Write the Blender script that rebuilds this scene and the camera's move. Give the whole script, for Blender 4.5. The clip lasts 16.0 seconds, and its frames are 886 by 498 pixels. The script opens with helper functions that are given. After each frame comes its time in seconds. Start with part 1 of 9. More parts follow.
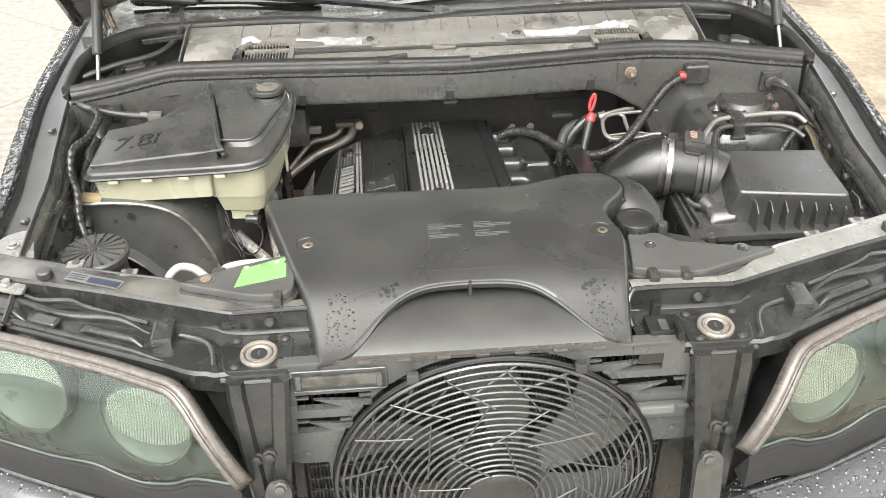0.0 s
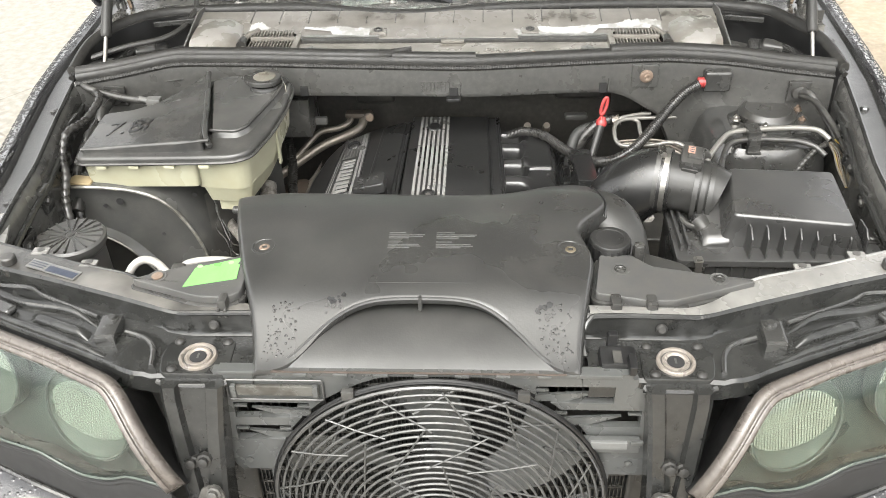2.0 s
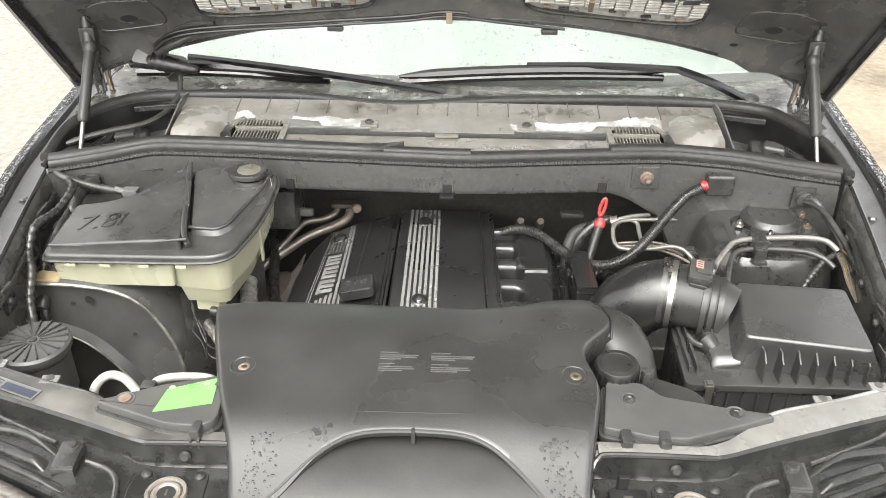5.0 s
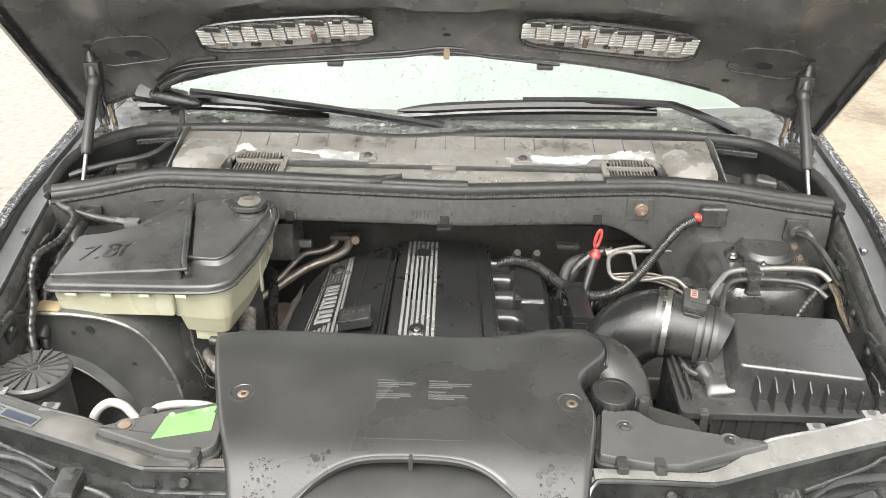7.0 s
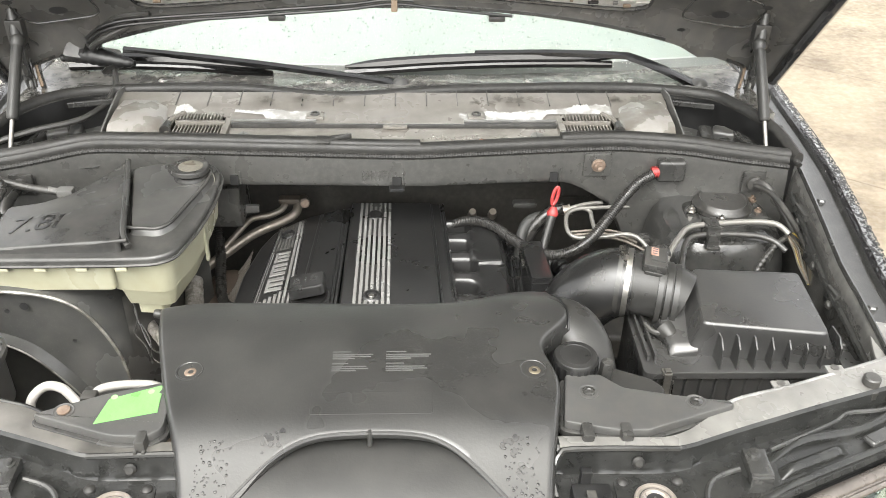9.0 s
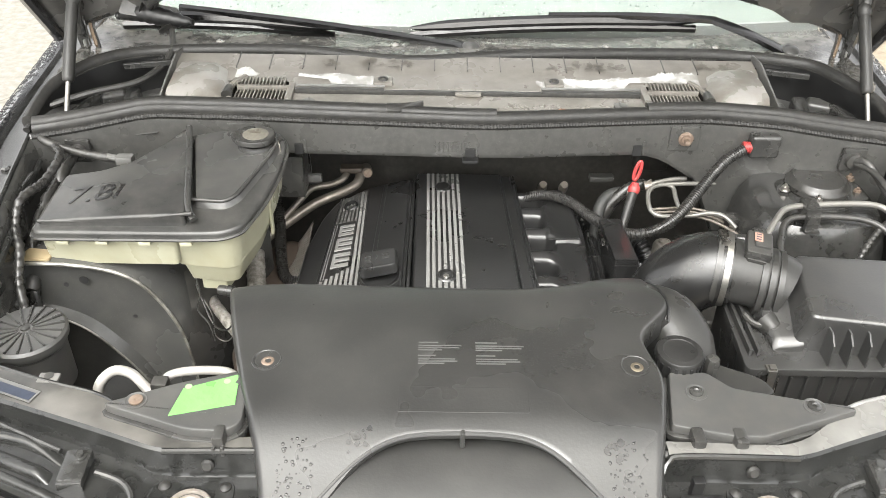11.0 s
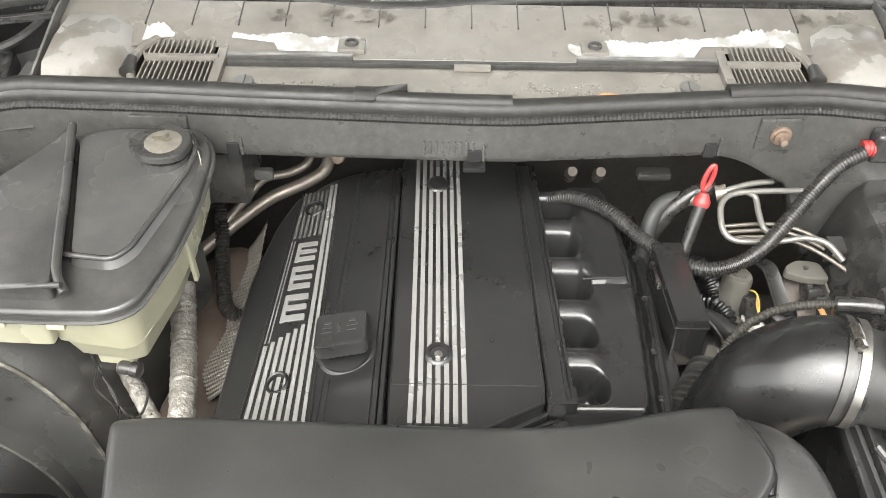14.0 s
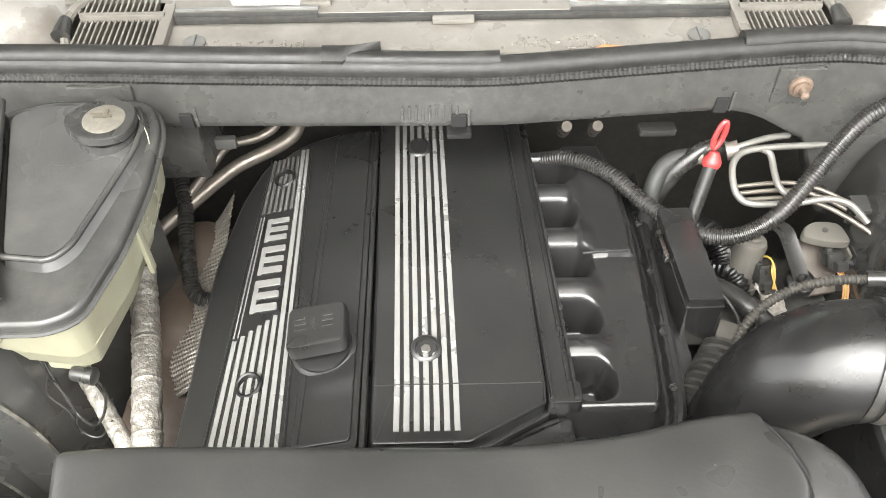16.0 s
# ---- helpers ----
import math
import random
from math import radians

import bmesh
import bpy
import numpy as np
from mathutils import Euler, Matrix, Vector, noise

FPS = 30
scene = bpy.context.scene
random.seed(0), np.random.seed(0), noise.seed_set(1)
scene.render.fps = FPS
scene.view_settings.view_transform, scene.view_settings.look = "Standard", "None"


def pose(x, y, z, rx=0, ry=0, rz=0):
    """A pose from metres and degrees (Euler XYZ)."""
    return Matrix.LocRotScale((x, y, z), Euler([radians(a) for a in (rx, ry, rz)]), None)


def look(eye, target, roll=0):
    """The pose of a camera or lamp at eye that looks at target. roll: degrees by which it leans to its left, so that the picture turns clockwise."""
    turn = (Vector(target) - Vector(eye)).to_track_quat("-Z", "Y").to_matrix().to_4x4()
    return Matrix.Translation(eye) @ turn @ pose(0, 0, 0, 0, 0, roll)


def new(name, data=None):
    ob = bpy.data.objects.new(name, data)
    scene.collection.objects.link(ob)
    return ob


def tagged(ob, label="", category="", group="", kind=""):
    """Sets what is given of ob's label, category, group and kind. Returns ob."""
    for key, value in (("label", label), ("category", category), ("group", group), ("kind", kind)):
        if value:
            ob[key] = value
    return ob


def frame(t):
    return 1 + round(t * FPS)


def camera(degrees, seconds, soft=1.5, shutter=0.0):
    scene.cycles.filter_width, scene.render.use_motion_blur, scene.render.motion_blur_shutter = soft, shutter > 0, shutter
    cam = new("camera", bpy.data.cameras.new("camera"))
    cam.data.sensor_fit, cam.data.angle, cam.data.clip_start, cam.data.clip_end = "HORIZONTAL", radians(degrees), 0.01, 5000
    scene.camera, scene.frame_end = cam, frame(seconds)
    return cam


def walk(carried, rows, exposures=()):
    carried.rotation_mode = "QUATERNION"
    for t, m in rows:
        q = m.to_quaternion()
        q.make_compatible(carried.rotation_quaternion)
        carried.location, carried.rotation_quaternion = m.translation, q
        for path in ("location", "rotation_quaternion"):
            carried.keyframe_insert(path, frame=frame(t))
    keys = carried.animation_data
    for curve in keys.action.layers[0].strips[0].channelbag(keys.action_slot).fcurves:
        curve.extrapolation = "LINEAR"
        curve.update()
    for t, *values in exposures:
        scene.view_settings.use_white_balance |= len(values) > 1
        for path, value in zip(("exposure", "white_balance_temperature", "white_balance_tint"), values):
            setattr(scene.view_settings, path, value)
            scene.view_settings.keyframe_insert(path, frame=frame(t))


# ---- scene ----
cam = camera(55.2, 16.0, soft=0.85)
PATH = [
    (0, (-0.122, 0.004, 1.842), (-0.022, 1.641, 0.698), -1.2),
    (0.5, (-0.106, 0.014, 1.852), (-0.046, 1.631, 0.676), -1.0),
    (1, (-0.042, 0.052, 1.85), (-0.07, 1.648, 0.645), -1.7),
    (1.5, (0.038, 0.066, 1.853), (-0.059, 1.663, 0.653), -2.5),
    (2, (0.067, 0.073, 1.852), (-0.027, 1.682, 0.667), -1.7),
    (2.5, (0.06, 0.101, 1.849), (-0.033, 1.725, 0.687), -0.8),
    (3, (0.053, 0.139, 1.846), (-0.038, 1.779, 0.705), -0.3),
    (3.5, (0.04, 0.174, 1.844), (-0.037, 1.815, 0.704), 0.1),
    (4, (0.038, 0.191, 1.854), (0.002, 1.849, 0.738), 0.9),
    (4.5, (0.03, 0.191, 1.864), (0.001, 1.877, 0.788), 0.9),
    (4.7, (0.033, 0.195, 1.872), (-0.006, 1.882, 0.798), 0.6),
    (6.8, (0.026, 0.179, 1.868), (-0.007, 1.916, 0.876), 1.0),
    (7, (0.033, 0.173, 1.873), (-0.002, 1.908, 0.877), 0.8),
    (7.5, (0.045, 0.175, 1.872), (0.036, 1.901, 0.862), 0.5),
    (8, (0.05, 0.184, 1.87), (0.082, 1.899, 0.841), 0.6),
    (8.5, (0.043, 0.203, 1.863), (0.101, 1.901, 0.808), 0.8),
    (9, (0.03, 0.227, 1.857), (0.107, 1.905, 0.772), 1.2),
    (9.5, (0.006, 0.265, 1.846), (0.07, 1.921, 0.727), 1.3),
    (10, (-0.017, 0.297, 1.839), (0.011, 1.942, 0.703), 1.2),
    (10.2, (-0.027, 0.304, 1.84), (-0.012, 1.947, 0.7), 1.3),
    (12.3, (-0.067, 0.463, 1.797), (-0.052, 2.031, 0.556), 0.8),
    (12.5, (-0.047, 0.516, 1.789), (-0.053, 2.074, 0.535), 0.4),
    (13, (-0.002, 0.645, 1.776), (-0.046, 2.175, 0.489), 0.2),
    (13.5, (-0.003, 0.721, 1.77), (-0.041, 2.199, 0.423), 0.3),
    (14, (-0.035, 0.831, 1.765), (-0.036, 2.241, 0.347), 0.8),
    (14.5, (-0.047, 0.916, 1.75), (-0.036, 2.25, 0.259), 0.4),
    (15, (-0.039, 0.951, 1.733), (-0.014, 2.241, 0.204), 0.2),
    (15.5, (-0.032, 0.957, 1.732), (-0.005, 2.234, 0.193), -0.0),
    (16, (-0.031, 0.95, 1.725), (-0.004, 2.236, 0.194), -0.2),
]
walk(cam, [(t, look(eye, target, roll)) for t, eye, target, roll in PATH],
     exposures=((0, 2.03), (9, 2.03), (12.4, 1.92), (13, 1.80), (13.5, 1.90), (14, 2.20), (15, 2.50), (16, 2.56)))

# ---- world and light: flat overcast daylight after rain ----
world = bpy.data.worlds.new("overcast")
scene.world = world
world.use_nodes = True
wn, wl = world.node_tree.nodes, world.node_tree.links
wn.clear()
w_sky = wn.new("ShaderNodeTexSky")
w_sky.sky_type = "NISHITA"
w_sky.sun_disc = False
w_sky.sun_elevation, w_sky.sun_rotation = radians(56), radians(197)
w_sky.dust_density, w_sky.air_density = 4.0, 1.0
w_grey = wn.new("ShaderNodeHueSaturation")
w_grey.inputs["Saturation"].default_value = 0.02
w_bg = wn.new("ShaderNodeBackground")
w_bg.inputs["Strength"].default_value = 0.15
w_out = wn.new("ShaderNodeOutputWorld")
wl.new(w_sky.outputs["Color"], w_grey.inputs["Color"])
wl.new(w_grey.outputs["Color"], w_bg.inputs["Color"])
wl.new(w_bg.outputs["Background"], w_out.inputs["Surface"])
sun_data = bpy.data.lights.new("sun", "SUN")
sun_data.energy, sun_data.angle, sun_data.color = 1.45, radians(80), (1.0, 0.955, 0.84)
sun = new("sun", sun_data)
sun.matrix_world = look((-0.9, -3.0, 4.7), (0, 0, 0))


# ---- materials ----
def material(name, base, rough=0.5, metal=0.0, second=None, mix=0.5, scale=14.0, dust=None, dust_amount=0.0,
             bump=0.08, grain=260.0, coat=0.0, rough_var=0.12, sharp=0.25, drops=0.0, spec=0.6, specks=0.0, waver=0.06):
    """Base colour broken up by a broad stain pattern and a fine grain, dust as a third colour, bump from both."""
    m = bpy.data.materials.new(name)
    m.use_nodes = True
    n, l = m.node_tree.nodes, m.node_tree.links
    n.clear()
    out = n.new("ShaderNodeOutputMaterial")
    p = n.new("ShaderNodeBsdfPrincipled")
    l.new(p.outputs[0], out.inputs[0])
    tc = n.new("ShaderNodeTexCoord")
    broad = n.new("ShaderNodeTexNoise")
    broad.inputs["Scale"].default_value, broad.inputs["Detail"].default_value = scale, 4
    broad.inputs["Roughness"].default_value = 0.55
    fine = n.new("ShaderNodeTexNoise")
    fine.inputs["Scale"].default_value, fine.inputs["Detail"].default_value = grain, 3
    for t in (broad, fine):
        l.new(tc.outputs["Object"], t.inputs["Vector"])
    second = second or tuple(c * 0.6 for c in base)
    ramp = n.new("ShaderNodeValToRGB")
    ramp.color_ramp.elements[0].position, ramp.color_ramp.elements[1].position = 0.5 - sharp, 0.5 + sharp
    ramp.color_ramp.interpolation = "EASE"
    ramp.color_ramp.elements[0].color = (*base, 1)
    far = [a + (b - a) * mix for a, b in zip(base, second)]
    ramp.color_ramp.elements[1].color = (*far, 1)
    l.new(broad.outputs["Fac"], ramp.inputs["Fac"])
    colour = ramp.outputs["Color"]
    if dust:
        speck = n.new("ShaderNodeTexNoise")
        speck.inputs["Scale"].default_value, speck.inputs["Detail"].default_value = scale * 3.1, 4
        speck.inputs["Roughness"].default_value = 0.6
        l.new(tc.outputs["Object"], speck.inputs["Vector"])
        where = n.new("ShaderNodeMapRange")
        where.interpolation_type = "SMOOTHSTEP"
        where.inputs["From Min"].default_value, where.inputs["From Max"].default_value = 0.26, 0.94
        where.inputs["To Max"].default_value = dust_amount
        l.new(speck.outputs["Fac"], where.inputs["Value"])
        blend = n.new("ShaderNodeMix")
        blend.data_type = "RGBA"
        l.new(where.outputs["Result"], blend.inputs["Factor"])
        l.new(colour, blend.inputs["A"])
        blend.inputs["B"].default_value = (*dust, 1)
        colour = blend.outputs["Result"]
    if specks:
        dots = n.new("ShaderNodeTexVoronoi")
        dots.inputs["Scale"].default_value = 230.0
        l.new(tc.outputs["Object"], dots.inputs["Vector"])
        hit = n.new("ShaderNodeMapRange")
        hit.inputs["From Min"].default_value, hit.inputs["From Max"].default_value = 0.10, 0.22
        hit.inputs["To Min"].default_value, hit.inputs["To Max"].default_value = specks, 0.0
        l.new(dots.outputs["Distance"], hit.inputs["Value"])
        thin = n.new("ShaderNodeMath")
        thin.operation = "MULTIPLY"
        l.new(hit.outputs["Result"], thin.inputs[0])
        l.new(broad.outputs["Fac"], thin.inputs[1])
        grit = n.new("ShaderNodeMix")
        grit.data_type = "RGBA"
        l.new(thin.outputs[0], grit.inputs["Factor"])
        l.new(colour, grit.inputs["A"])
        grit.inputs["B"].default_value = (0.3, 0.28, 0.25, 1)
        colour = grit.outputs["Result"]
    l.new(colour, p.inputs["Base Color"])
    rr = n.new("ShaderNodeMapRange")
    rr.inputs["To Min"].default_value, rr.inputs["To Max"].default_value = max(0.02, rough - rough_var), min(1, rough + rough_var)
    rr.interpolation_type = "SMOOTHSTEP"
    rr.inputs["From Min"].default_value, rr.inputs["From Max"].default_value = 0.2, 0.8
    l.new(broad.outputs["Fac"], rr.inputs["Value"])
    l.new(rr.outputs["Result"], p.inputs["Roughness"])
    p.inputs["Metallic"].default_value = metal
    p.inputs["Coat Weight"].default_value = coat
    p.inputs["Coat Roughness"].default_value = 0.06
    p.inputs["Specular IOR Level"].default_value = spec
    height = fine.outputs["Fac"]
    if drops:
        cells = n.new("ShaderNodeTexVoronoi")
        cells.inputs["Scale"].default_value = drops
        l.new(tc.outputs["Object"], cells.inputs["Vector"])
        bead = n.new("ShaderNodeMapRange")
        bead.inputs["From Min"].default_value, bead.inputs["From Max"].default_value = 0.0, 0.33
        bead.inputs["To Min"].default_value, bead.inputs["To Max"].default_value = 1.0, 0.0
        l.new(cells.outputs["Distance"], bead.inputs["Value"])
        add = n.new("ShaderNodeMath")
        add.operation = "MULTIPLY_ADD"
        add.inputs[1].default_value = 0.12
        l.new(fine.outputs["Fac"], add.inputs[0])
        l.new(bead.outputs["Result"], add.inputs[2])
        height = add.outputs[0]
    b = n.new("ShaderNodeBump")
    b.inputs["Strength"].default_value, b.inputs["Distance"].default_value = (0.8 if drops else bump), (0.003 if drops else 0.002)
    l.new(height, b.inputs["Height"])
    soft = n.new("ShaderNodeBump")
    soft.inputs["Strength"].default_value, soft.inputs["Distance"].default_value = waver, 0.004
    l.new(broad.outputs["Fac"], soft.inputs["Height"])
    l.new(soft.outputs["Normal"], b.inputs["Normal"])
    l.new(b.outputs["Normal"], p.inputs["Normal"])
    return m


DUSTY = (0.10, 0.098, 0.090)
BLACK_PLASTIC = material("black_plastic", (0.020, 0.020, 0.0195), 0.28, second=(0.045, 0.044, 0.041), dust=DUSTY, dust_amount=0.32, specks=0.15)
ENGINE_PLASTIC = material("engine_cover_plastic", (0.011, 0.011, 0.0112), 0.29, second=(0.024, 0.024, 0.0235), dust=DUSTY, dust_amount=0.10, scale=6, sharp=0.5, specks=0.05, spec=0.8, rough_var=0.08)
DUCT_PLASTIC = material("duct_plastic", (0.018, 0.0181, 0.0176), 0.30, second=(0.036, 0.036, 0.0345), dust=(0.115, 0.112, 0.103), dust_amount=0.20, scale=3.4, sharp=0.45, rough_var=0.14, specks=0.05, spec=0.68, waver=0.12)
SCOOP_PLASTIC = material("dry_scoop_plastic", (0.030, 0.030, 0.029), 0.46, second=(0.044, 0.044, 0.042), dust=(0.115, 0.112, 0.103), dust_amount=0.2, scale=5, spec=0.42)
AIRBOX_PLASTIC = material("airbox_plastic", (0.025, 0.025, 0.0247), 0.34, second=(0.040, 0.040, 0.039), dust=(0.14, 0.135, 0.122), dust_amount=0.14, scale=6, specks=0.06, spec=0.9)
GREY_PLASTIC = material("weathered_grey_plastic", (0.075, 0.075, 0.072), 0.45, second=(0.12, 0.12, 0.115), dust=(0.2, 0.19, 0.17), dust_amount=0.3, scale=18)
COWL_PLASTIC = material("cowl_plastic", (0.140, 0.130, 0.115), 0.34, second=(0.074, 0.068, 0.059), dust=(0.22, 0.21, 0.185), dust_amount=0.55, scale=11, rough_var=0.2)
PATCH_WHITE = material("glossy_white_plastic", (0.44, 0.44, 0.43), 0.12, second=(0.22, 0.215, 0.20), mix=0.9, dust=(0.22, 0.21, 0.18), dust_amount=0.3, scale=30, sharp=0.12, rough_var=0.08)
BLACK_METAL = material("black_painted_metal", (0.016, 0.016, 0.0155), 0.16, second=(0.038, 0.038, 0.036), dust=(0.18, 0.178, 0.165), dust_amount=0.16, scale=16, spec=0.9, waver=0.25)
WET_METAL = material("wet_black_metal", (0.012, 0.0123, 0.012), 0.13, second=(0.030, 0.0303, 0.0288), dust=(0.22, 0.222, 0.205), dust_amount=0.06, scale=15, rough_var=0.10, spec=0.52, specks=0.05, waver=0.45)
BULKHEAD = material("dusty_bulkhead_plastic", (0.046, 0.0458, 0.0435), 0.32, second=(0.027, 0.0268, 0.0255), dust=(0.2, 0.195, 0.175), dust_amount=0.20, scale=26, specks=0.15)
LID_PLASTIC = material("dusty_lid_plastic", (0.026, 0.026, 0.0255), 0.24, second=(0.050, 0.050, 0.048), dust=(0.15, 0.146, 0.132), dust_amount=0.28, scale=5, specks=0.08, spec=0.45, rough_var=0.10)
# paler copy of the lid plastic: the deck's sky sheen put into colour
DECK_PLASTIC = material("sheen_grey_plastic", (0.046, 0.046, 0.0445), 0.26, second=(0.033, 0.033, 0.032), dust=(0.16, 0.155, 0.14), dust_amount=0.2, scale=6, spec=0.7)
MOULD = material("dark_mould_stain", (0.07, 0.065, 0.055), 0.5, second=(0.13, 0.12, 0.10), mix=1.0, scale=60)
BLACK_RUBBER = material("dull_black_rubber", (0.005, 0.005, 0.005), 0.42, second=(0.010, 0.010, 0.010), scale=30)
WIPER = material("wet_wiper_rubber", (0.004, 0.004, 0.004), 0.16, second=(0.009, 0.009, 0.009), scale=30)
PALE_METAL = material("worn_grey_metal", (0.32, 0.32, 0.31), 0.35, metal=0.3, second=(0.12, 0.12, 0.115), mix=1.0, dust=(0.08, 0.075, 0.07), dust_amount=0.5, scale=14)
APRON = material("dusty_black_apron", (0.036, 0.036, 0.035), 0.2, second=(0.09, 0.087, 0.08), dust=(0.20, 0.196, 0.178), dust_amount=0.34, scale=9, spec=1.0, specks=0.12, waver=0.15)
DARK_DIRT = material("dark_grimy_metal", (0.026, 0.0258, 0.0245), 0.42, second=(0.052, 0.050, 0.045), dust=(0.14, 0.132, 0.115), dust_amount=0.32, scale=25)
PAINT = material("wet_black_paint", (0.010, 0.010, 0.011), 0.12, second=(0.014, 0.014, 0.015), coat=1.0, drops=95.0, grain=400, spec=1.0, rough_var=0.05)
RUBBER = material("rubber", (0.016, 0.016, 0.0157), 0.36, second=(0.036, 0.0355, 0.0335), dust=(0.15, 0.14, 0.12), dust_amount=0.25, scale=30)
CABLE = material("black_ribbed_sleeve", (0.012, 0.012, 0.012), 0.3, second=(0.028, 0.027, 0.026), dust=(0.15, 0.14, 0.12), dust_amount=0.2, scale=30)
SEAL = material("seal_rubber", (0.011, 0.011, 0.0107), 0.48, second=(0.024, 0.0235, 0.022), dust=(0.15, 0.14, 0.12), dust_amount=0.14, scale=30, spec=0.35)
WET_RUBBER = material("wet_rubber", (0.012, 0.012, 0.012), 0.28, second=(0.03, 0.03, 0.028), dust=(0.15, 0.14, 0.12), dust_amount=0.2, scale=25)
CREAM = material("aged_translucent_plastic", (0.345, 0.34, 0.255), 0.36, second=(0.27, 0.26, 0.175), dust=(0.24, 0.215, 0.13), dust_amount=0.35, scale=10)
ALUMINIUM = material("bare_aluminium", (0.175, 0.17, 0.158), 0.42, metal=0.4, second=(0.17, 0.165, 0.15), dust=(0.12, 0.11, 0.09), dust_amount=0.3, scale=30)
STRIPE = material("brushed_silver_trim", (0.31, 0.31, 0.302), 0.34, metal=0.35, second=(0.26, 0.26, 0.25), dust=(0.2, 0.19, 0.17), dust_amount=0.25, scale=20)
STEEL = material("zinc_steel", (0.55, 0.54, 0.52), 0.28, metal=1.0, second=(0.36, 0.34, 0.31), dust=(0.2, 0.14, 0.08), dust_amount=0.35, scale=60)
RUSTY = material("rusty_steel", (0.13, 0.085, 0.06), 0.55, metal=0.4, second=(0.24, 0.19, 0.145), dust=(0.3, 0.26, 0.22), dust_amount=0.5, scale=50)
BRASS = material("aged_brass", (0.22, 0.19, 0.14), 0.42, metal=0.8, second=(0.16, 0.13, 0.09), scale=80)
FOIL = material("silver_heat_wrap", (0.40, 0.385, 0.355), 0.4, metal=0.3, second=(0.15, 0.135, 0.115), mix=1.0, scale=90, bump=0.9, grain=260, waver=0.9)
SHIELD = material("heat_shield", (0.30, 0.285, 0.26), 0.42, metal=0.5, second=(0.16, 0.14, 0.115), dust=(0.12, 0.09, 0.06), dust_amount=0.5, scale=26, bump=0.6, grain=190)
RING_METAL = material("greased_zinc", (0.22, 0.205, 0.188), 0.34, metal=0.3, second=(0.20, 0.175, 0.150), mix=1.0, dust=(0.13, 0.10, 0.07), dust_amount=0.5, scale=55)
GREEN = material("green_sticker", (0.12, 0.33, 0.085), 0.35, second=(0.17, 0.38, 0.13), scale=25, waver=0.6)
RED = material("red_plastic", (0.32, 0.035, 0.035), 0.38, second=(0.26, 0.04, 0.035), scale=50)
ORANGE = material("orange_clip", (0.42, 0.17, 0.07), 0.45, second=(0.5, 0.2, 0.09), scale=60)
YELLOW = material("yellow_wire", (0.34, 0.28, 0.06), 0.5, second=(0.5, 0.3, 0.05), scale=60)
WHITE_PRINT = material("grey_white_print", (0.07, 0.07, 0.068), 0.5, second=(0.075, 0.075, 0.074), scale=90)
LABEL_BLUE = material("dark_blue_print", (0.018, 0.024, 0.04), 0.4, scale=90)
VENT_WHITE = material("bleached_vent_plastic", (0.58, 0.57, 0.55), 0.4, second=(0.38, 0.37, 0.345), mix=0.9, dust=(0.1, 0.09, 0.08), dust_amount=0.6, scale=26)
RUST_DIRT = material("orange_brown_dirt", (0.13, 0.085, 0.05), 0.7, second=(0.2, 0.15, 0.10), dust=(0.3, 0.26, 0.22), dust_amount=0.5, scale=40)
REFLECTOR = material("headlamp_reflector", (0.58, 0.64, 0.60), 0.13, metal=0.9, second=(0.46, 0.51, 0.46), scale=12, bump=0.02)
SNORKEL = material("matt_black_plastic", (0.018, 0.018, 0.0175), 0.34, second=(0.035, 0.035, 0.033), dust=(0.08, 0.075, 0.065), dust_amount=0.2, scale=14, spec=0.35)
CLAMP_STEEL = material("dull_clamp_steel", (0.30, 0.295, 0.28), 0.38, metal=0.9, second=(0.20, 0.19, 0.17), dust=(0.12, 0.09, 0.06), dust_amount=0.35, scale=60)
LENS_RIM = material("moulded_lens_rim", (0.055, 0.066, 0.058), 0.22, second=(0.03, 0.037, 0.033), scale=12, bump=0.02)
BOWL = material("headlamp_bowl", (0.080, 0.098, 0.087), 0.35, metal=0.2, second=(0.062, 0.078, 0.070), scale=9, bump=0.02)
BEZEL = material("headlamp_bezel", (0.054, 0.068, 0.064), 0.30, metal=0.1, second=(0.036, 0.046, 0.043), scale=8, bump=0.02)
SHADE = material("pale_sunshade", (0.145, 0.162, 0.155), 0.6, second=(0.125, 0.14, 0.134), scale=3, bump=0.03)
GREY_TRAY = material("tray_plastic", (0.044, 0.044, 0.0432), 0.38, second=(0.062, 0.062, 0.06), dust=(0.13, 0.12, 0.10), dust_amount=0.2, scale=12)
# near-black: shade in holes and gaps put into colour; also the lens seal
HOLE = material("shade_and_seal_black", (0.004, 0.004, 0.004), 0.8, second=(0.006, 0.006, 0.006), bump=0.0)
INTERIOR = material("dark_trim", (0.05, 0.05, 0.05), 0.7, second=(0.07, 0.07, 0.07))


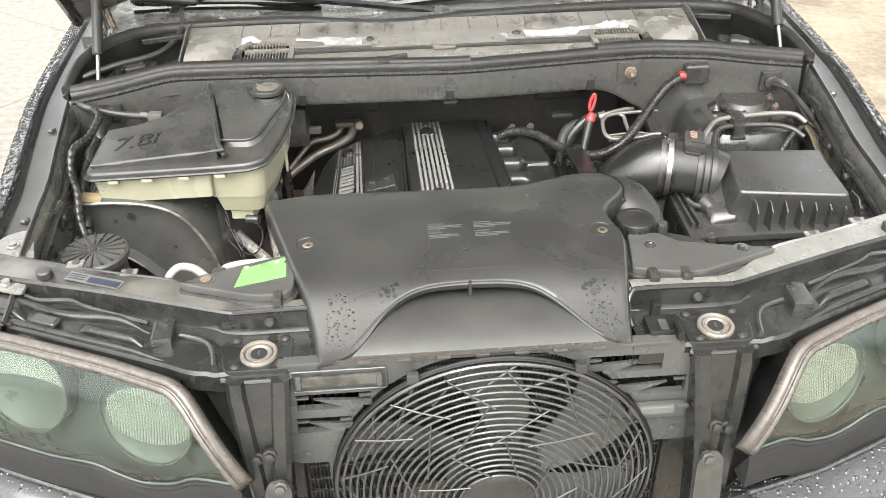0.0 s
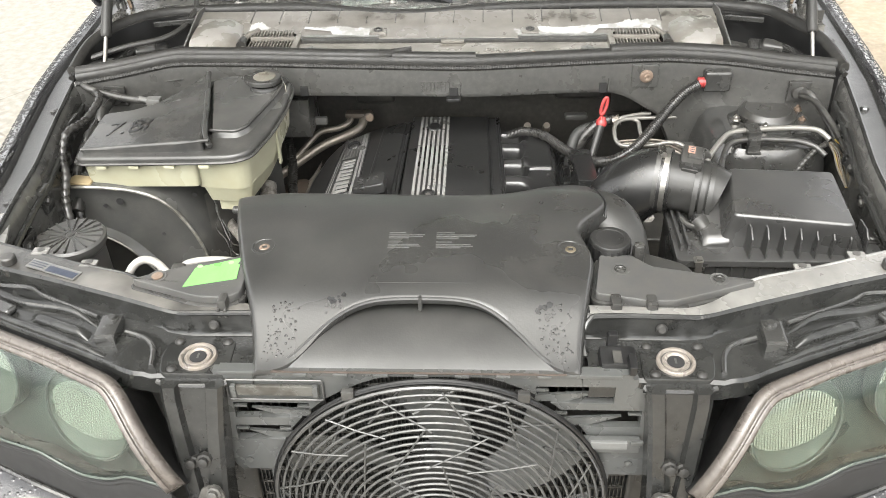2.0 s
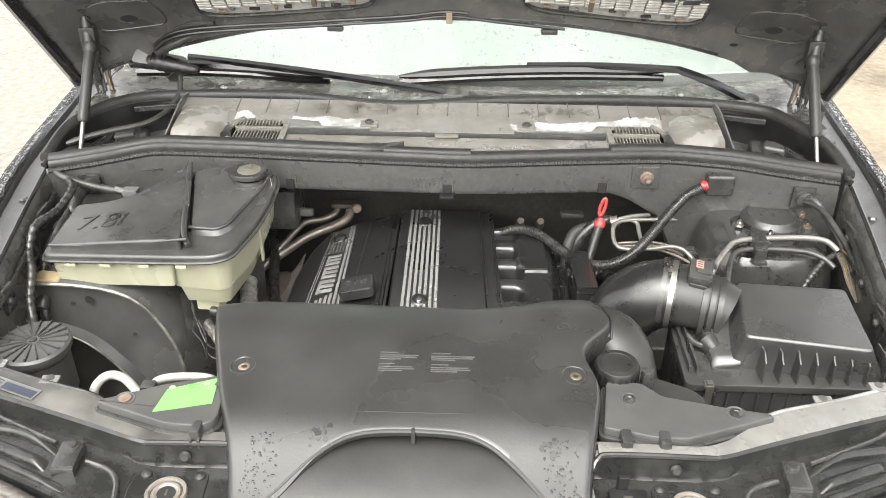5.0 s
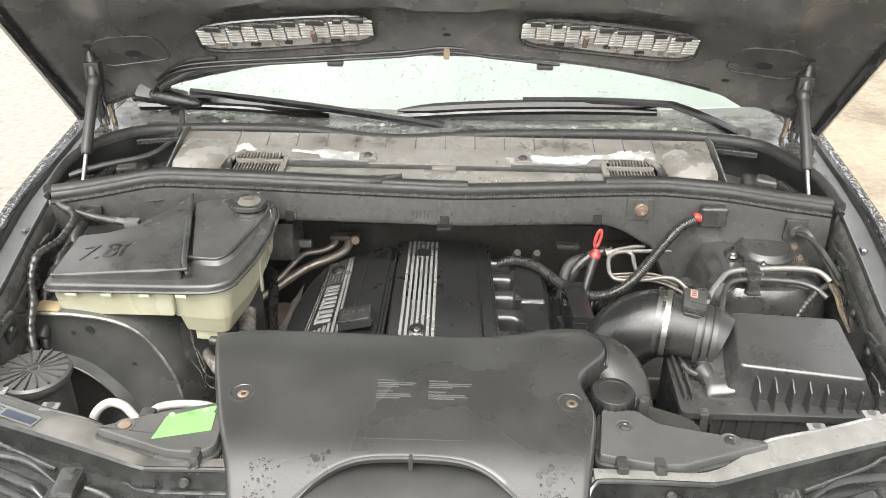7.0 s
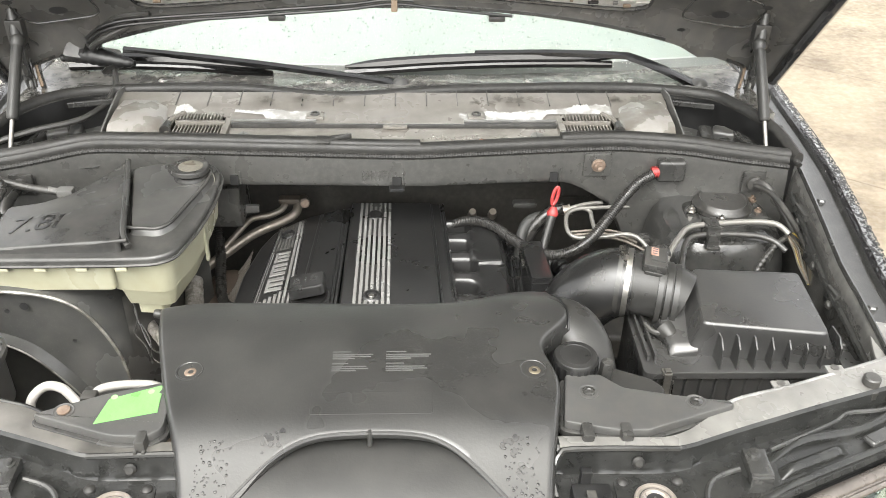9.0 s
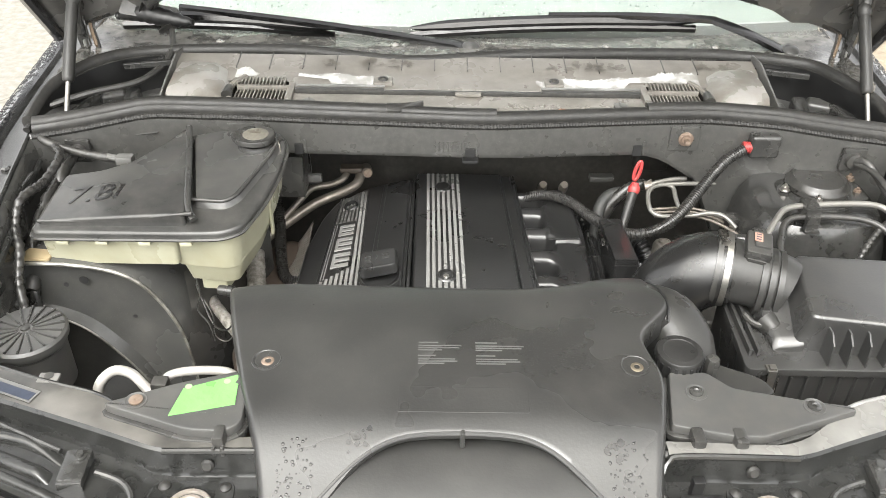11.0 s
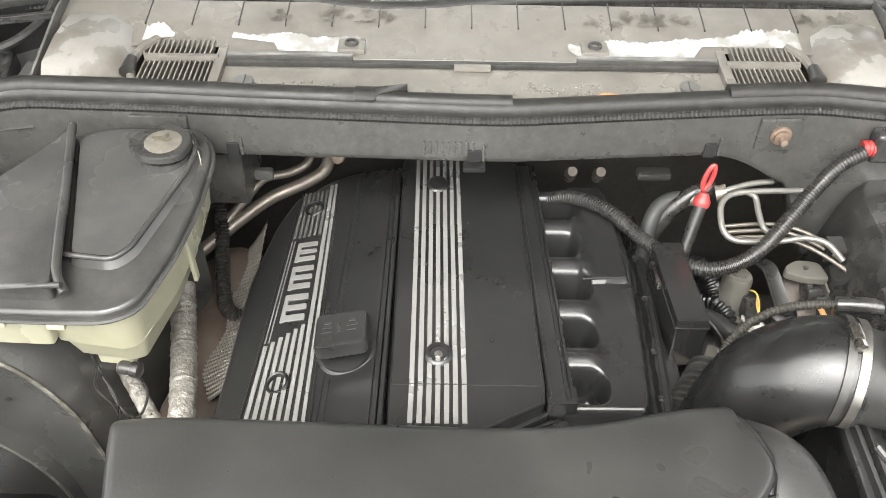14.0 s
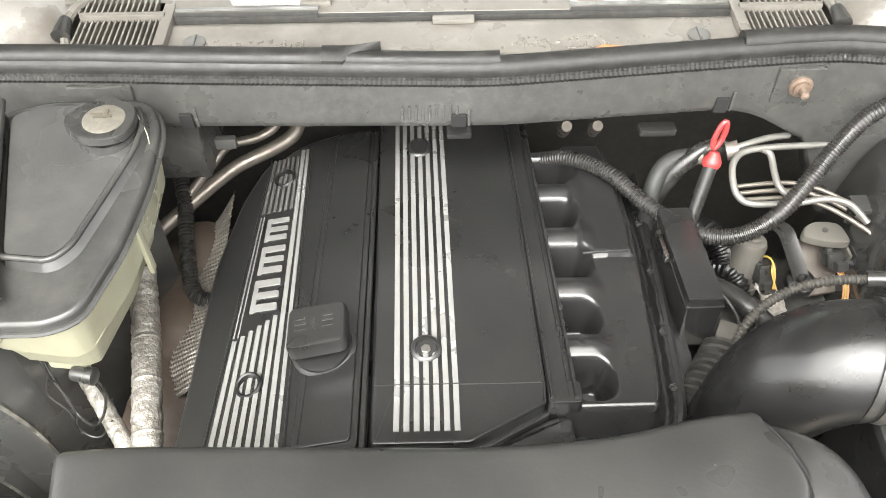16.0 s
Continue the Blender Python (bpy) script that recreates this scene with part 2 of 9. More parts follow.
def glass_material(name, tint, rough=0.02, drops=0.0, ior=1.45, clear=1.0):
    m = bpy.data.materials.new(name)
    m.use_nodes = True
    n, l = m.node_tree.nodes, m.node_tree.links
    p = n["Principled BSDF"]
    p.inputs["Base Color"].default_value = (*tint, 1)
    p.inputs["Transmission Weight"].default_value = clear
    p.inputs["IOR"].default_value = ior
    p.inputs["Roughness"].default_value = rough
    if drops:
        tc = n.new("ShaderNodeTexCoord")
        v = n.new("ShaderNodeTexVoronoi")
        v.inputs["Scale"].default_value = drops
        r = n.new("ShaderNodeMapRange")
        r.inputs["From Max"].default_value = 0.25
        r.inputs["To Min"].default_value, r.inputs["To Max"].default_value = 1.0, 0.0
        b = n.new("ShaderNodeBump")
        b.inputs["Strength"].default_value, b.inputs["Distance"].default_value = 0.5, 0.002
        l.new(tc.outputs["Object"], v.inputs["Vector"])
        l.new(v.outputs["Distance"], r.inputs["Value"])
        l.new(r.outputs["Result"], b.inputs["Height"])
        l.new(b.outputs["Normal"], p.inputs["Normal"])
    return m


WINDSCREEN = glass_material("windscreen_glass", (0.93, 0.97, 0.95), 0.0, ior=1.1)
LAMP_GLASS = glass_material("lamp_lens", (0.72, 0.765, 0.72), 0.0, ior=1.42, clear=1.0)


def ground_material():
    """Worn concrete: pale and dry on one side of the car, tan and stained on the other, with slab joints."""
    m = material("concrete", (0.225, 0.210, 0.184), 0.62, second=(0.145, 0.137, 0.12), mix=0.7, dust=(0.13, 0.12, 0.10), dust_amount=0.6, scale=24.0, bump=0.25, grain=60, rough_var=0.25)
    n, l = m.node_tree.nodes, m.node_tree.links
    p = [k for k in n if k.type == "BSDF_PRINCIPLED"][0]
    pale = p.inputs["Base Color"].links[0].from_socket
    tc = [k for k in n if k.type == "TEX_COORD"][0]
    stain = n.new("ShaderNodeTexNoise")
    stain.inputs["Scale"].default_value, stain.inputs["Detail"].default_value = 1.6, 12
    stain.inputs["Roughness"].default_value = 0.78
    l.new(tc.outputs["Object"], stain.inputs["Vector"])
    ramp = n.new("ShaderNodeValToRGB")
    e = ramp.color_ramp.elements
    e[0].position, e[0].color = 0.34, (0.095, 0.072, 0.048, 1)
    e[1].position, e[1].color = 0.66, (0.27, 0.228, 0.165, 1)
    l.new(stain.outputs["Fac"], ramp.inputs["Fac"])
    xyz = n.new("ShaderNodeSeparateXYZ")
    l.new(tc.outputs["Object"], xyz.inputs[0])
    side = n.new("ShaderNodeMapRange")
    side.inputs["From Min"].default_value, side.inputs["From Max"].default_value = -0.6, 0.8
    l.new(xyz.outputs["X"], side.inputs["Value"])
    blend = n.new("ShaderNodeMix")
    blend.data_type = "RGBA"
    l.new(side.outputs["Result"], blend.inputs["Factor"])
    l.new(pale, blend.inputs["A"])
    l.new(ramp.outputs["Color"], blend.inputs["B"])
    joint = n.new("ShaderNodeTexBrick")
    joint.offset = 0.0
    joint.inputs["Scale"].default_value = 1.0
    joint.inputs["Brick Width"].default_value, joint.inputs["Row Height"].default_value = 1.4, 1.4
    joint.inputs["Mortar Size"].default_value, joint.inputs["Mortar Smooth"].default_value = 0.008, 0.6
    for k, c in (("Color1", (1, 1, 1, 1)), ("Color2", (0.94, 0.94, 0.93, 1)), ("Mortar", (0.6, 0.57, 0.52, 1))):
        joint.inputs[k].default_value = c
    turn = n.new("ShaderNodeMapping")
    turn.inputs["Rotation"].default_value = (0, 0, radians(38))
    l.new(tc.outputs["Object"], turn.inputs["Vector"])
    l.new(turn.outputs["Vector"], joint.inputs["Vector"])
    mult = n.new("ShaderNodeMix")
    mult.data_type, mult.blend_type = "RGBA", "MULTIPLY"
    mult.inputs["Factor"].default_value = 1.0
    l.new(blend.outputs["Result"], mult.inputs["A"])
    l.new(joint.outputs["Color"], mult.inputs["B"])
    l.new(mult.outputs["Result"], p.inputs["Base Color"])
    return m


# ---- mesh helpers ----
def curve_points(pts, n=8, closed=False):
    """A smooth run (Catmull-Rom) through the given points."""
    pts = [Vector(p) for p in pts]
    k = len(pts)
    out = []
    for i in range(k if closed else k - 1):
        a = pts[(i - 1) % k] if closed or i else pts[0]
        b, c = pts[i], pts[(i + 1) % k]
        d = pts[(i + 2) % k] if closed or i + 2 < k else pts[-1]
        for j in range(n):
            t = j / n
            out.append(0.5 * (2 * b + (c - a) * t + (2 * a - 5 * b + 4 * c - d) * t * t + (3 * b - a - 3 * c + d) * t ** 3))
    if not closed:
        out.append(pts[-1])
    return out


def fillet(pts, r, n=4):
    """A polygon with rounded corners."""
    out = []
    k = len(pts)
    for i in range(k):
        p, a, b = Vector(pts[i]), Vector(pts[i - 1]), Vector(pts[(i + 1) % k])
        u, v = (a - p), (b - p)
        q = min(r, u.length * 0.45, v.length * 0.45)
        s, e = p + u.normalized() * q, p + v.normalized() * q
        for j in range(n + 1):
            t = j / n
            out.append(s * (1 - t) ** 2 + p * 2 * t * (1 - t) + e * t * t)
    return out


def shrink(ring, d):
    """A 2D polygon moved inwards by d (counter-clockwise order)."""
    k = len(ring)
    area = sum(ring[i - 1][0] * ring[i][1] - ring[i][0] * ring[i - 1][1] for i in range(k))
    sign = 1 if area > 0 else -1
    out = []
    for i in range(k):
        e = Vector(ring[(i + 1) % k]) - Vector(ring[i - 1])
        nrm = Vector((-e.y, e.x)).normalized() * sign
        out.append(Vector(ring[i]) + nrm * d)
    return out


class Geo:
    """Collects faces of one part."""

    def __init__(self):
        self.v, self.f = [], []

    def add(self, verts, faces, m=None):
        o = len(self.v)
        self.v += [tuple(m @ Vector(p)) if m else tuple(p) for p in verts]
        self.f += [tuple(i + o for i in f) for f in faces]
        return self

    def box(self, c, s, bev=0.003, m=None, seg=2):
        bm = bmesh.new()
        bmesh.ops.create_cube(bm, size=1.0, matrix=Matrix.Translation(c) @ Matrix.Diagonal((*s, 1)))
        if bev:
            bmesh.ops.bevel(bm, geom=bm.edges[:], offset=min(bev, min(s) * 0.45), segments=seg, affect="EDGES", profile=0.6)
        bm.verts.index_update()
        self.add([v.co.copy() for v in bm.verts], [[v.index for v in f.verts] for f in bm.faces], m)
        bm.free()
        return self

    def loft(self, rings, cap=True, closed=True):
        n = len(rings[0])
        verts = [p for r in rings for p in r]
        faces = []
        for i in range(len(rings) - 1):
            for j in range(n if closed else n - 1):
                a, b = i * n + j, i * n + (j + 1) % n
                faces.append((a, b, b + n, a + n))
        if cap and closed:
            faces.append(tuple(range(n))[::-1])
            faces.append(tuple(range((len(rings) - 1) * n, len(rings) * n)))
        return self.add(verts, faces)

    def grid(self, rows):
        return self.loft(rows, cap=False, closed=False)

    def prism(self, outline, z0, z1, bev=0.003, m=None, lower=True):
        """A plate with the 2D outline between two heights, its upper edge rounded; m lays it elsewhere."""
        rings = []
        if lower and bev:
            rings.append([(*p, z0) for p in shrink(outline, bev * 0.6)])
        rings.append([(p[0], p[1], z0 + (bev * 0.6 if lower else 0)) for p in outline])
        rings.append([(p[0], p[1], z1 - bev) for p in outline])
        if bev:
            rings.append([(*p, z1 - bev * 0.3) for p in shrink(outline, bev * 0.3)])
            rings.append([(*p, z1) for p in shrink(outline, bev)])
        if m:
            rings = [[m @ Vector(p) for p in r] for r in rings]
        return self.loft(rings)

    def tube(self, pts, r, seg=10, rfun=None, cap=True, closed=False):
        pts = [Vector(p) for p in pts]
        k = len(pts)
        rings = []
        side = None
        for i, p in enumerate(pts):
            a = pts[(i - 1) % k] if closed else pts[max(0, i - 1)]
            b = pts[(i + 1) % k] if closed else pts[min(k - 1, i + 1)]
            t = (b - a).normalized()
            if side is None:
                side = t.orthogonal().normalized()
            side = (side - t * side.dot(t)).normalized()
            up = t.cross(side)
            rr = rfun(i, i / max(1, k - 1)) if rfun else r
            rings.append([p + (side * math.cos(2 * math.pi * j / seg) + up * math.sin(2 * math.pi * j / seg)) * rr for j in range(seg)])
        if closed:
            rings.append(rings[0])
        return self.loft(rings, cap=cap and not closed)

    def turned(self, profile, c, axis=(0, 0, 1), seg=24, start=0.0):
        """A lathe form: profile of (radius, height) along the axis from c."""
        z = Vector(axis).normalized()
        x = z.orthogonal().normalized()
        y = z.cross(x)
        c = Vector(c)
        rings = [[c + z * h + (x * math.cos(2 * math.pi * j / seg + start) + y * math.sin(2 * math.pi * j / seg + start)) * r
                  for j in range(seg)] for r, h in profile]
        return self.loft(rings)

    def mesh(self, name, mat, smooth=38):
        me = bpy.data.meshes.new(name)
        me.from_pydata(self.v, [], self.f)
        bm = bmesh.new()
        bm.from_mesh(me)
        bmesh.ops.remove_doubles(bm, verts=bm.verts[:], dist=0.00004)
        bmesh.ops.recalc_face_normals(bm, faces=bm.faces[:])
        bm.to_mesh(me)
        bm.free()
        me.materials.append(mat)
        me.shade_smooth()
        me.set_sharp_from_angle(angle=radians(smooth))
        return me


def part(name, geo, mat, parent=None, label="", smooth=38):
    ob = new(name, geo.mesh(name, mat, smooth))
    if parent:
        ob.parent = parent
        ob.matrix_parent_inverse = Matrix.Translation(-parent.location) if parent.type == "EMPTY" else Matrix()
    if label:
        ob["label"] = label
    if len(geo.f) < 6000:
        wn_mod = ob.modifiers.new("weighted", "WEIGHTED_NORMAL")
        wn_mod.keep_sharp = True
    return ob


def thing(name, at, label, category, group="", kind=""):
    ob = new(name)
    ob.empty_display_size = 0.05
    ob.location = at
    return tagged(ob, label, category, group, kind)


def solo(name, geo, mat, label, category, group="", kind="", smooth=38):
    return tagged(part(name, geo, mat, None, "", smooth), label, category, group, kind)


def circle(c, r, n=24, axis=2, start=0.0):
    out = []
    for j in range(n):
        a = 2 * math.pi * j / n + start
        p = [r * math.cos(a), r * math.sin(a)]
        p.insert(axis, 0)
        out.append(Vector(p) + Vector(c))
    return out


def lerp(table, t):
    """Piecewise-linear look-up in (t, value) pairs."""
    if t <= table[0][0]:
        return table[0][1]
    for (a, u), (b, v) in zip(table, table[1:]):
        if t <= b:
            return u + (v - u) * (t - a) / (b - a)
    return table[-1][1]


def ease(table, t):
    """The same, gently rounded."""
    return sum(lerp(table, t + d * 0.012) for d in (-2, -1, 0, 1, 2)) / 5


def ribbed(r, depth, pitch):
    """The radius of a corrugated hose, sampled densely along its run."""
    return lambda i, s: r + (depth if i % pitch < pitch / 2 else -depth)


def dense(pts, step):
    """Points along a polyline at even steps."""
    out = [Vector(pts[0])]
    carry = 0.0
    for a, b in zip(pts, pts[1:]):
        a, b = Vector(a), Vector(b)
        length = (b - a).length
        d = step - carry
        while d <= length:
            out.append(a.lerp(b, d / length))
            d += step
        carry = length - (d - step)
    return out


def screw(at, r, axis=(0, 0, 1), mat=None, name="screw", parent=None, cup=True, label=""):
    """A round-headed screw in a moulded cup."""
    g = Geo().turned([(r, 0.0), (r, 0.002), (r * 0.7, 0.0035), (r * 0.66, 0.0035), (r * 0.45, 0.001), (0.0004, 0.001)], at, axis, 16)
    return part(name, g, mat or STEEL, parent, label)


# ---- setting: ground ----
def build_ground():
    g = Geo()
    rows = [[(x, y, 0.0) for x in (-600, -60, -8, -2, 2, 8, 60, 600)] for y in (-600, -60, -8, 0, 4, 12, 60, 600)]
    g.grid(rows)
    tagged(part("ground", g, ground_material()), "pale worn concrete yard, tan and stained on one side", "ground", kind="structure")


build_ground()


def build_weeds():
    """A low strip of weeds where the yard ends."""
    random.seed(41)
    g = Geo()
    for _ in range(1500):
        x, y = random.uniform(3.2, 8.0), 0
        y = 7.3 + random.random() ** 1.5 * 2.2 - 0.25 * (x - 3.2)
        a, h, w = random.uniform(0, 6.28), random.uniform(0.04, 0.16), random.uniform(0.008, 0.022)
        t = Vector((math.cos(a), math.sin(a), 0))
        n = Vector((-t.y, t.x, 0)) * w
        p = Vector((x, y, 0))
        g.add([p - n * 0.4, p + n * 0.4, p + t * h * 0.4 + n + Vector((0, 0, h * 0.7)), p + t * h + Vector((0, 0, h)), p + t * h * 0.4 - n + Vector((0, 0, h * 0.7))], [(0, 1, 2, 3, 4)])
    tagged(part("weeds", g, material("weed_leaf", (0.07, 0.11, 0.03), 0.5, second=(0.12, 0.14, 0.04), scale=3)), "low green weeds along the edge of the yard", "weeds", kind="stuff")


build_weeds()

# ---- car body ----
LIP = [(1.05, 0.715), (1.18, 0.736), (1.37, 0.747), (1.54, 0.776), (1.72, 0.803), (1.9, 0.822), (2.3, 0.855)]


def lip_drop(y):
    return -0.05 * max(0.0, 1.72 - y) - 0.06 * max(0.0, 1.3 - y)


body = thing("car_body", (0, 1.5, 0), "wet black off-road car body with its hood open", "car")


def build_fender(s):
    """Gutter, rolled top edge and outer skin of one front wing."""
    section = [(-0.016, 0.60), (-0.014, 0.90), (-0.010, 1.072), (-0.006, 1.088), (0.0, 1.093), (0.006, 1.088), (0.012, 1.072),
               (0.020, 1.066), (0.050, 1.065), (0.058, 1.068), (0.063, 1.079), (0.072, 1.084), (0.090, 1.080), (0.104, 1.066),
               (0.114, 1.04), (0.122, 0.98), (0.128, 0.85), (0.122, 0.70), (0.10, 0.52), (0.06, 0.48)]
    ys = [1.02 + 0.04 * i for i in range(34)]
    skin, apron = Geo(), Geo()
    rows_s, rows_a, rows_g = [], [], []
    for y in ys:
        x0, dz = ease(LIP, y), lip_drop(y)
        rows_a.append([(s * (x0 + dx), y, z + (dz if z > 0.95 else 0)) for dx, z in section[:6]])
        rows_s.append([(s * (x0 + dx), y, z + (dz if z > 0.9 else 0)) for dx, z in section[10:]])
        rows_g.append([(s * (x0 + dx), y, z + (dz if z > 0.9 else 0)) for dx, z in section[5:11]])
    skin.grid(rows_s)
    apron.grid(rows_a)
    f = part("wing", skin, PAINT, body, "wet black wing beaded with rain")
    part("gutter", Geo().grid(rows_g), BLACK_METAL, body, "wet black gutter ledge")
    part("apron", apron, APRON, body, "dusty black inner wing panel")
    # a rolled bright edge along the gutter
    run = [(s * (ease(LIP, y) + 0.001), y, 1.094 + lip_drop(y)) for y in ys]
    part("gutter_lip", Geo().tube(run, 0.0045, 8), WET_METAL, f)
    for y in (1.30, 1.62, 1.95):
        part("gutter_bolt", Geo().turned([(0.009, 0), (0.009, 0.004), (0.006, 0.007), (0.0005, 0.007)], (s * (ease(LIP, y) + 0.032), y, 1.065 + lip_drop(y)), (0, 0, 1), 6), BLACK_METAL, f)
    return f


for side in (-1, 1):
    build_fender(side)


def build_apron_fittings(s):
    """Plates, holes and bolts along the inner wing under the gutter lip."""
    for y, z, w, h in ((1.24, 1.0, 0.05, 0.035), (1.345, 1.025, 0.035, 0.05), (1.46, 1.03, 0.07, 0.03), (1.585, 1.045, 0.05, 0.04), (1.40, 0.95, 0.09, 0.02)):
        x = s * (ease(LIP, y) - 0.013)
        plate = part("apron_plate", Geo().box((x, y, z), (0.012, w, h), 0.004), BLACK_METAL, body)
        part("plate_bolt", Geo().turned([(0.008, 0), (0.008, 0.003), (0.005, 0.006), (0.0005, 0.006)], (x - 0.006 * s, y - w * 0.2, z), (-s, 0, 0), 6), DARK_DIRT, plate)
        part("plate_hole", Geo().turned([(0.005, 0), (0.005, 0.001), (0.0005, 0.001)], (x - 0.006 * s, y + w * 0.28, z), (-s, 0, 0), 10), BLACK_RUBBER, plate)
    run = [(s * (ease(LIP, y) - 0.016), y, 1.058 + lip_drop(y)) for y in [1.10 + 0.04 * i for i in range(15)]]
    part("apron_flange", Geo().tube(run, 0.006, 8), WET_METAL, body, "rolled flange along the inner wing")


for side in (-1, 1):
    build_apron_fittings(side)


def build_wing_beads():
    """Rain beads standing on the tops of both wings."""
    random.seed(17)
    g = Geo()
    sect = [(0.063, 1.079), (0.072, 1.084), (0.090, 1.080), (0.104, 1.066), (0.114, 1.04)]
    for _ in range(5200):
        y, dx, s = random.uniform(1.05, 2.25), random.uniform(0.066, 0.113), random.choice((-1, 1))
        r = random.choice((0.0012, 0.0016, 0.0022, 0.0032))
        g.turned([(r, -0.0004), (r * 0.8, r * 0.26), (r * 0.1, r * 0.4)], (s * (ease(LIP, y) + dx), y, lerp(sect, dx) + lip_drop(y)), (0.3 * s, 0, 1), 6)
    tagged(part("wing_raindrops", g, WATER), "dense raindrops standing on the black wings", "raindrops", kind="stuff")


WATER = material("rain_bead", (0.012, 0.012, 0.012), 0.10, bump=0.0, spec=0.5)
build_wing_beads()


def build_firewall():
    back = Geo()
    back.grid([[(x, 2.02 - 0.04 * math.cos(x * 2), z) for x in (-0.86, -0.5, -0.2, 0.2, 0.5, 0.86)] for z in (0.3, 0.6, 0.9, 1.02, 1.11)])
    part("firewall", back, DARK_DIRT, body)
    floor = Geo().grid([[(x, y, 0.42 + 0.02 * math.sin(9 * x) * math.cos(7 * y)) for x in [-0.86 + 0.172 * i for i in range(11)]] for y in [0.95 + 0.12 * i for i in range(10)]])
    part("undertray", floor, DARK_DIRT, body, "oily dark undertray far below the engine")


build_firewall()


def bulkhead_line(x):
    """Plan of the bulkhead under the front rubber seal."""
    return ease([(-0.80, 1.675), (-0.74, 1.69), (-0.60, 1.728), (-0.45, 1.722), (-0.3, 1.716), (0.05, 1.708), (0.3, 1.728), (0.45, 1.738), (0.62, 1.715), (0.74, 1.705), (0.80, 1.695)], x)


def bulkhead_top(x):
    return ease([(-0.80, 1.095), (-0.7, 1.103), (-0.58, 1.118), (-0.4, 1.119), (0.0, 1.113), (0.4, 1.118), (0.58, 1.116), (0.70, 1.102), (0.80, 1.095)], x)


def build_bulkhead():
    xs = [-0.80 + 0.02 * i for i in range(81)]
    g = Geo()
    low = [(-0.80, 0.80), (-0.47, 0.82), (-0.45, 1.03), (-0.42, 1.047), (0.33, 1.047), (0.37, 1.035), (0.44, 0.99), (0.50, 0.86), (0.80, 0.80)]
    front, rear = [], []
    for x in xs:
        y, t, b = bulkhead_line(x), bulkhead_top(x), lerp(low, x)
        front.append([(x, y + 0.008, t), (x, y + 0.001, t - 0.006), (x, y - 0.002, t - 0.03), (x, y - 0.004, max(b + 0.012, 1.0 if b > 0.95 else b)), (x, y + 0.002, b), (x, y + 0.02, b - 0.002), (x, y + 0.05, b + 0.004)])
    g.grid(front)
    panel = part("bulkhead_panel", g, BULKHEAD, body, "dusty black bulkhead panel")
    # slots and tabs moulded into the panel
    for x, w, h in ((-0.315, 0.016, 0.022), (0.004, 0.018, 0.020), (0.318, 0.016, 0.022)):
        y = bulkhead_line(x)
        part("panel_slot", Geo().box((x, y - 0.004, 1.060), (w, 0.006, h), 0.002), HOLE, panel)
        part("panel_tab", Geo().box((x + 0.012, y - 0.005, 1.066), (0.004, 0.004, h + 0.006), 0.0015), BULKHEAD, panel)
    part("clip_block", Geo().box((0.004, bulkhead_line(0) - 0.012, 1.049), (0.030, 0.018, 0.008), 0.003), BLACK_RUBBER, panel)
    for i in range(9):
        part("vent_rib", Geo().box((-0.062 + 0.008 * i, bulkhead_line(-0.03) - 0.0038, 1.072), (0.003, 0.004, 0.020), 0.001), BULKHEAD, panel)
    # access plate with a rusty stud
    x, y = 0.404, bulkhead_line(0.404)
    part("access_plate", Geo().box((x, y - 0.004, 1.084), (0.056, 0.008, 0.050), 0.004), BULKHEAD, panel)
    part("stud_washer", Geo().turned([(0.014, 0), (0.014, 0.003), (0.010, 0.004), (0.010, 0.008), (0.005, 0.009), (0.005, 0.019), (0.0006, 0.020)], (0.406, y - 0.008, 1.085), (0, -1, 0), 18), RUSTY, panel, "rusty stud and washer")
    # positive terminal cover
    x, y = 0.549, bulkhead_line(0.549)
    part("terminal_cover", Geo().box((x, y - 0.010, 1.081), (0.056, 0.026, 0.046), 0.008, seg=3), BLACK_PLASTIC, panel, "black battery terminal cover")
    part("plus_mark", Geo().box((x + 0.005, y - 0.0238, 1.080), (0.016, 0.0015, 0.003), 0.0004).box((x + 0.005, y - 0.0242, 1.080), (0.003, 0.0015, 0.016), 0.0004), RUBBER, panel)
    part("terminal_boot", Geo().tube([(0.510, y - 0.014, 1.078), (0.516, y - 0.014, 1.0785), (0.524, y - 0.013, 1.079)], 0.010, 12), RED, panel, "red cable boot")
    for i in range(3):
        part("boot_rib", Geo().tube([(0.511 + 0.005 * i, y - 0.014, 1.078), (0.513 + 0.005 * i, y - 0.014, 1.078)], 0.0115, 12), RED, panel)
    # grommet plate where the loom comes through, both sides
    for s in (-1, 1):
        y = bulkhead_line(0.715 * s)
        part("grommet_plate", Geo().box((0.715 * s, y - 0.006, 1.062), (0.045, 0.010, 0.045), 0.004), BLACK_PLASTIC, panel)
        part("grommet", Geo().turned([(0.016, 0), (0.015, 0.008), (0.009, 0.010), (0.0005, 0.010)], (0.715 * s, y - 0.011, 1.062), (0, -1, 0), 16), RUBBER, panel)
    # sealed flap above the reservoir cap
    part("service_flap", Geo().box((-0.405, bulkhead_line(-0.40) - 0.004, 1.100), (0.075, 0.006, 0.022), 0.003), BULKHEAD, panel)
    # heater trunk and clip seen below the edge
    part("heater_trunk", Geo().loft([[(x, 1.75 + dy, z) for dy, z in ((0, 0.93), (-0.012, 0.97), (0.0, 1.02), (0.09, 1.035), (0.10, 0.93))] for x in (-0.46, -0.40, -0.345, -0.318)] ), BULKHEAD, panel, "dusty heater trunk")
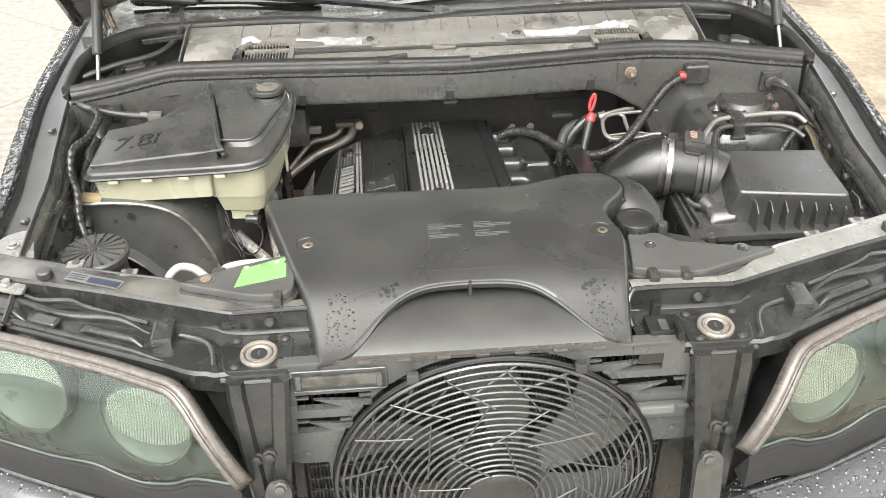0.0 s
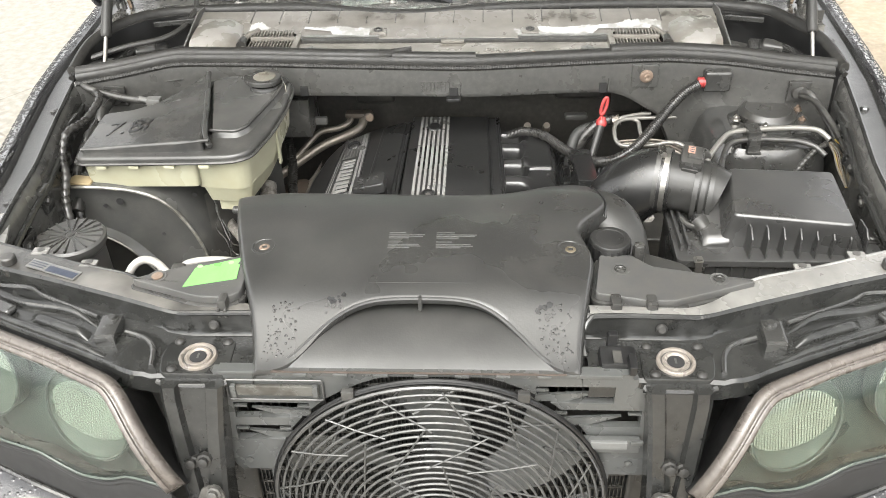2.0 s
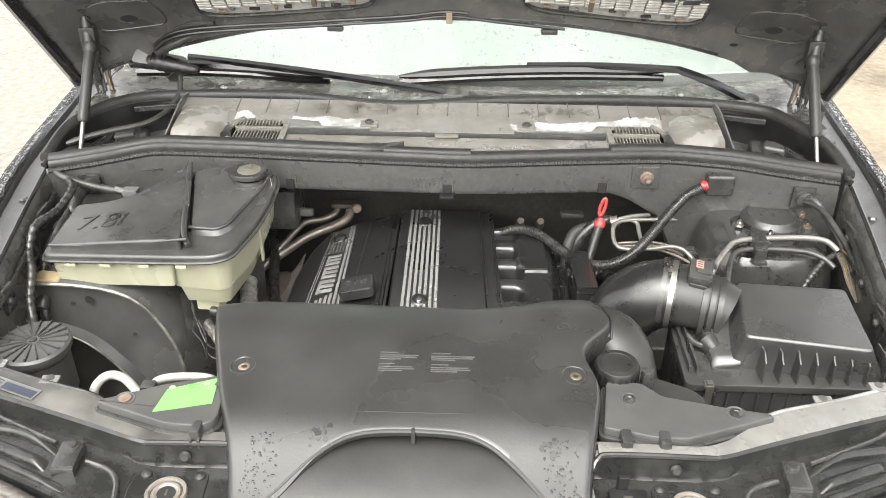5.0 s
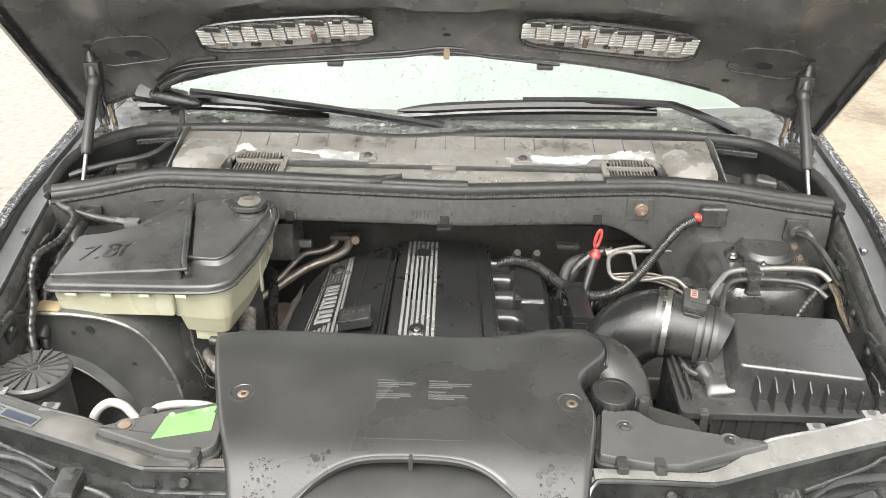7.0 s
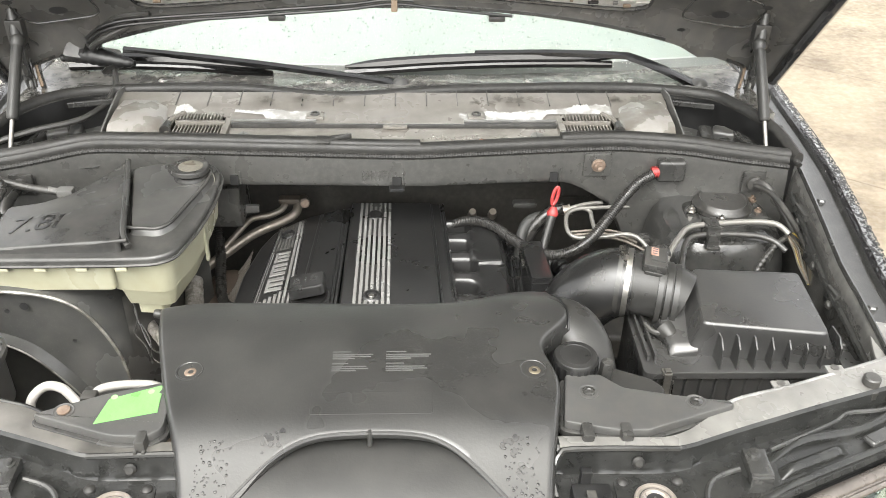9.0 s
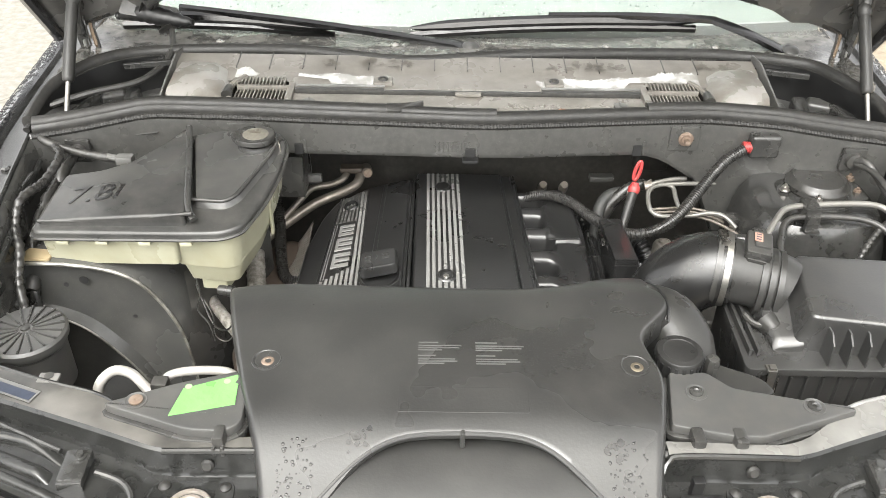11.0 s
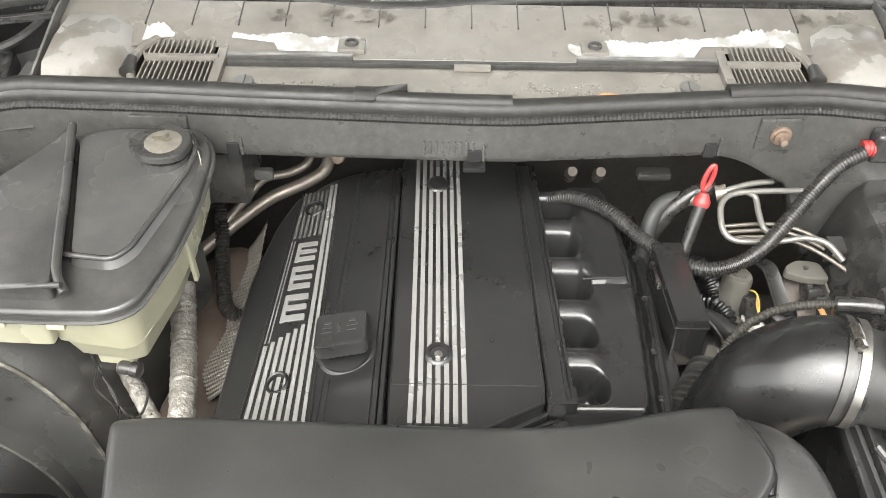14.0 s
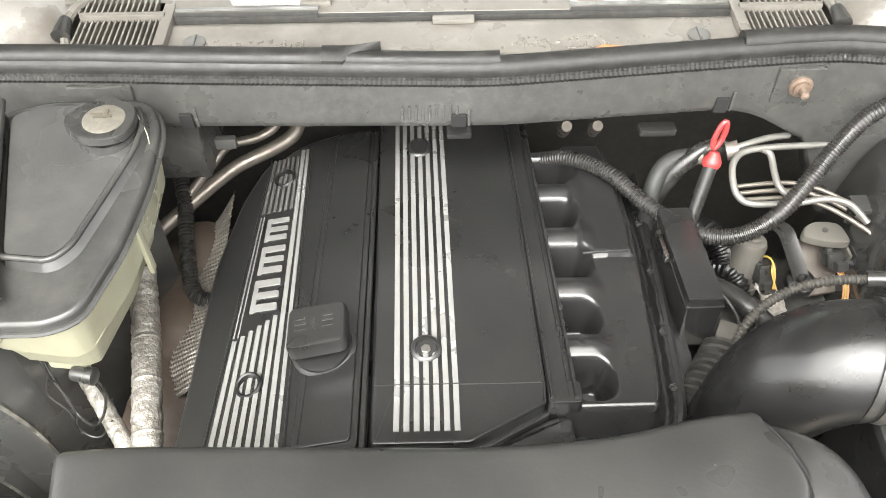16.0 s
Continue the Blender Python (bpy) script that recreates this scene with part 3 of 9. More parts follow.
    part("trunk_clip", Geo().box((-0.305, 1.800, 0.945), (0.030, 0.012, 0.018), 0.004), GREY_PLASTIC, panel)
    part("trunk_clip", Geo().box((0.275, 1.80, 0.955), (0.05, 0.02, 0.012), 0.004), BLACK_PLASTIC, panel)
    for x, w, z in ((-0.20, 0.10, 0.96), (0.05, 0.22, 0.98), (0.30, 0.12, 0.97), (0.42, 0.08, 0.93)):
        part("insulation_pad", Geo().box((x, 1.985, z), (w, 0.03, 0.12), 0.02, seg=3), DARK_DIRT, panel)
    return panel


build_bulkhead()


def build_strut_tower(s):
    """Domed suspension tower with its bearing cap and three studs."""
    g = Geo()
    cx, cy = 0.632 * s, 1.645
    rings = []
    for r, z in ((1.35, 0.70), (1.22, 0.85), (1.10, 0.96), (1.02, 0.995), (0.92, 1.014), (0.75, 1.021), (0.55, 1.019), (0.5, 1.012), (0.02, 1.012)):
        ring = []
        for j in range(40):
            a = 2 * math.pi * j / 40
            c, q = math.cos(a), math.sin(a)
            k = (abs(c) ** 3.2 + abs(q) ** 3.2) ** (-1 / 3.2)
            ring.append((cx + 0.115 * r * c * k, cy + (0.105 if q > 0 else 0.115) * r * q * k, z))
        rings.append(ring)
    g.loft(rings)
    t = part("strut_tower", g, BLACK_METAL, body, "black domed suspension tower")
    cap = Geo().turned([(0.058, 0.0), (0.058, 0.008), (0.052, 0.012), (0.050, 0.018), (0.047, 0.020), (0.044, 0.017), (0.012, 0.018), (0.0006, 0.018)], (0.655 * s, 1.683, 1.014), (0, 0, 1), 36)
    part("bearing_cap", cap, RUBBER, t, "black rubber bearing cap")
    for a, m in ((200, STEEL), (330, RUSTY), (255, STEEL), (20, RUSTY)):
        p = (0.655 * s + 0.072 * math.cos(radians(a)), 1.683 + 0.060 * math.sin(radians(a)), 1.016)
        part("tower_nut", Geo().turned([(0.010, 0), (0.010, 0.002), (0.0072, 0.0025), (0.0072, 0.008), (0.0032, 0.009), (0.0032, 0.013), (0.0005, 0.014)], p, (0, 0, 1), 6), m, t, "tower stud and nut")


build_strut_tower(1)


# ---- bulkhead seals ----
def build_seals():
    xs = [-0.79 + 0.02 * i for i in range(80)]
    run = [(x, bulkhead_line(x) + 0.016, bulkhead_top(x) + 0.012) for x in xs]

    def strip(pts, w, h, lean=0.0):
        rows = []
        pts = [Vector(p) for p in pts]
        for i, p in enumerate(pts):
            t = (pts[min(len(pts) - 1, i + 1)] - pts[max(0, i - 1)]).normalized()
            side = Vector((-t.y, t.x, 0)).normalized()
            rows.append([p + side * (a * w) + Vector((0, 0, b * h)) for a, b in
                         ((-1, -0.9), (-1.05, -0.3), (-0.9, 0.25), (-0.55, 0.7), (0, 0.95), (0.5, 0.8), (0.9, 0.3), (1.0, -0.4), (0.9, -0.9))])
        return Geo().loft(rows, cap=True)

    seal = thing("front_seal", (0, 1.72, 1.10), "black rubber bulkhead seal, torn near the middle", "rubber seal")
    part("seal_base", strip(run, 0.013, 0.010), SEAL, seal)
    ridge = [(x, bulkhead_line(x) + 0.004, bulkhead_top(x) - 0.002) for x in xs]
    part("seal_ribbing", Geo().tube(dense(ridge, 0.0014), 0.006, 8, rfun=ribbed(0.0062, 0.00045, 4)), SEAL, seal, "ribbed gripping edge")
    # the bulb is split in two torn lengths
    left = [(x, bulkhead_line(x) + 0.020, bulkhead_top(x) + 0.020) for x in xs if x <= -0.135]
    mid = [(x, bulkhead_line(x) + 0.019, bulkhead_top(x) + 0.019) for x in xs if -0.14 <= x <= 0.05]
    right = [(x, bulkhead_line(x) + 0.020, bulkhead_top(x) + 0.020) for x in xs if x >= 0.33]
    part("seal_bulb", strip(left, 0.012, 0.009), SEAL, seal)
    part("seal_bulb", strip(mid, 0.010, 0.008), SEAL, seal)
    part("seal_bulb", strip(right, 0.012, 0.009), SEAL, seal)
    # the end of one length is torn to a slanting point and lies over the next
    rows = []
    for i in range(15):
        x, k = -0.150 + 0.066 * i / 14, max(0, i - 5) / 9
        y, z = bulkhead_line(x) + 0.020, bulkhead_top(x) + 0.0205
        f = -1 + 1.75 * k ** 0.8
        rows.append([(x, y + 0.0125 * q, z + h * 0.0095 + 0.003 * k) for q, h in ((f, -0.6), (f + 0.02, 0.15), (f + 0.3 * (1 - f), 0.8), (f + 0.6 * (1 - f), 1.0), (1.0, 0.55), (1.05, -0.5))])
    part("torn_flap", Geo().loft(rows, cap=True), SEAL, seal, "torn rubber point")
    rear = curve_points([(-0.80, 1.70, 1.115), (-0.785, 1.80, 1.142), (-0.72, 1.89, 1.156), (-0.61, 1.948, 1.152), (-0.35, 1.965, 1.150), (-0.12, 1.930, 1.146),
                         (0.125, 1.960, 1.150), (0.47, 1.972, 1.152), (0.665, 1.932, 1.154), (0.725, 1.87, 1.152), (0.775, 1.78, 1.138), (0.795, 1.70, 1.115)], 10)
    s2 = thing("rear_seal", (0, 1.95, 1.13), "black rubber seal along the windscreen cowl", "rubber seal")
    part("seal_bulb", strip(rear, 0.011, 0.011), SEAL, s2)
    for s in (-1, 1):
        wall = [p for p in rear if p.x * s > 0.52]
        part("seal_wall", Geo().grid([[p + Vector((-0.012 * s, -0.014, -0.006)), p + Vector((-0.012 * s, -0.014, -0.05)), p + Vector((-0.01 * s, -0.01, -0.11))] for p in wall]), BLACK_RUBBER, s2, "black wall under the seal")
    low = [p + Vector((0, -0.012, -0.012)) for p in rear]
    part("seal_ribbing", Geo().tube(dense(low, 0.0016), 0.006, 8, rfun=ribbed(0.006, 0.00045, 4)), SEAL, s2, "ribbed gripping edge")
    return rear


REAR_SEAL = build_seals()


# ---- cowl with its filter cover and grilles ----
HOUSING = material("blotched_housing", (0.135, 0.126, 0.112), 0.26, second=(0.24, 0.232, 0.218), mix=1.0, dust=(0.10, 0.085, 0.065), dust_amount=0.5, scale=14, sharp=0.10)

def build_cowl():
    cowl = thing("cowl_panel", (0, 1.85, 1.12), "weathered grey plastic cowl panel with ragged white patches", "cowl panel")
    # the long cover profile, front to rear
    prof = [(1.738, 1.108), (1.744, 1.126), (1.752, 1.128), (1.792, 1.1285), (1.797, 1.1298), (1.802, 1.1298), (1.806, 1.127), (1.812, 1.127), (1.816, 1.135), (1.838, 1.137), (1.880, 1.141), (1.886, 1.146), (1.935, 1.152), (1.95, 1.14)]

    def strip(x0, x1, sel, lift=0.0):
        n = max(2, int((x1 - x0) / 0.02))
        return Geo().grid([[(x0 + (x1 - x0) * i / n, y, z + lift) for y, z in sel] for i in range(n + 1)])

    part("filter_cover", strip(-0.335, 0.335, prof[:10]), COWL_PLASTIC, cowl, "grey filter cover with ridges")
    part("rear_panel", strip(-0.575, 0.575, prof[9:]), COWL_PLASTIC, cowl)
    for i in range(15):
        x = -0.455 + 0.065 * i
        part("panel_seam", Geo().box((0, 0, 0), (0.0017, 0.060, 0.003), 0.0006, Matrix.Translation((x, 1.912, 1.1488)) @ pose(0, 0, 0, 7, 0, 0)), RUBBER, cowl)
    # ragged white glossy patches laid on the panel
    random.seed(11)
    for low, high in (([(0.132, 1.838), (0.142, 1.826), (0.300, 1.826), (0.315, 1.850), (0.430, 1.850), (0.452, 1.846)], [(0.132, 1.850), (0.20, 1.858), (0.26, 1.862), (0.32, 1.868), (0.38, 1.880), (0.43, 1.888), (0.452, 1.880)]),
                      ([(-0.330, 1.856), (-0.270, 1.846), (-0.262, 1.828), (-0.150, 1.827), (-0.142, 1.838)], [(-0.330, 1.862), (-0.28, 1.866), (-0.22, 1.862), (-0.16, 1.860), (-0.142, 1.852)]),
                      ([(-0.452, 1.848), (-0.41, 1.856)], [(-0.452, 1.880), (-0.43, 1.878), (-0.41, 1.864)])):
        x0, x1 = low[0][0], low[-1][0]
        n = max(12, int((x1 - x0) / 0.0022))
        rows, rag = [], 0.0
        for i in range(n + 1):
            x = x0 + (x1 - x0) * i / n
            rag = 0.7 * rag + random.uniform(-0.0026, 0.0026)
            a, b = lerp(low, x) + random.uniform(-0.0004, 0.0004), lerp(high, x) + rag + 0.003 * math.sin(70 * x)
            rows.append([(x, y, lerp(prof, y) + 0.0022) for y in (a, a + (max(b, a + 0.002) - a) * 0.5, max(b, a + 0.002))])
        part("white_patch", Geo().grid(rows), PATCH_WHITE, cowl, "ragged white patch", 80)
    # mould stains along the rear panel
    for x, y, r in ((-0.27, 1.900, 0.016), (-0.20, 1.905, 0.020), (-0.145, 1.892, 0.022), (-0.12, 1.90, 0.014), (0.165, 1.885, 0.014), (0.225, 1.898, 0.022), (0.268, 1.905, 0.018), (0.30, 1.90, 0.010), (0.47, 1.905, 0.016), (0.52, 1.91, 0.018)):
        for _ in range(16):
            px, py, pr = random.gauss(x, r * 0.6), random.gauss(y, r * 0.5), r * random.choice((0.10, 0.16, 0.26, 0.38))
            ring = []
            for j in range(11):
                q = pr * random.uniform(0.7, 1.15)
                ring.append((px + q * math.cos(2 * math.pi * j / 11), min(1.934, max(1.888, py + q * math.sin(2 * math.pi * j / 11)))))
            part("mould_stain", Geo().add([(a, b, lerp(prof, b) + 0.0024) for a, b in ring], [tuple(range(11))]), MOULD, cowl, "", 80)
    # blisters and grit along the cover
    grit = Geo()
    for _ in range(150):
        gx, gy, gr = random.choice((random.uniform(-0.29, -0.17), random.uniform(0.05, 0.24))), random.uniform(1.748, 1.772), random.uniform(0.0008, 0.0026)
        grit.turned([(gr, -0.0003), (gr * 0.7, gr * 0.5), (gr * 0.1, gr * 0.7)], (gx, gy, 1.1285), (0, 0, 1), 5)
    tagged(part("blistering", grit, COWL_PLASTIC, cowl), "blisters in the grey plastic", kind="stuff")
    part("dead_leaf", Geo().prism(fillet([(0.155, 1.741), (0.185, 1.743), (0.20, 1.747), (0.170, 1.752)], 0.003), 1.1285, 1.131, 0.0006), ORANGE, cowl, "scrap of orange leaf")
    # screw bosses
    for x in (-0.164, 0.167):
        part("screw_boss", Geo().box((x, 1.842, 1.138), (0.038, 0.030, 0.010), 0.004), COWL_PLASTIC, cowl)
        part("screw_hole", Geo().turned([(0.010, 0), (0.009, 0.004), (0.006, 0.004), (0.005, -0.001), (0.0005, -0.001)], (x, 1.842, 1.1425), (0, 0, 1), 16), RUBBER, cowl)
    # added dark strip draws the groove line and covers the bright front facet
    part("groove_strip", Geo().box((0, 1.8115, 1.1305), (0.66, 0.009, 0.0085), 0.002), RUBBER, cowl, "dark strip laid along the cover groove")
    part("cover_catch", Geo().box((0.0, 1.800, 1.134), (0.05, 0.012, 0.006), 0.002), COWL_PLASTIC, cowl)
    for x in (-0.30, 0.285):
        part("turn_screw", Geo().turned([(0.013, 0), (0.013, 0.003), (0.011, 0.004), (0.0005, 0.004)], (x, 1.768, 1.128), (0, 0, 1), 20).box((x, 1.768, 1.1325), (0.003, 0.022, 0.003), 0.0006), GREY_PLASTIC, cowl, "slotted plastic fastener")
    # long trim strips on the cover
    for x0, x1 in ((-0.33, -0.16), (0.14, 0.33)):
        part("trim_strip", Geo().box(((x0 + x1) / 2, 1.813, 1.134), (x1 - x0, 0.010, 0.006), 0.002), RUBBER, cowl)
        part("trim_edge", Geo().box(((x0 + x1) / 2, 1.822, 1.138), (x1 - x0, 0.004, 0.004), 0.001), PALE_METAL, cowl)
    # slatted air grilles
    for s in (-1, 1):
        part("grille_frame", Geo().box((0.338 * s, 1.800, 1.131), (0.014, 0.090, 0.014), 0.003), COWL_PLASTIC, cowl)
        part("grille_bar", Geo().box((0.39 * s, 1.812, 1.136), (0.10, 0.008, 0.010), 0.002), COWL_PLASTIC, cowl)
        part("grille_floor", Geo().box((0.395 * s, 1.795, 1.10), (0.11, 0.10, 0.01), 0.002), DARK_DIRT, cowl)
        for i in range(14):
            x = (0.350 + 0.0068 * i) * s
            part("grille_slat", Geo().box((x, 1.783, 1.129), (0.0026, 0.052, 0.012), 0.0008), COWL_PLASTIC, cowl)
            part("grille_slat", Geo().box((x + 0.002 * s, 1.831, 1.137), (0.0026, 0.034, 0.010), 0.0008, None), COWL_PLASTIC, cowl)
        part("grille_end", Geo().tube(curve_points([(0.445 * s, 1.760, 1.128), (0.452 * s, 1.79, 1.136), (0.447 * s, 1.82, 1.141), (0.43 * s, 1.85, 1.141)], 5), 0.006, 8), COWL_PLASTIC, cowl)
        part("hinge_knob", Geo().tube([(0.452 * s, 1.772, 1.138), (0.452 * s, 1.800, 1.142)], 0.009, 10, rfun=ribbed(0.009, 0.002, 2)), RUBBER, cowl)
        # end housing, a rounded wedge
        rings = []
        for x, z, y0, y1 in ((0.455, 1.122, 1.745, 1.895), (0.47, 1.138, 1.745, 1.90), (0.50, 1.150, 1.748, 1.91), (0.545, 1.149, 1.752, 1.915), (0.565, 1.146, 1.757, 1.918), (0.572, 1.130, 1.76, 1.92), (0.574, 1.03, 1.76, 1.92)):
            rings.append([(x * s, y0, 1.05), (x * s, y0 + 0.004, z - 0.018), (x * s, y0 + 0.025, z), (x * s, (y0 + y1) / 2, z + 0.006), (x * s, y1 - 0.02, z + 0.002), (x * s, y1, z - 0.006), (x * s, y1, 1.05)])
        part("end_housing", Geo().loft(rings), HOUSING, cowl, "grey end housing with pale blotches")
        part("end_fin", Geo().prism(fillet([(1.755, 1.04), (1.755, 1.135), (1.90, 1.165), (1.955, 1.158), (1.955, 1.04)], 0.01), 0, 0.004, 0.001,
                                    Matrix.Translation((0.578 * s, 0, 0)) @ Matrix(((0, 0, 1, 0), (1, 0, 0, 0), (0, 1, 0, 0), (0, 0, 0, 1)))), GREY_PLASTIC, cowl)
    # pockets beside the housing
    for s in (-1, 1):
        part("side_pocket", Geo().grid([[(x * s, y, z) for x, z in ((0.575, 1.085), (0.63, 1.078), (0.69, 1.072), (0.75, 1.088), (0.79, 1.115))] for y in (1.72, 1.80, 1.88, 1.95)]), GREY_TRAY, cowl, "grey-black pocket floor")
        for x, y, w, d, h, a in ((0.605, 1.80, 0.05, 0.11, 0.022, 4), (0.655, 1.835, 0.03, 0.08, 0.034, -10), (0.690, 1.79, 0.03, 0.06, 0.03, 18), (0.70, 1.86, 0.05, 0.035, 0.03, -24), (0.735, 1.81, 0.02, 0.09, 0.03, 22)):
            part("pocket_bracket", Geo().box((0, 0, 0), (w, d, h), 0.009, Matrix.Translation((x * s, y, 1.088)) @ pose(0, 0, 0, 4, 0, a * s), seg=3), GREY_TRAY if w > 0.04 else BLACK_METAL, cowl)
        part("pocket_bar", Geo().box((0, 0, 0), (0.11, 0.008, 0.012), 0.003, Matrix.Translation((0.625 * s, 1.90, 1.142)) @ pose(0, 0, 0, 0, 0, -14 * s)), BLACK_METAL, cowl)
    return cowl


build_cowl()


# ---- scuttle, windscreen, wipers ----
def build_windscreen():
    sc = Geo()
    xs = [-0.80 + 0.05 * i for i in range(33)]
    rows = []
    for x in xs:
        k = (x / 0.8) ** 2
        y0 = min(REAR_SEAL, key=lambda p: abs(p.x - x) + (0.5 if p.y < 1.84 else 0)).y
        rows.append([(x, y0 + 0.008, 1.10), (x, y0 + 0.014, 1.140), (x, 2.02 - 0.01 * k, 1.136), (x, 2.06 - 0.01 * k, 1.130), (x, 2.09, 1.126 + 0.012 * k), (x, 2.14 + 0.03 * k, 1.118 + 0.015 * k), (x, 2.25, 1.10)])
    sc.grid(rows)
    # pale blotches put wet glare into the scuttle's colour, besides dirt
    scut = solo("scuttle_panel", sc, material("dirty_glare_scuttle", (0.030, 0.030, 0.0295), 0.10, second=(0.09, 0.088, 0.083), mix=1.0, dust=(0.34, 0.33, 0.30), dust_amount=0.5, scale=14, rough_var=0.08, sharp=0.08), "wet black plastic scuttle below the windscreen", "scuttle panel")
    for x, y in ((-0.52, 2.035), (0.533, 2.045), (-0.15, 2.03), (0.30, 2.04)):
        part("scuttle_screw", Geo().turned([(0.009, 0), (0.009, 0.002), (0.005, 0.004), (0.0005, 0.003)], (x, y, 1.136), (0, 0, 1), 14), STEEL, scut)

    def glass_point(x, u, off=0.0):
        k = (x / 0.8) ** 2
        return Vector((x * (1 - 0.10 * u), 2.115 + 0.05 * k + 0.74 * u, 1.128 + 0.012 * k + 0.55 * u + off))

    us = [i / 12 for i in range(13)]
    wind = thing("windscreen", (0, 2.12, 1.13), "rain-spotted windscreen with a pale sunshade behind it", "windscreen")
    pane = part("pane", Geo().loft([[glass_point(x, u) for u in us] + [glass_point(x, u, -0.006) for u in us[::-1]] for x in xs]), WINDSCREEN, wind, "glass beaded with rain")
    pane.visible_shadow = False
    part("frit_band", Geo().grid([[glass_point(x, u, -0.010) for u in (0.0, 0.015, 0.03)] for x in xs]), INTERIOR, wind, "dark band along the glass foot")
    # sky reflection along the glass foot is put into this pale colour
    part("dash_top", Geo().grid([[glass_point(x, u, -0.022) for u in (0.0, 0.03, 0.06, 0.09)] for x in xs]), material("sky_glare_dash", (0.20, 0.20, 0.205), 0.5, second=(0.16, 0.16, 0.163), scale=6), wind, "dashboard edge behind the glass, sky reflection put into its pale colour")
    part("sunshade", Geo().grid([[glass_point(x, u, -0.021) for u in (0.048, 0.3, 0.6, 1.0)] for x in xs]), SHADE, wind, "pale grey-green sunshade")
    # scattered raindrops
    random.seed(5)
    drops = Geo()
    for _ in range(1700):
        x, u = random.uniform(-0.72, 0.74), random.uniform(0.05, 0.42)
        r = random.choice((0.0010, 0.0013, 0.0017, 0.0023))
        p = glass_point(x, u, 0.0005)
        drops.turned([(r, 0), (r * 0.7, r * 0.45), (r * 0.1, r * 0.6)], p, (0, -0.6, 0.8), 6)
    tagged(part("raindrops", drops, material("dark_water", (0.10, 0.115, 0.11), 0.05, bump=0.0)), "small raindrops beading on the windscreen glass", "raindrops", kind="stuff")
    # lower pillar corner dirt
    for s in (-1, 1):
        part("pillar", Geo().loft([[(s * (0.80 + dx - 0.10 * u), 2.12 + 0.05 + 0.74 * u + dy, 1.135 + 0.55 * u) for dx, dy in ((0, 0), (0.06, -0.02), (0.11, 0.08), (0.03, 0.1))] for u in (0, 0.3, 0.6, 1)]), PAINT, body)
        for k in range(5):
            o = Vector((0.008 * s * (k - 2), 0.006 * math.sin(2.1 * k), 0.004 * (k % 3)))
            part("hinge_wire", Geo().tube(curve_points([Vector((0.775 * s, 1.99, 1.135)) + o, Vector((0.795 * s, 2.03, 1.17)) + o, Vector((0.785 * s, 2.02, 1.215)) + o * 1.6, Vector((0.80 * s, 1.99, 1.26)) + o * 0.6], 5), 0.003 + 0.0012 * (k % 2), 6), (RUBBER, RUST_DIRT, BLACK_METAL, RUBBER, PALE_METAL)[k], body)
        hinge = Geo().tube(curve_points([(0.80 * s, 2.02, 1.12), (0.80 * s, 2.0, 1.19), (0.79 * s, 1.985, 1.23), (0.775 * s, 1.955, 1.27)], 6), 0.010, 8)
        part("hood_hinge", hinge, BLACK_METAL, body, "hood hinge arm")
    # unseen roof, added to keep daylight out of the cabin
    part("roof", Geo().grid([[(x, y, z - 0.05 * (x / 0.8) ** 2) for x in xs[::4]] for y, z in ((2.84, 1.67), (3.1, 1.71), (3.8, 1.70), (4.8, 1.55))]), PAINT, body)
    for s in (-1, 1):
        part("body_side", Geo().grid([[(s * x, y, z) for x, z in ((0.93, 0.4), (0.955, 0.7), (0.95, 0.95), (0.90, 1.06), (0.80, 1.15), (0.70, 1.66))] for y in (2.32, 2.9, 3.6, 4.8)]), PAINT, body)


build_windscreen()


def build_wiper(name, pivot, elbow, tip, blade_a, blade_b, label):
    w = thing(name, pivot, label, "wiper", "windscreen wipers")
    pivot, elbow, tip = Vector(pivot), Vector(elbow), Vector(tip)
    part("pivot_cap", Geo().turned([(0.018, -0.02), (0.020, 0.0), (0.018, 0.012), (0.010, 0.018), (0.0005, 0.019)], pivot, (0, -0.3, 1), 18), BLACK_PLASTIC, w)
    run = curve_points([pivot, pivot.lerp(elbow, 0.5) + Vector((0, 0, 0.004)), pivot.lerp(elbow, 0.92), elbow.lerp(tip, 0.06), elbow.lerp(tip, 0.5) + Vector((0, 0, 0.004)), tip], 8)
    rows = []
    for i, p in enumerate(run):
        t = (run[min(i + 1, len(run) - 1)] - run[max(0, i - 1)]).normalized()
        side = Vector((-t.y, t.x, 0)).normalized()
        wd = 0.020 - 0.011 * i / len(run)
        rows.append([p + side * (a * wd) + Vector((0, 0, b * 0.008)) for a, b in ((-1, -0.6), (-0.9, 0.5), (0, 1), (0.9, 0.5), (1, -0.6))])
    part("arm", Geo().loft(rows), WIPER, w, "wet black wiper arm")
    a, b = Vector(blade_a), Vector(blade_b)
    run = curve_points([a, a.lerp(b, 0.33) + Vector((0, 0, 0.008)), a.lerp(b, 0.66) + Vector((0, 0, 0.008)), b], 8)
    part("blade_bridge", Geo().tube(run, 0.0135, 8, rfun=lambda i, q: 0.0135 * min(1.0, 0.25 + 5 * min(q, 1 - q))), WIPER, w)
    part("rubber_strip", Geo().tube([p + Vector((0, -0.006, -0.014)) for p in run], 0.009, 6), WIPER, w, "rubber blade")
    for f in (0.15, 0.38, 0.62, 0.85):
        p = a.lerp(b, f)
        part("blade_claw", Geo().box(p + Vector((0, 0, -0.003)), (0.03, 0.012, 0.020), 0.003), WIPER, w)


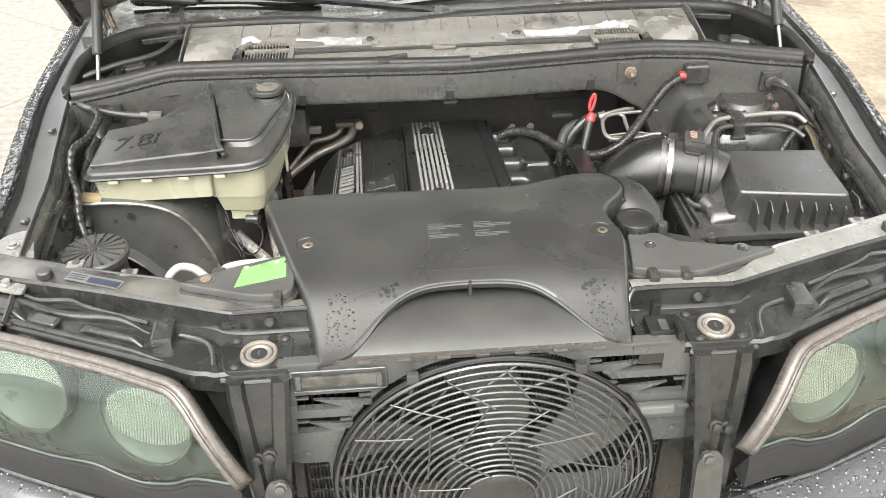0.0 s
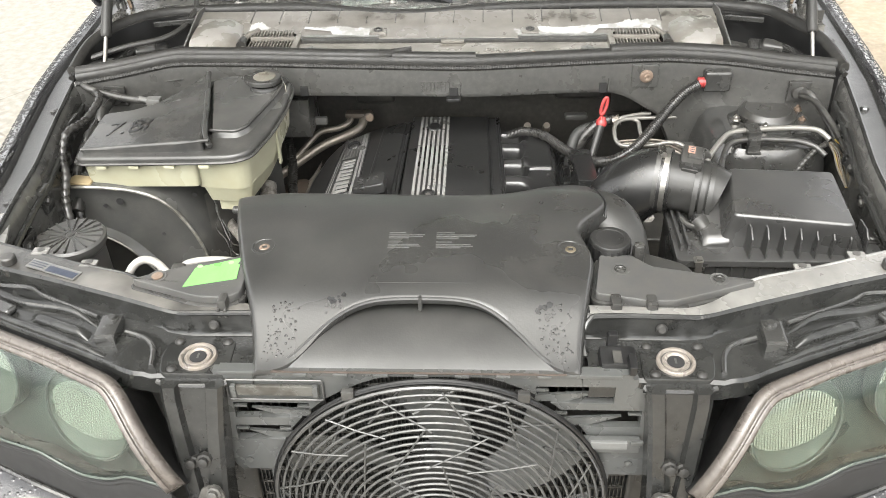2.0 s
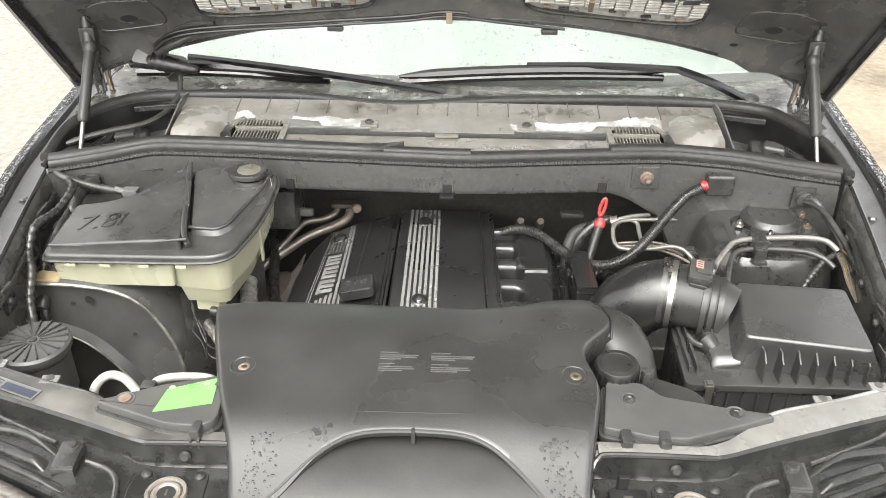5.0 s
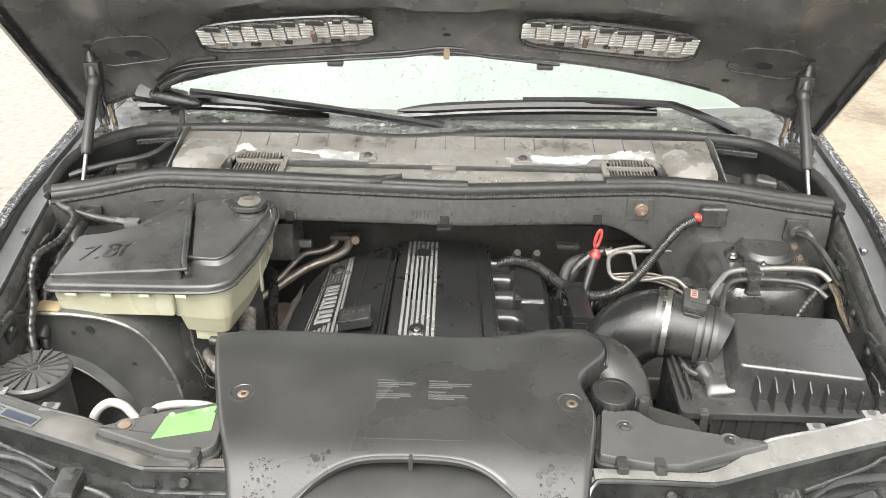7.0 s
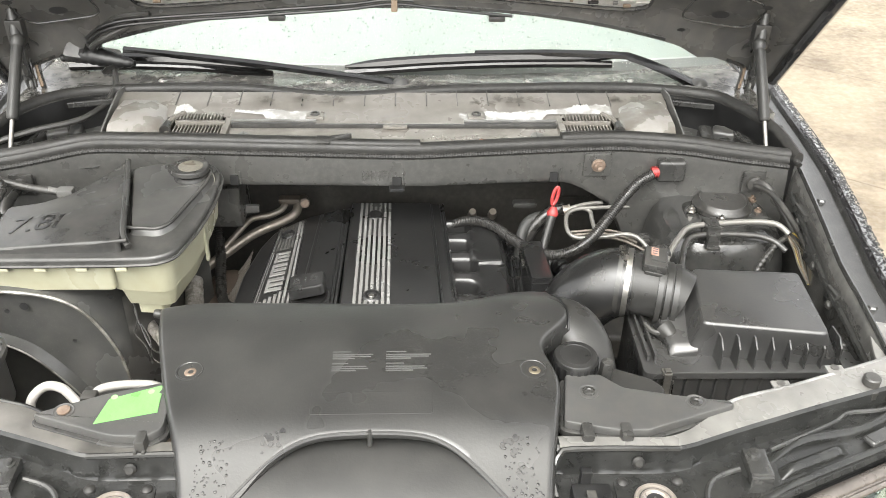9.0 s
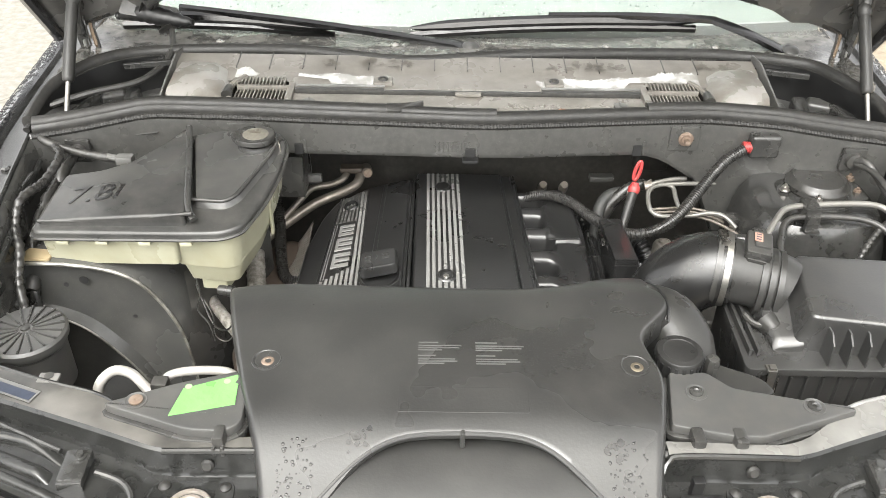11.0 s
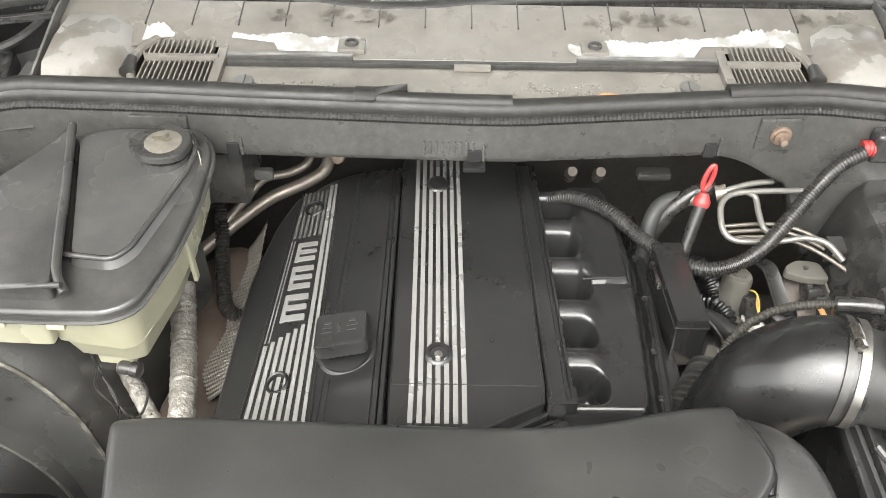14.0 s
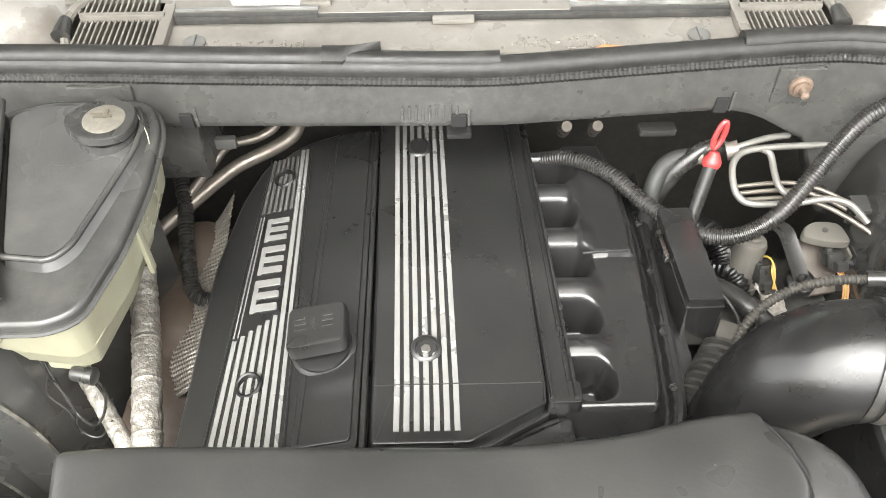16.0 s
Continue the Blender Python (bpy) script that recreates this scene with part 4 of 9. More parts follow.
build_wiper("wiper", (0.010, 2.034, 1.126), (-0.06, 2.050, 1.138), (-0.62, 2.12, 1.178), (-0.742, 2.106, 1.158), (-0.285, 2.106, 1.142), "black wiper parked across the windscreen foot, passenger side")
build_wiper("wiper", (0.690, 2.035, 1.128), (0.535, 2.105, 1.176), (0.18, 2.115, 1.174), (-0.12, 2.11, 1.143), (0.50, 2.110, 1.168), "black wiper with a cranked arm, driver side")


# ---- hood, raised ----
HOOD_A = 50.0


def hood_point(x, s, off=0.0):
    """A point of the raised hood: x across, s up along it from the middle of its rear edge, off from the inner panel towards the outside."""
    c, q = math.cos(radians(HOOD_A)), math.sin(radians(HOOD_A))
    crown = -0.055 * (x / 0.85) ** 2 + off
    return Vector((x, 1.966 - c * s + q * crown, 1.326 + q * s + c * crown))


def hood_edge(x):
    return -0.165 * (abs(x) / 0.8) ** 2.3


def build_hood():
    hood = thing("hood", (0, 2.0, 1.3), "black hood propped open, dusty underside with two bleached air vents", "hood")
    xs = [-0.86 + 0.04 * i for i in range(44)]
    n = 26
    inner, outer = [], []
    for x in xs:
        e = hood_edge(x)
        col_i, col_o = [], []
        for i in range(n + 1):
            s = e + (1.05 - e) * (i / n) ** 1.15
            d = s - e
            relief = 0.030 * min(1, max(0, (d - 0.015) / 0.05)) * (1 if abs(x) < 0.80 else 0.2)
            relief -= 0.020 * math.exp(-((s - 0.165) / 0.03) ** 2) * (1 if abs(x) < 0.74 else 0)
            relief -= 0.016 * math.exp(-((abs(x) - 0.04) / 0.05) ** 2) * (1 if s > 0.14 else 0)
            relief -= 0.018 * math.exp(-((abs(x) - 0.66) / 0.035) ** 2)
            col_i.append(hood_point(x, s, relief))
            col_o.append(hood_point(x, s, 0.052 if 0 < i < n and abs(x) < 0.84 else 0.03))
        inner.append(col_i)
        outer.append(col_o)
    part("inner_panel", Geo().grid(inner), material("hood_underside", (0.045, 0.0445, 0.043), 0.26, second=(0.075, 0.073, 0.068), dust=(0.16, 0.145, 0.125), dust_amount=0.35, scale=8), hood, "dusty black pressed inner panel")
    part("outer_skin", Geo().grid(outer), PAINT, hood, "wet black outer skin")
    edge = [hood_point(x, hood_edge(x), 0.010) for x in xs]
    part("rear_edge", Geo().tube(edge, 0.011, 8), BLACK_METAL, hood, "rolled rear edge")
    for s in (-1, 1):
        col = [hood_point(0.865 * s, hood_edge(0.865) + (1.05 - hood_edge(0.865)) * i / 20, 0.0) for i in range(21)]
        part("side_flange", Geo().tube(col, 0.014, 8), PAINT, hood)
    # vents: a bleached louvre insert in a rounded opening
    slat = Geo().box((0, 0, 0), (0.0285, 0.0105, 0.0036), 0.0014, seg=1).mesh("louvre", VENT_WHITE)

    def vent_mid(x):
        return 0.078 - 0.024 * ((abs(x) - 0.15) / 0.38)

    random.seed(63)
    for s in (-1, 1):
        rim = []
        k = 48
        for j in range(k):
            a = 2 * math.pi * j / k
            c, q = math.cos(a), math.sin(a)
            r = (abs(c) ** 4 + abs(q) ** 4) ** -0.25
            x = (0.338 + 0.184 * c * r) * s
            rim.append(hood_point(x, vent_mid(x) + 0.052 * q * r, 0.010))
        part("vent_rim", Geo().tube(rim, 0.0045, 8, closed=True), BLACK_METAL, hood)
        back = Geo().add([p + Vector((0, 0.003, 0.003)) for p in rim], [tuple(range(k))])
        vent = part("vent_insert", back, VENT_WHITE, hood, "bleached dirty white vent louvre", 80)
        for row in range(6):
            for i in range(12):
                x = (0.168 + 0.0305 * i) * s
                lv = new("louvre", slat)
                lv.parent = vent
                lv.matrix_world = Matrix.Translation(hood_point(x, vent_mid(x) - 0.012 + 0.0088 * row + random.uniform(-0.0008, 0.0008), 0.006)) @ pose(0, 0, 0, -HOOD_A + 16, random.uniform(-2, 2))
        # dark broken flaps along the upper edge
        for x0, w in ((0.185, 0.03), (0.225, 0.018), (0.27, 0.04), (0.325, 0.03), (0.372, 0.05), (0.435, 0.028), (0.482, 0.034)):
            part("vent_flap", Geo().box((0, 0, 0), (w, 0.012 + 0.006 * random.random(), 0.006), 0.002, Matrix.Translation(hood_point(x0 * s, vent_mid(x0) + 0.043, 0.003)) @ pose(0, 0, 0, -HOOD_A, 0, random.uniform(-4, 4))), BLACK_METAL, vent)
        # catches and stains along the lower lip
        for x0, w, h, m in ((0.20, 0.014, 0.006, RUST_DIRT), (0.235, 0.022, 0.005, BLACK_METAL), (0.262, 0.008, 0.010, GREY_PLASTIC), (0.335, 0.016, 0.007, BLACK_METAL), (0.36, 0.007, 0.010, RUST_DIRT), (0.405, 0.022, 0.005, BLACK_METAL), (0.45, 0.010, 0.008, GREY_PLASTIC), (0.475, 0.016, 0.005, RUST_DIRT)):
            part("vent_catch", Geo().box((0, 0, 0), (w, h, 0.006), 0.0015, Matrix.Translation(hood_point(x0 * s, vent_mid(x0) - 0.032 + 0.012 * random.random(), 0.007)) @ pose(0, 0, 0, -HOOD_A)), m, vent)
        part("vent_prop", Geo().box((0, 0, 0), (0.011, 0.034, 0.010), 0.003, Matrix.Translation(hood_point((0.288 if s > 0 else 0.278) * s, vent_mid(0.28) - 0.004, 0.002)) @ pose(0, 0, 0, -HOOD_A)), RUSTY, vent)
        rim2 = fillet([(0.585, 0.010), (0.735, -0.005), (0.75, 0.075), (0.70, 0.100), (0.60, 0.095)], 0.03, 5)
        part("pressed_rim", Geo().tube([hood_point(p[0] * s, p[1], 0.004) + Vector((0, -0.004, -0.004)) for p in rim2], 0.0022, 8, closed=True), BLACK_METAL, hood)
        # oval stiffening holes near the hinges
        for x, q, r in ((0.66, 0.045, 0.018), (0.60, -0.02, 0.009), (0.74, 0.085, 0.010)):
            ring = [hood_point(x * s + r * math.cos(2 * math.pi * j / 16), q + r * 0.7 * math.sin(2 * math.pi * j / 16), -0.003 if x != 0.66 else -0.002) for j in range(16)]
            ring = [p + Vector((0, -0.004, -0.004)) for p in ring]
            part("access_hole", Geo().add(ring, [tuple(range(16))]), HOLE, hood)
    for x, q in ((0.0, 0.055), (0.0, 0.105)):
        part("drain_hole", Geo().add([hood_point(x + 0.009 * math.cos(j), q + 0.006 * math.sin(j), 0.005) + Vector((0, -0.02, -0.016)) for j in [k * math.pi / 6 for k in range(12)]], [tuple(range(12))]), HOLE, hood)
    # washer hose and cable along the edge
    run = curve_points([hood_point(-0.64, -0.06, 0) + Vector((0, -0.015, -0.012)), hood_point(-0.55, 0.0, 0) + Vector((0, -0.02, -0.015)), hood_point(-0.30, 0.012, 0) + Vector((0, -0.02, -0.015)),
                        hood_point(-0.10, 0.030, 0) + Vector((0, -0.02, -0.015)), hood_point(0.0, 0.048, 0) + Vector((0, -0.02, -0.015)), hood_point(0.10, 0.032, 0) + Vector((0, -0.02, -0.015)), hood_point(0.24, 0.010, 0) + Vector((0, -0.02, -0.012))], 10)
    part("washer_hose", Geo().tube(run, 0.0035, 8), BLACK_RUBBER, hood, "thin washer hose")
    part("washer_hose", Geo().tube([p + Vector((0, -0.003, 0.010)) for p in run[:45]], 0.0035, 8), BLACK_RUBBER, hood)
    p = hood_point(0.0, 0.050, 0)
    part("hose_clip", Geo().box(p + Vector((0, -0.024, -0.018)), (0.013, 0.010, 0.024), 0.003), RUST_DIRT, hood, "orange hose clip")
    for x in (-0.24, 0.21):
        p = hood_point(x, 0.0, 0)
        part("washer_jet", Geo().box(p + Vector((0, -0.016, -0.014)), (0.035, 0.016, 0.012), 0.004), RUBBER, hood)


build_hood()


def build_hood_strut(s):
    a, b = Vector((0.745 * s, 1.735, 1.105)), Vector((0.748 * s, 1.89, 1.275))
    st = thing("gas_strut", a, "black gas strut with a bare steel rod holding the hood", "gas strut", "hood struts")
    m = a.lerp(b, 0.30)
    part("rod", Geo().tube([a, m], 0.0045, 12), CLAMP_STEEL, st, "bare steel rod")
    part("cylinder", Geo().tube([m, m.lerp(b, 0.02), m.lerp(b, 0.05), b], 0.0115, 16, rfun=lambda i, q: (0.008, 0.0105, 0.0112, 0.0112)[i]), SNORKEL, st)
    part("ball_socket", Geo().turned([(0.011, -0.012), (0.014, -0.004), (0.014, 0.008), (0.009, 0.016), (0.001, 0.018)], b, (0, 0.5, 0.8), 14), SNORKEL, st)
    part("ball_stud", Geo().turned([(0.010, -0.010), (0.013, 0.0), (0.009, 0.010), (0.001, 0.012)], a, (0, 0.4, 1), 14), STEEL, st)
    part("strut_bracket", Geo().box(b + Vector((0.004 * s, 0.018, 0.016)), (0.034, 0.024, 0.05), 0.006).tube([b, b + Vector((0.01 * s, 0.03, 0.055))], 0.011, 10), SNORKEL, st)


for side in (-1, 1):
    build_hood_strut(side)


def build_hood_loom():
    loom = thing("hood_wiring", (-0.66, 1.95, 1.15), "black taped wiring running from the cowl to the hood", "wiring")
    top = hood_point(-0.62, -0.05, 0)
    run = curve_points([(-0.79, 1.76, 1.115), (-0.72, 1.80, 1.125), (-0.64, 1.86, 1.125), (-0.60, 1.93, 1.145), (-0.605, 1.99, 1.185), (-0.64, 2.0, 1.215), top + Vector((0, -0.02, -0.02)), hood_point(-0.52, 0.0, 0) + Vector((0, -0.02, -0.01))], 8)
    part("loom", Geo().tube(run, 0.0065, 8), RUBBER, loom)
    part("tape_lump", Geo().tube(curve_points([(-0.715, 2.0, 1.20), (-0.69, 1.998, 1.208), (-0.655, 1.995, 1.21), (-0.62, 1.99, 1.205), (-0.585, 1.985, 1.20), (-0.555, 1.98, 1.198)], 5), 0.02, 10, rfun=lambda i, q: 0.006 + 0.013 * math.sin(math.pi * q) + 0.0015 * math.sin(i * 2.3)), BLACK_RUBBER, loom, "lump of black tape")
    part("tape_wrap", Geo().tube(curve_points([(-0.606, 1.985, 1.180), (-0.625, 2.0, 1.205), (-0.66, 2.0, 1.222)], 6), 0.02, 8, rfun=lambda i, q: 0.017 + 0.007 * math.sin(i * 1.7)), RUBBER, loom, "lumpy tape wrapping")
    part("tape_wing", Geo().prism(fillet([(-0.06, -0.012), (0.05, -0.02), (0.06, 0.01), (-0.05, 0.02)], 0.01), 0, 0.006, 0.002, Matrix.Translation((-0.645, 1.995, 1.215)) @ pose(0, 0, 0, 55, 8, 10)), RUBBER, loom)
    part("loom", Geo().tube(curve_points([(-0.655, 2.0, 1.22), (-0.64, 1.99, 1.25), (-0.57, 1.97, 1.30), (-0.50, 1.96, 1.31)], 6), 0.006, 8), RUBBER, loom)


build_hood_loom()


# ---- front carrier: latch plates, rails, posts ----
RAIL_BACK = [(0.21, 1.004), (0.30, 1.001), (0.37, 0.998), (0.42, 1.032), (0.46, 1.066), (0.56, 1.095), (0.72, 1.153), (0.80, 1.19)]
RAIL_FRONT = [(0.21, 0.982), (0.30, 0.981), (0.37, 0.980), (0.45, 1.010), (0.585, 1.058), (0.70, 1.095), (0.80, 1.13)]
LAMP_TOP = [(0.21, 0.893), (0.38, 0.893), (0.41, 0.885), (0.45, 0.908), (0.54, 0.947), (0.63, 0.985), (0.72, 1.026), (0.80, 1.062), (0.90, 1.10)]

# paler grey for the right rail top, hem tabs and corner plates
RAIL_PALE = material("pale_grey_rail", (0.15, 0.148, 0.14), 0.28, second=(0.09, 0.088, 0.083), mix=1.0, dust=(0.24, 0.23, 0.21), dust_amount=0.4, scale=13, rough_var=0.15)
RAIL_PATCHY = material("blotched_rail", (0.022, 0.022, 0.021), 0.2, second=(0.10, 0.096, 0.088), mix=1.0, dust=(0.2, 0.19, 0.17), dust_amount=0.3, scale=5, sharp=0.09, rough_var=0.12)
carrier = thing("front_carrier", (0, 0.95, 0.75), "black pressed-steel front carrier with latch plates, wet and dirty", "front carrier")


def build_rail(s):
    g = Geo()
    rows = []
    for i in range(60):
        x = 0.212 + 0.0099 * i
        b, f, l = ease(RAIL_BACK, x), ease(RAIL_FRONT, x), ease(LAMP_TOP, x)
        top = 1.068 - 0.012 * max(0, x - 0.4)
        groove = 1.031 + 0.004 * (x > 0.40)
        rows.append([(s * x, b + 0.012, top - 0.09), (s * x, b + 0.006, top - 0.01), (s * x, b, top), (s * x, (b + f) / 2, top + 0.001), (s * x, f + 0.004, top), (s * x, f - 0.001, top - 0.005),
                     (s * x, f - 0.002, groove + 0.008), (s * x, f - 0.008, groove), (s * x, (f + l) / 2, groove), (s * x, l + 0.004, groove), (s * x, l, groove - 0.005), (s * x, l + 0.002, groove - 0.035)])
    g.grid(rows)
    rail = part("rail", g, WET_METAL, carrier, "wet black upper rail")
    # rounded inner end
    part("rail_end_lip", Geo().tube(curve_points([(s * 0.37, 0.980, 1.067), (s * 0.24, 0.980, 1.069), (s * 0.216, 0.974, 1.066), (s * 0.207, 0.955, 1.050), (s * 0.209, 0.93, 1.038)], 6), 0.004, 8), WET_METAL, rail)
    # back edge hem with drilled tabs
    hem = [(s * x, ease(RAIL_BACK, x) + 0.001, 1.068 - 0.012 * max(0, x - 0.4)) for x in [0.44 + 0.01 * i for i in range(30)]]
    part("hem", Geo().tube(hem, 0.0028, 6), WET_METAL if s < 0 else PALE_METAL, rail)
    # right rail top and hem coloured paler than the left ones
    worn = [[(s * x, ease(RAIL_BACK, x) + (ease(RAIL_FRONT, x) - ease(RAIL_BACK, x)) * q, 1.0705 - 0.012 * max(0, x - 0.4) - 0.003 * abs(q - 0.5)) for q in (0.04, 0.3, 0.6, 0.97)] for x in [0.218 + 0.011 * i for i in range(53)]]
    part("rail_top", Geo().grid(worn), RAIL_PALE if s > 0 else RAIL_PATCHY, rail, "pale grey top of the rail" if s > 0 else "blotched top of the rail")
    for x in (0.545, 0.635):
        y = ease(RAIL_BACK, x)
        tab = part("hem_tab", Geo().box((s * x, y + 0.006, 1.066), (0.026, 0.018, 0.004), 0.0015, None), RAIL_PALE, rail)
        part("tab_hole", Geo().turned([(0.006, 0), (0.006, 0.0008), (0.0004, 0.0008)], (s * x, y + 0.009, 1.0682), (0, 0, 1), 14), DARK_DIRT, tab)
    # latch plate
    plate = fillet([(0.282 * s, 0.892), (0.378 * s, 0.892), (0.386 * s, 0.930), (0.380 * s, 0.966), (0.285 * s, 0.966)], 0.012)
    lp = part("latch_plate", Geo().prism(plate, 1.024, 1.0335, 0.003), WET_METAL, carrier, "bolted hood latch plate")
    c = (0.331 * s, 0.925, 1.0335)
    part("latch_ring", Geo().turned([(0.0268, 0.0), (0.0268, 0.003), (0.0254, 0.005), (0.0222, 0.0048), (0.0205, 0.0014), (0.0192, 0.0014), (0.0180, 0.004), (0.0150, 0.0038), (0.0132, 0.002), (0.0105, 0.0012), (0.0005, 0.0012)], c, (0, 0, 1), 32), RING_METAL, lp, "greasy zinc latch funnel")
    part("ring_groove", Geo().turned([(0.0212, 0), (0.0212, 0.0004), (0.0186, 0.0004), (0.0186, 0)], (c[0], c[1], c[2] + 0.0016), (0, 0, 1), 32), DARK_DIRT, lp)
    part("latch_bore", Geo().turned([(0.0118, 0), (0.0118, 0.0006), (0.0004, 0.0006)], (c[0], c[1], c[2] + 0.0018), (0, 0, 1), 18), HOLE, lp)
    part("plate_lip", Geo().tube(curve_points([(0.284 * s, 0.889, 1.022), (0.30 * s, 0.884, 1.021), (0.36 * s, 0.884, 1.021), (0.381 * s, 0.889, 1.022)], 5), 0.0045, 8), BLACK_METAL, lp, "rolled lower lip")
    part("latch_spring", Geo().box((c[0], c[1] + 0.001, c[2] + 0.0022), (0.003, 0.010, 0.0014), 0.0006), DARK_DIRT, lp)
    for x, y in ((0.300, 0.902), (0.362, 0.901), (0.296, 0.956), (0.366, 0.957)):
        part("plate_bolt", Geo().turned([(0.0075, 0), (0.0072, 0.002), (0.005, 0.004), (0.0005, 0.005)], (s * x, y, 1.0335), (0, 0, 1), 14), SEAL, lp)
    part("rail_bolt", Geo().turned([(0.008, 0), (0.008, 0.003), (0.005, 0.006), (0.0005, 0.006)], (s * 0.318, 0.975, 1.050), (0, -0.9, 0.4), 14), SEAL, rail)
    # lamp bracket with a screw
    m = Matrix.Translation((s * 0.472, 0.970, 1.040)) @ pose(0, 0, 0, 0, 0, -3 * s)
    br = part("lamp_bracket", Geo().box((0, 0.002, 0.008), (0.028, 0.046, 0.007), 0.003, m).box((-0.013, 0.002, 0.004), (0.003, 0.046, 0.014), 0.0014, m).box((0.013, 0.002, 0.004), (0.003, 0.046, 0.014), 0.0014, m).box((0, -0.022, -0.004), (0.029, 0.005, 0.026), 0.002, m), BLACK_METAL, carrier, "lamp bracket")
    part("bracket_screw", Geo().turned([(0.009, 0), (0.009, 0.002), (0.0055, 0.0025), (0.0055, 0.006), (0.0005, 0.006)], (s * 0.470, 0.984, 1.0515), (0, 0, 1), 12), BLACK_METAL, br)
    # moulded bars and clips on the lamp shelf, running out along the lamp
    for x, y, w, d, h, a in ((0.655, 1.020, 0.045, 0.020, 0.014, 24),
                             (0.74, 1.075, 0.05, 0.03, 0.012, 24)):
        m = Matrix.Translation((s * x, y, 1.037 + h / 2)) @ pose(0, 0, 0, 0, 0, a * s)
        part("shelf_moulding", Geo().box((0, 0, -0.002), (w, d, h * 0.8), 0.006, m, seg=3), BLACK_METAL, carrier)
    for q, x0, x1, w, h in ((0.30, 0.495, 0.80, 0.008, 0.012), (0.62, 0.50, 0.605, 0.009, 0.011), (0.62, 0.69, 0.79, 0.009, 0.011), (0.86, 0.46, 0.80, 0.006, 0.007)):
        rows = []
        n = 24
        for i in range(n + 1):
            x = x0 + (x1 - x0) * i / n
            f, l = ease(RAIL_FRONT, x) - 0.008, ease(LAMP_TOP, x)
            y = f + (l - f) * q + 0.006 * math.sin(34 * (x - 0.5)) * (q == 0.30)
            e = h * min(1, 6 * min(i, n - i) / n + 0.1)
            rows.append([(s * x, y + a * w, 1.034 + b * e) for a, b in ((-1.1, 0), (-0.95, 0.6), (-0.6, 0.95), (0, 1), (0.6, 0.95), (0.95, 0.6), (1.1, 0))])
        part("shelf_ridge", Geo().loft(rows), WET_METAL, carrier, "", 60)
    lip = curve_points([(s * 0.392, 0.905, 1.034), (s * 0.400, 0.940, 1.036), (s * 0.418, 0.960, 1.037), (s * 0.450, 0.972, 1.038)], 6)
    part("shelf_lip", Geo().tube(lip, 0.004, 8), BLACK_METAL, carrier)
    lip = curve_points([(s * 0.50, 1.0, 1.042), (s * 0.60, 1.045, 1.044), (s * 0.63, 1.062, 1.046), (s * 0.68, 1.068, 1.046), (s * 0.71, 1.085, 1.046), (s * 0.76, 1.108, 1.044)], 6)
    part("shelf_lip", Geo().tube(lip, 0.0035, 8), BLACK_METAL, carrier)
    # knurled rubber stop
    part("rubber_stop", Geo().turned([(0.014, -0.012), (0.014, 0.0), (0.009, 0.002), (0.009, 0.006), (0.012, 0.008), (0.012, 0.018), (0.010, 0.020), (0.0005, 0.020)], (s * 0.672, 1.098, 1.060), (0, 0, 1), 14), RUBBER, carrier, "knurled rubber stop")
    # corner plate towards the wing
    part("corner_plate", Geo().prism(fillet([(0.70 * s, 1.07), (0.80 * s, 1.11), (0.79 * s, 1.24), (0.745 * s, 1.26), (0.715 * s, 1.17)], 0.02), 1.050, 1.056, 0.002), RAIL_PALE, carrier, "worn grey corner plate")
    for x, y in ((0.755, 1.15), (0.76, 1.205), (0.735, 1.10)):
        part("corner_bolt", Geo().turned([(0.011, 0), (0.011, 0.002), (0.007, 0.003), (0.007, 0.007), (0.0005, 0.007)], (s * x, y, 1.056), (0, 0, 1), 6), STEEL, carrier)
    # upright post
    rings = []
    for z, x0, x1, y0, y1 in ((1.026, 0.286, 0.374, 0.872, 0.905), (1.005, 0.288, 0.374, 0.866, 0.905), (0.96, 0.292, 0.370, 0.855, 0.90), (0.90, 0.297, 0.366, 0.845, 0.89), (0.84, 0.300, 0.360, 0.832, 0.88), (0.72, 0.302, 0.352, 0.815, 0.86)):
        rings.append([(s * x, y, z) for x, y in ((x0, y1), (x0, y0 + 0.006), (x0 + 0.006, y0), (x0 + 0.022, y0), (x0 + 0.026, y0 + 0.010), (x1 - 0.026, y0 + 0.010), (x1 - 0.022, y0), (x1 - 0.006, y0), (x1, y0 + 0.006), (x1, y1))])
    post = part("post", Geo().loft(rings), WET_METAL, carrier, "wet black upright post")
    for x, y, z, m in ((0.325, 0.846, 0.910, SEAL), (0.345, 0.850, 0.902, SEAL), (0.313, 0.822, 0.868, DARK_DIRT)):
        part("post_bolt", Geo().turned([(0.011, -0.006), (0.011, 0.003), (0.0075, 0.004), (0.0075, 0.010), (0.004, 0.011), (0.0005, 0.011)], (s * x, y, z), (0, -0.95, 0.3), 8), m, post, "corroded bolt")
    m = Matrix.Translation((s * 0.318, 0.822, 0.835)) @ pose(0, 0, 0, 80, 0, 0)
    part("post_foot", Geo().prism(fillet([(-0.022, -0.05), (0.022, -0.05), (0.020, 0.03), (0.008, 0.045), (-0.012, 0.04), (-0.02, 0.02)], 0.008), 0, 0.005, 0.0015, m), DARK_DIRT, post, "grimy metal bracket")


for side in (-1, 1):
    build_rail(side)

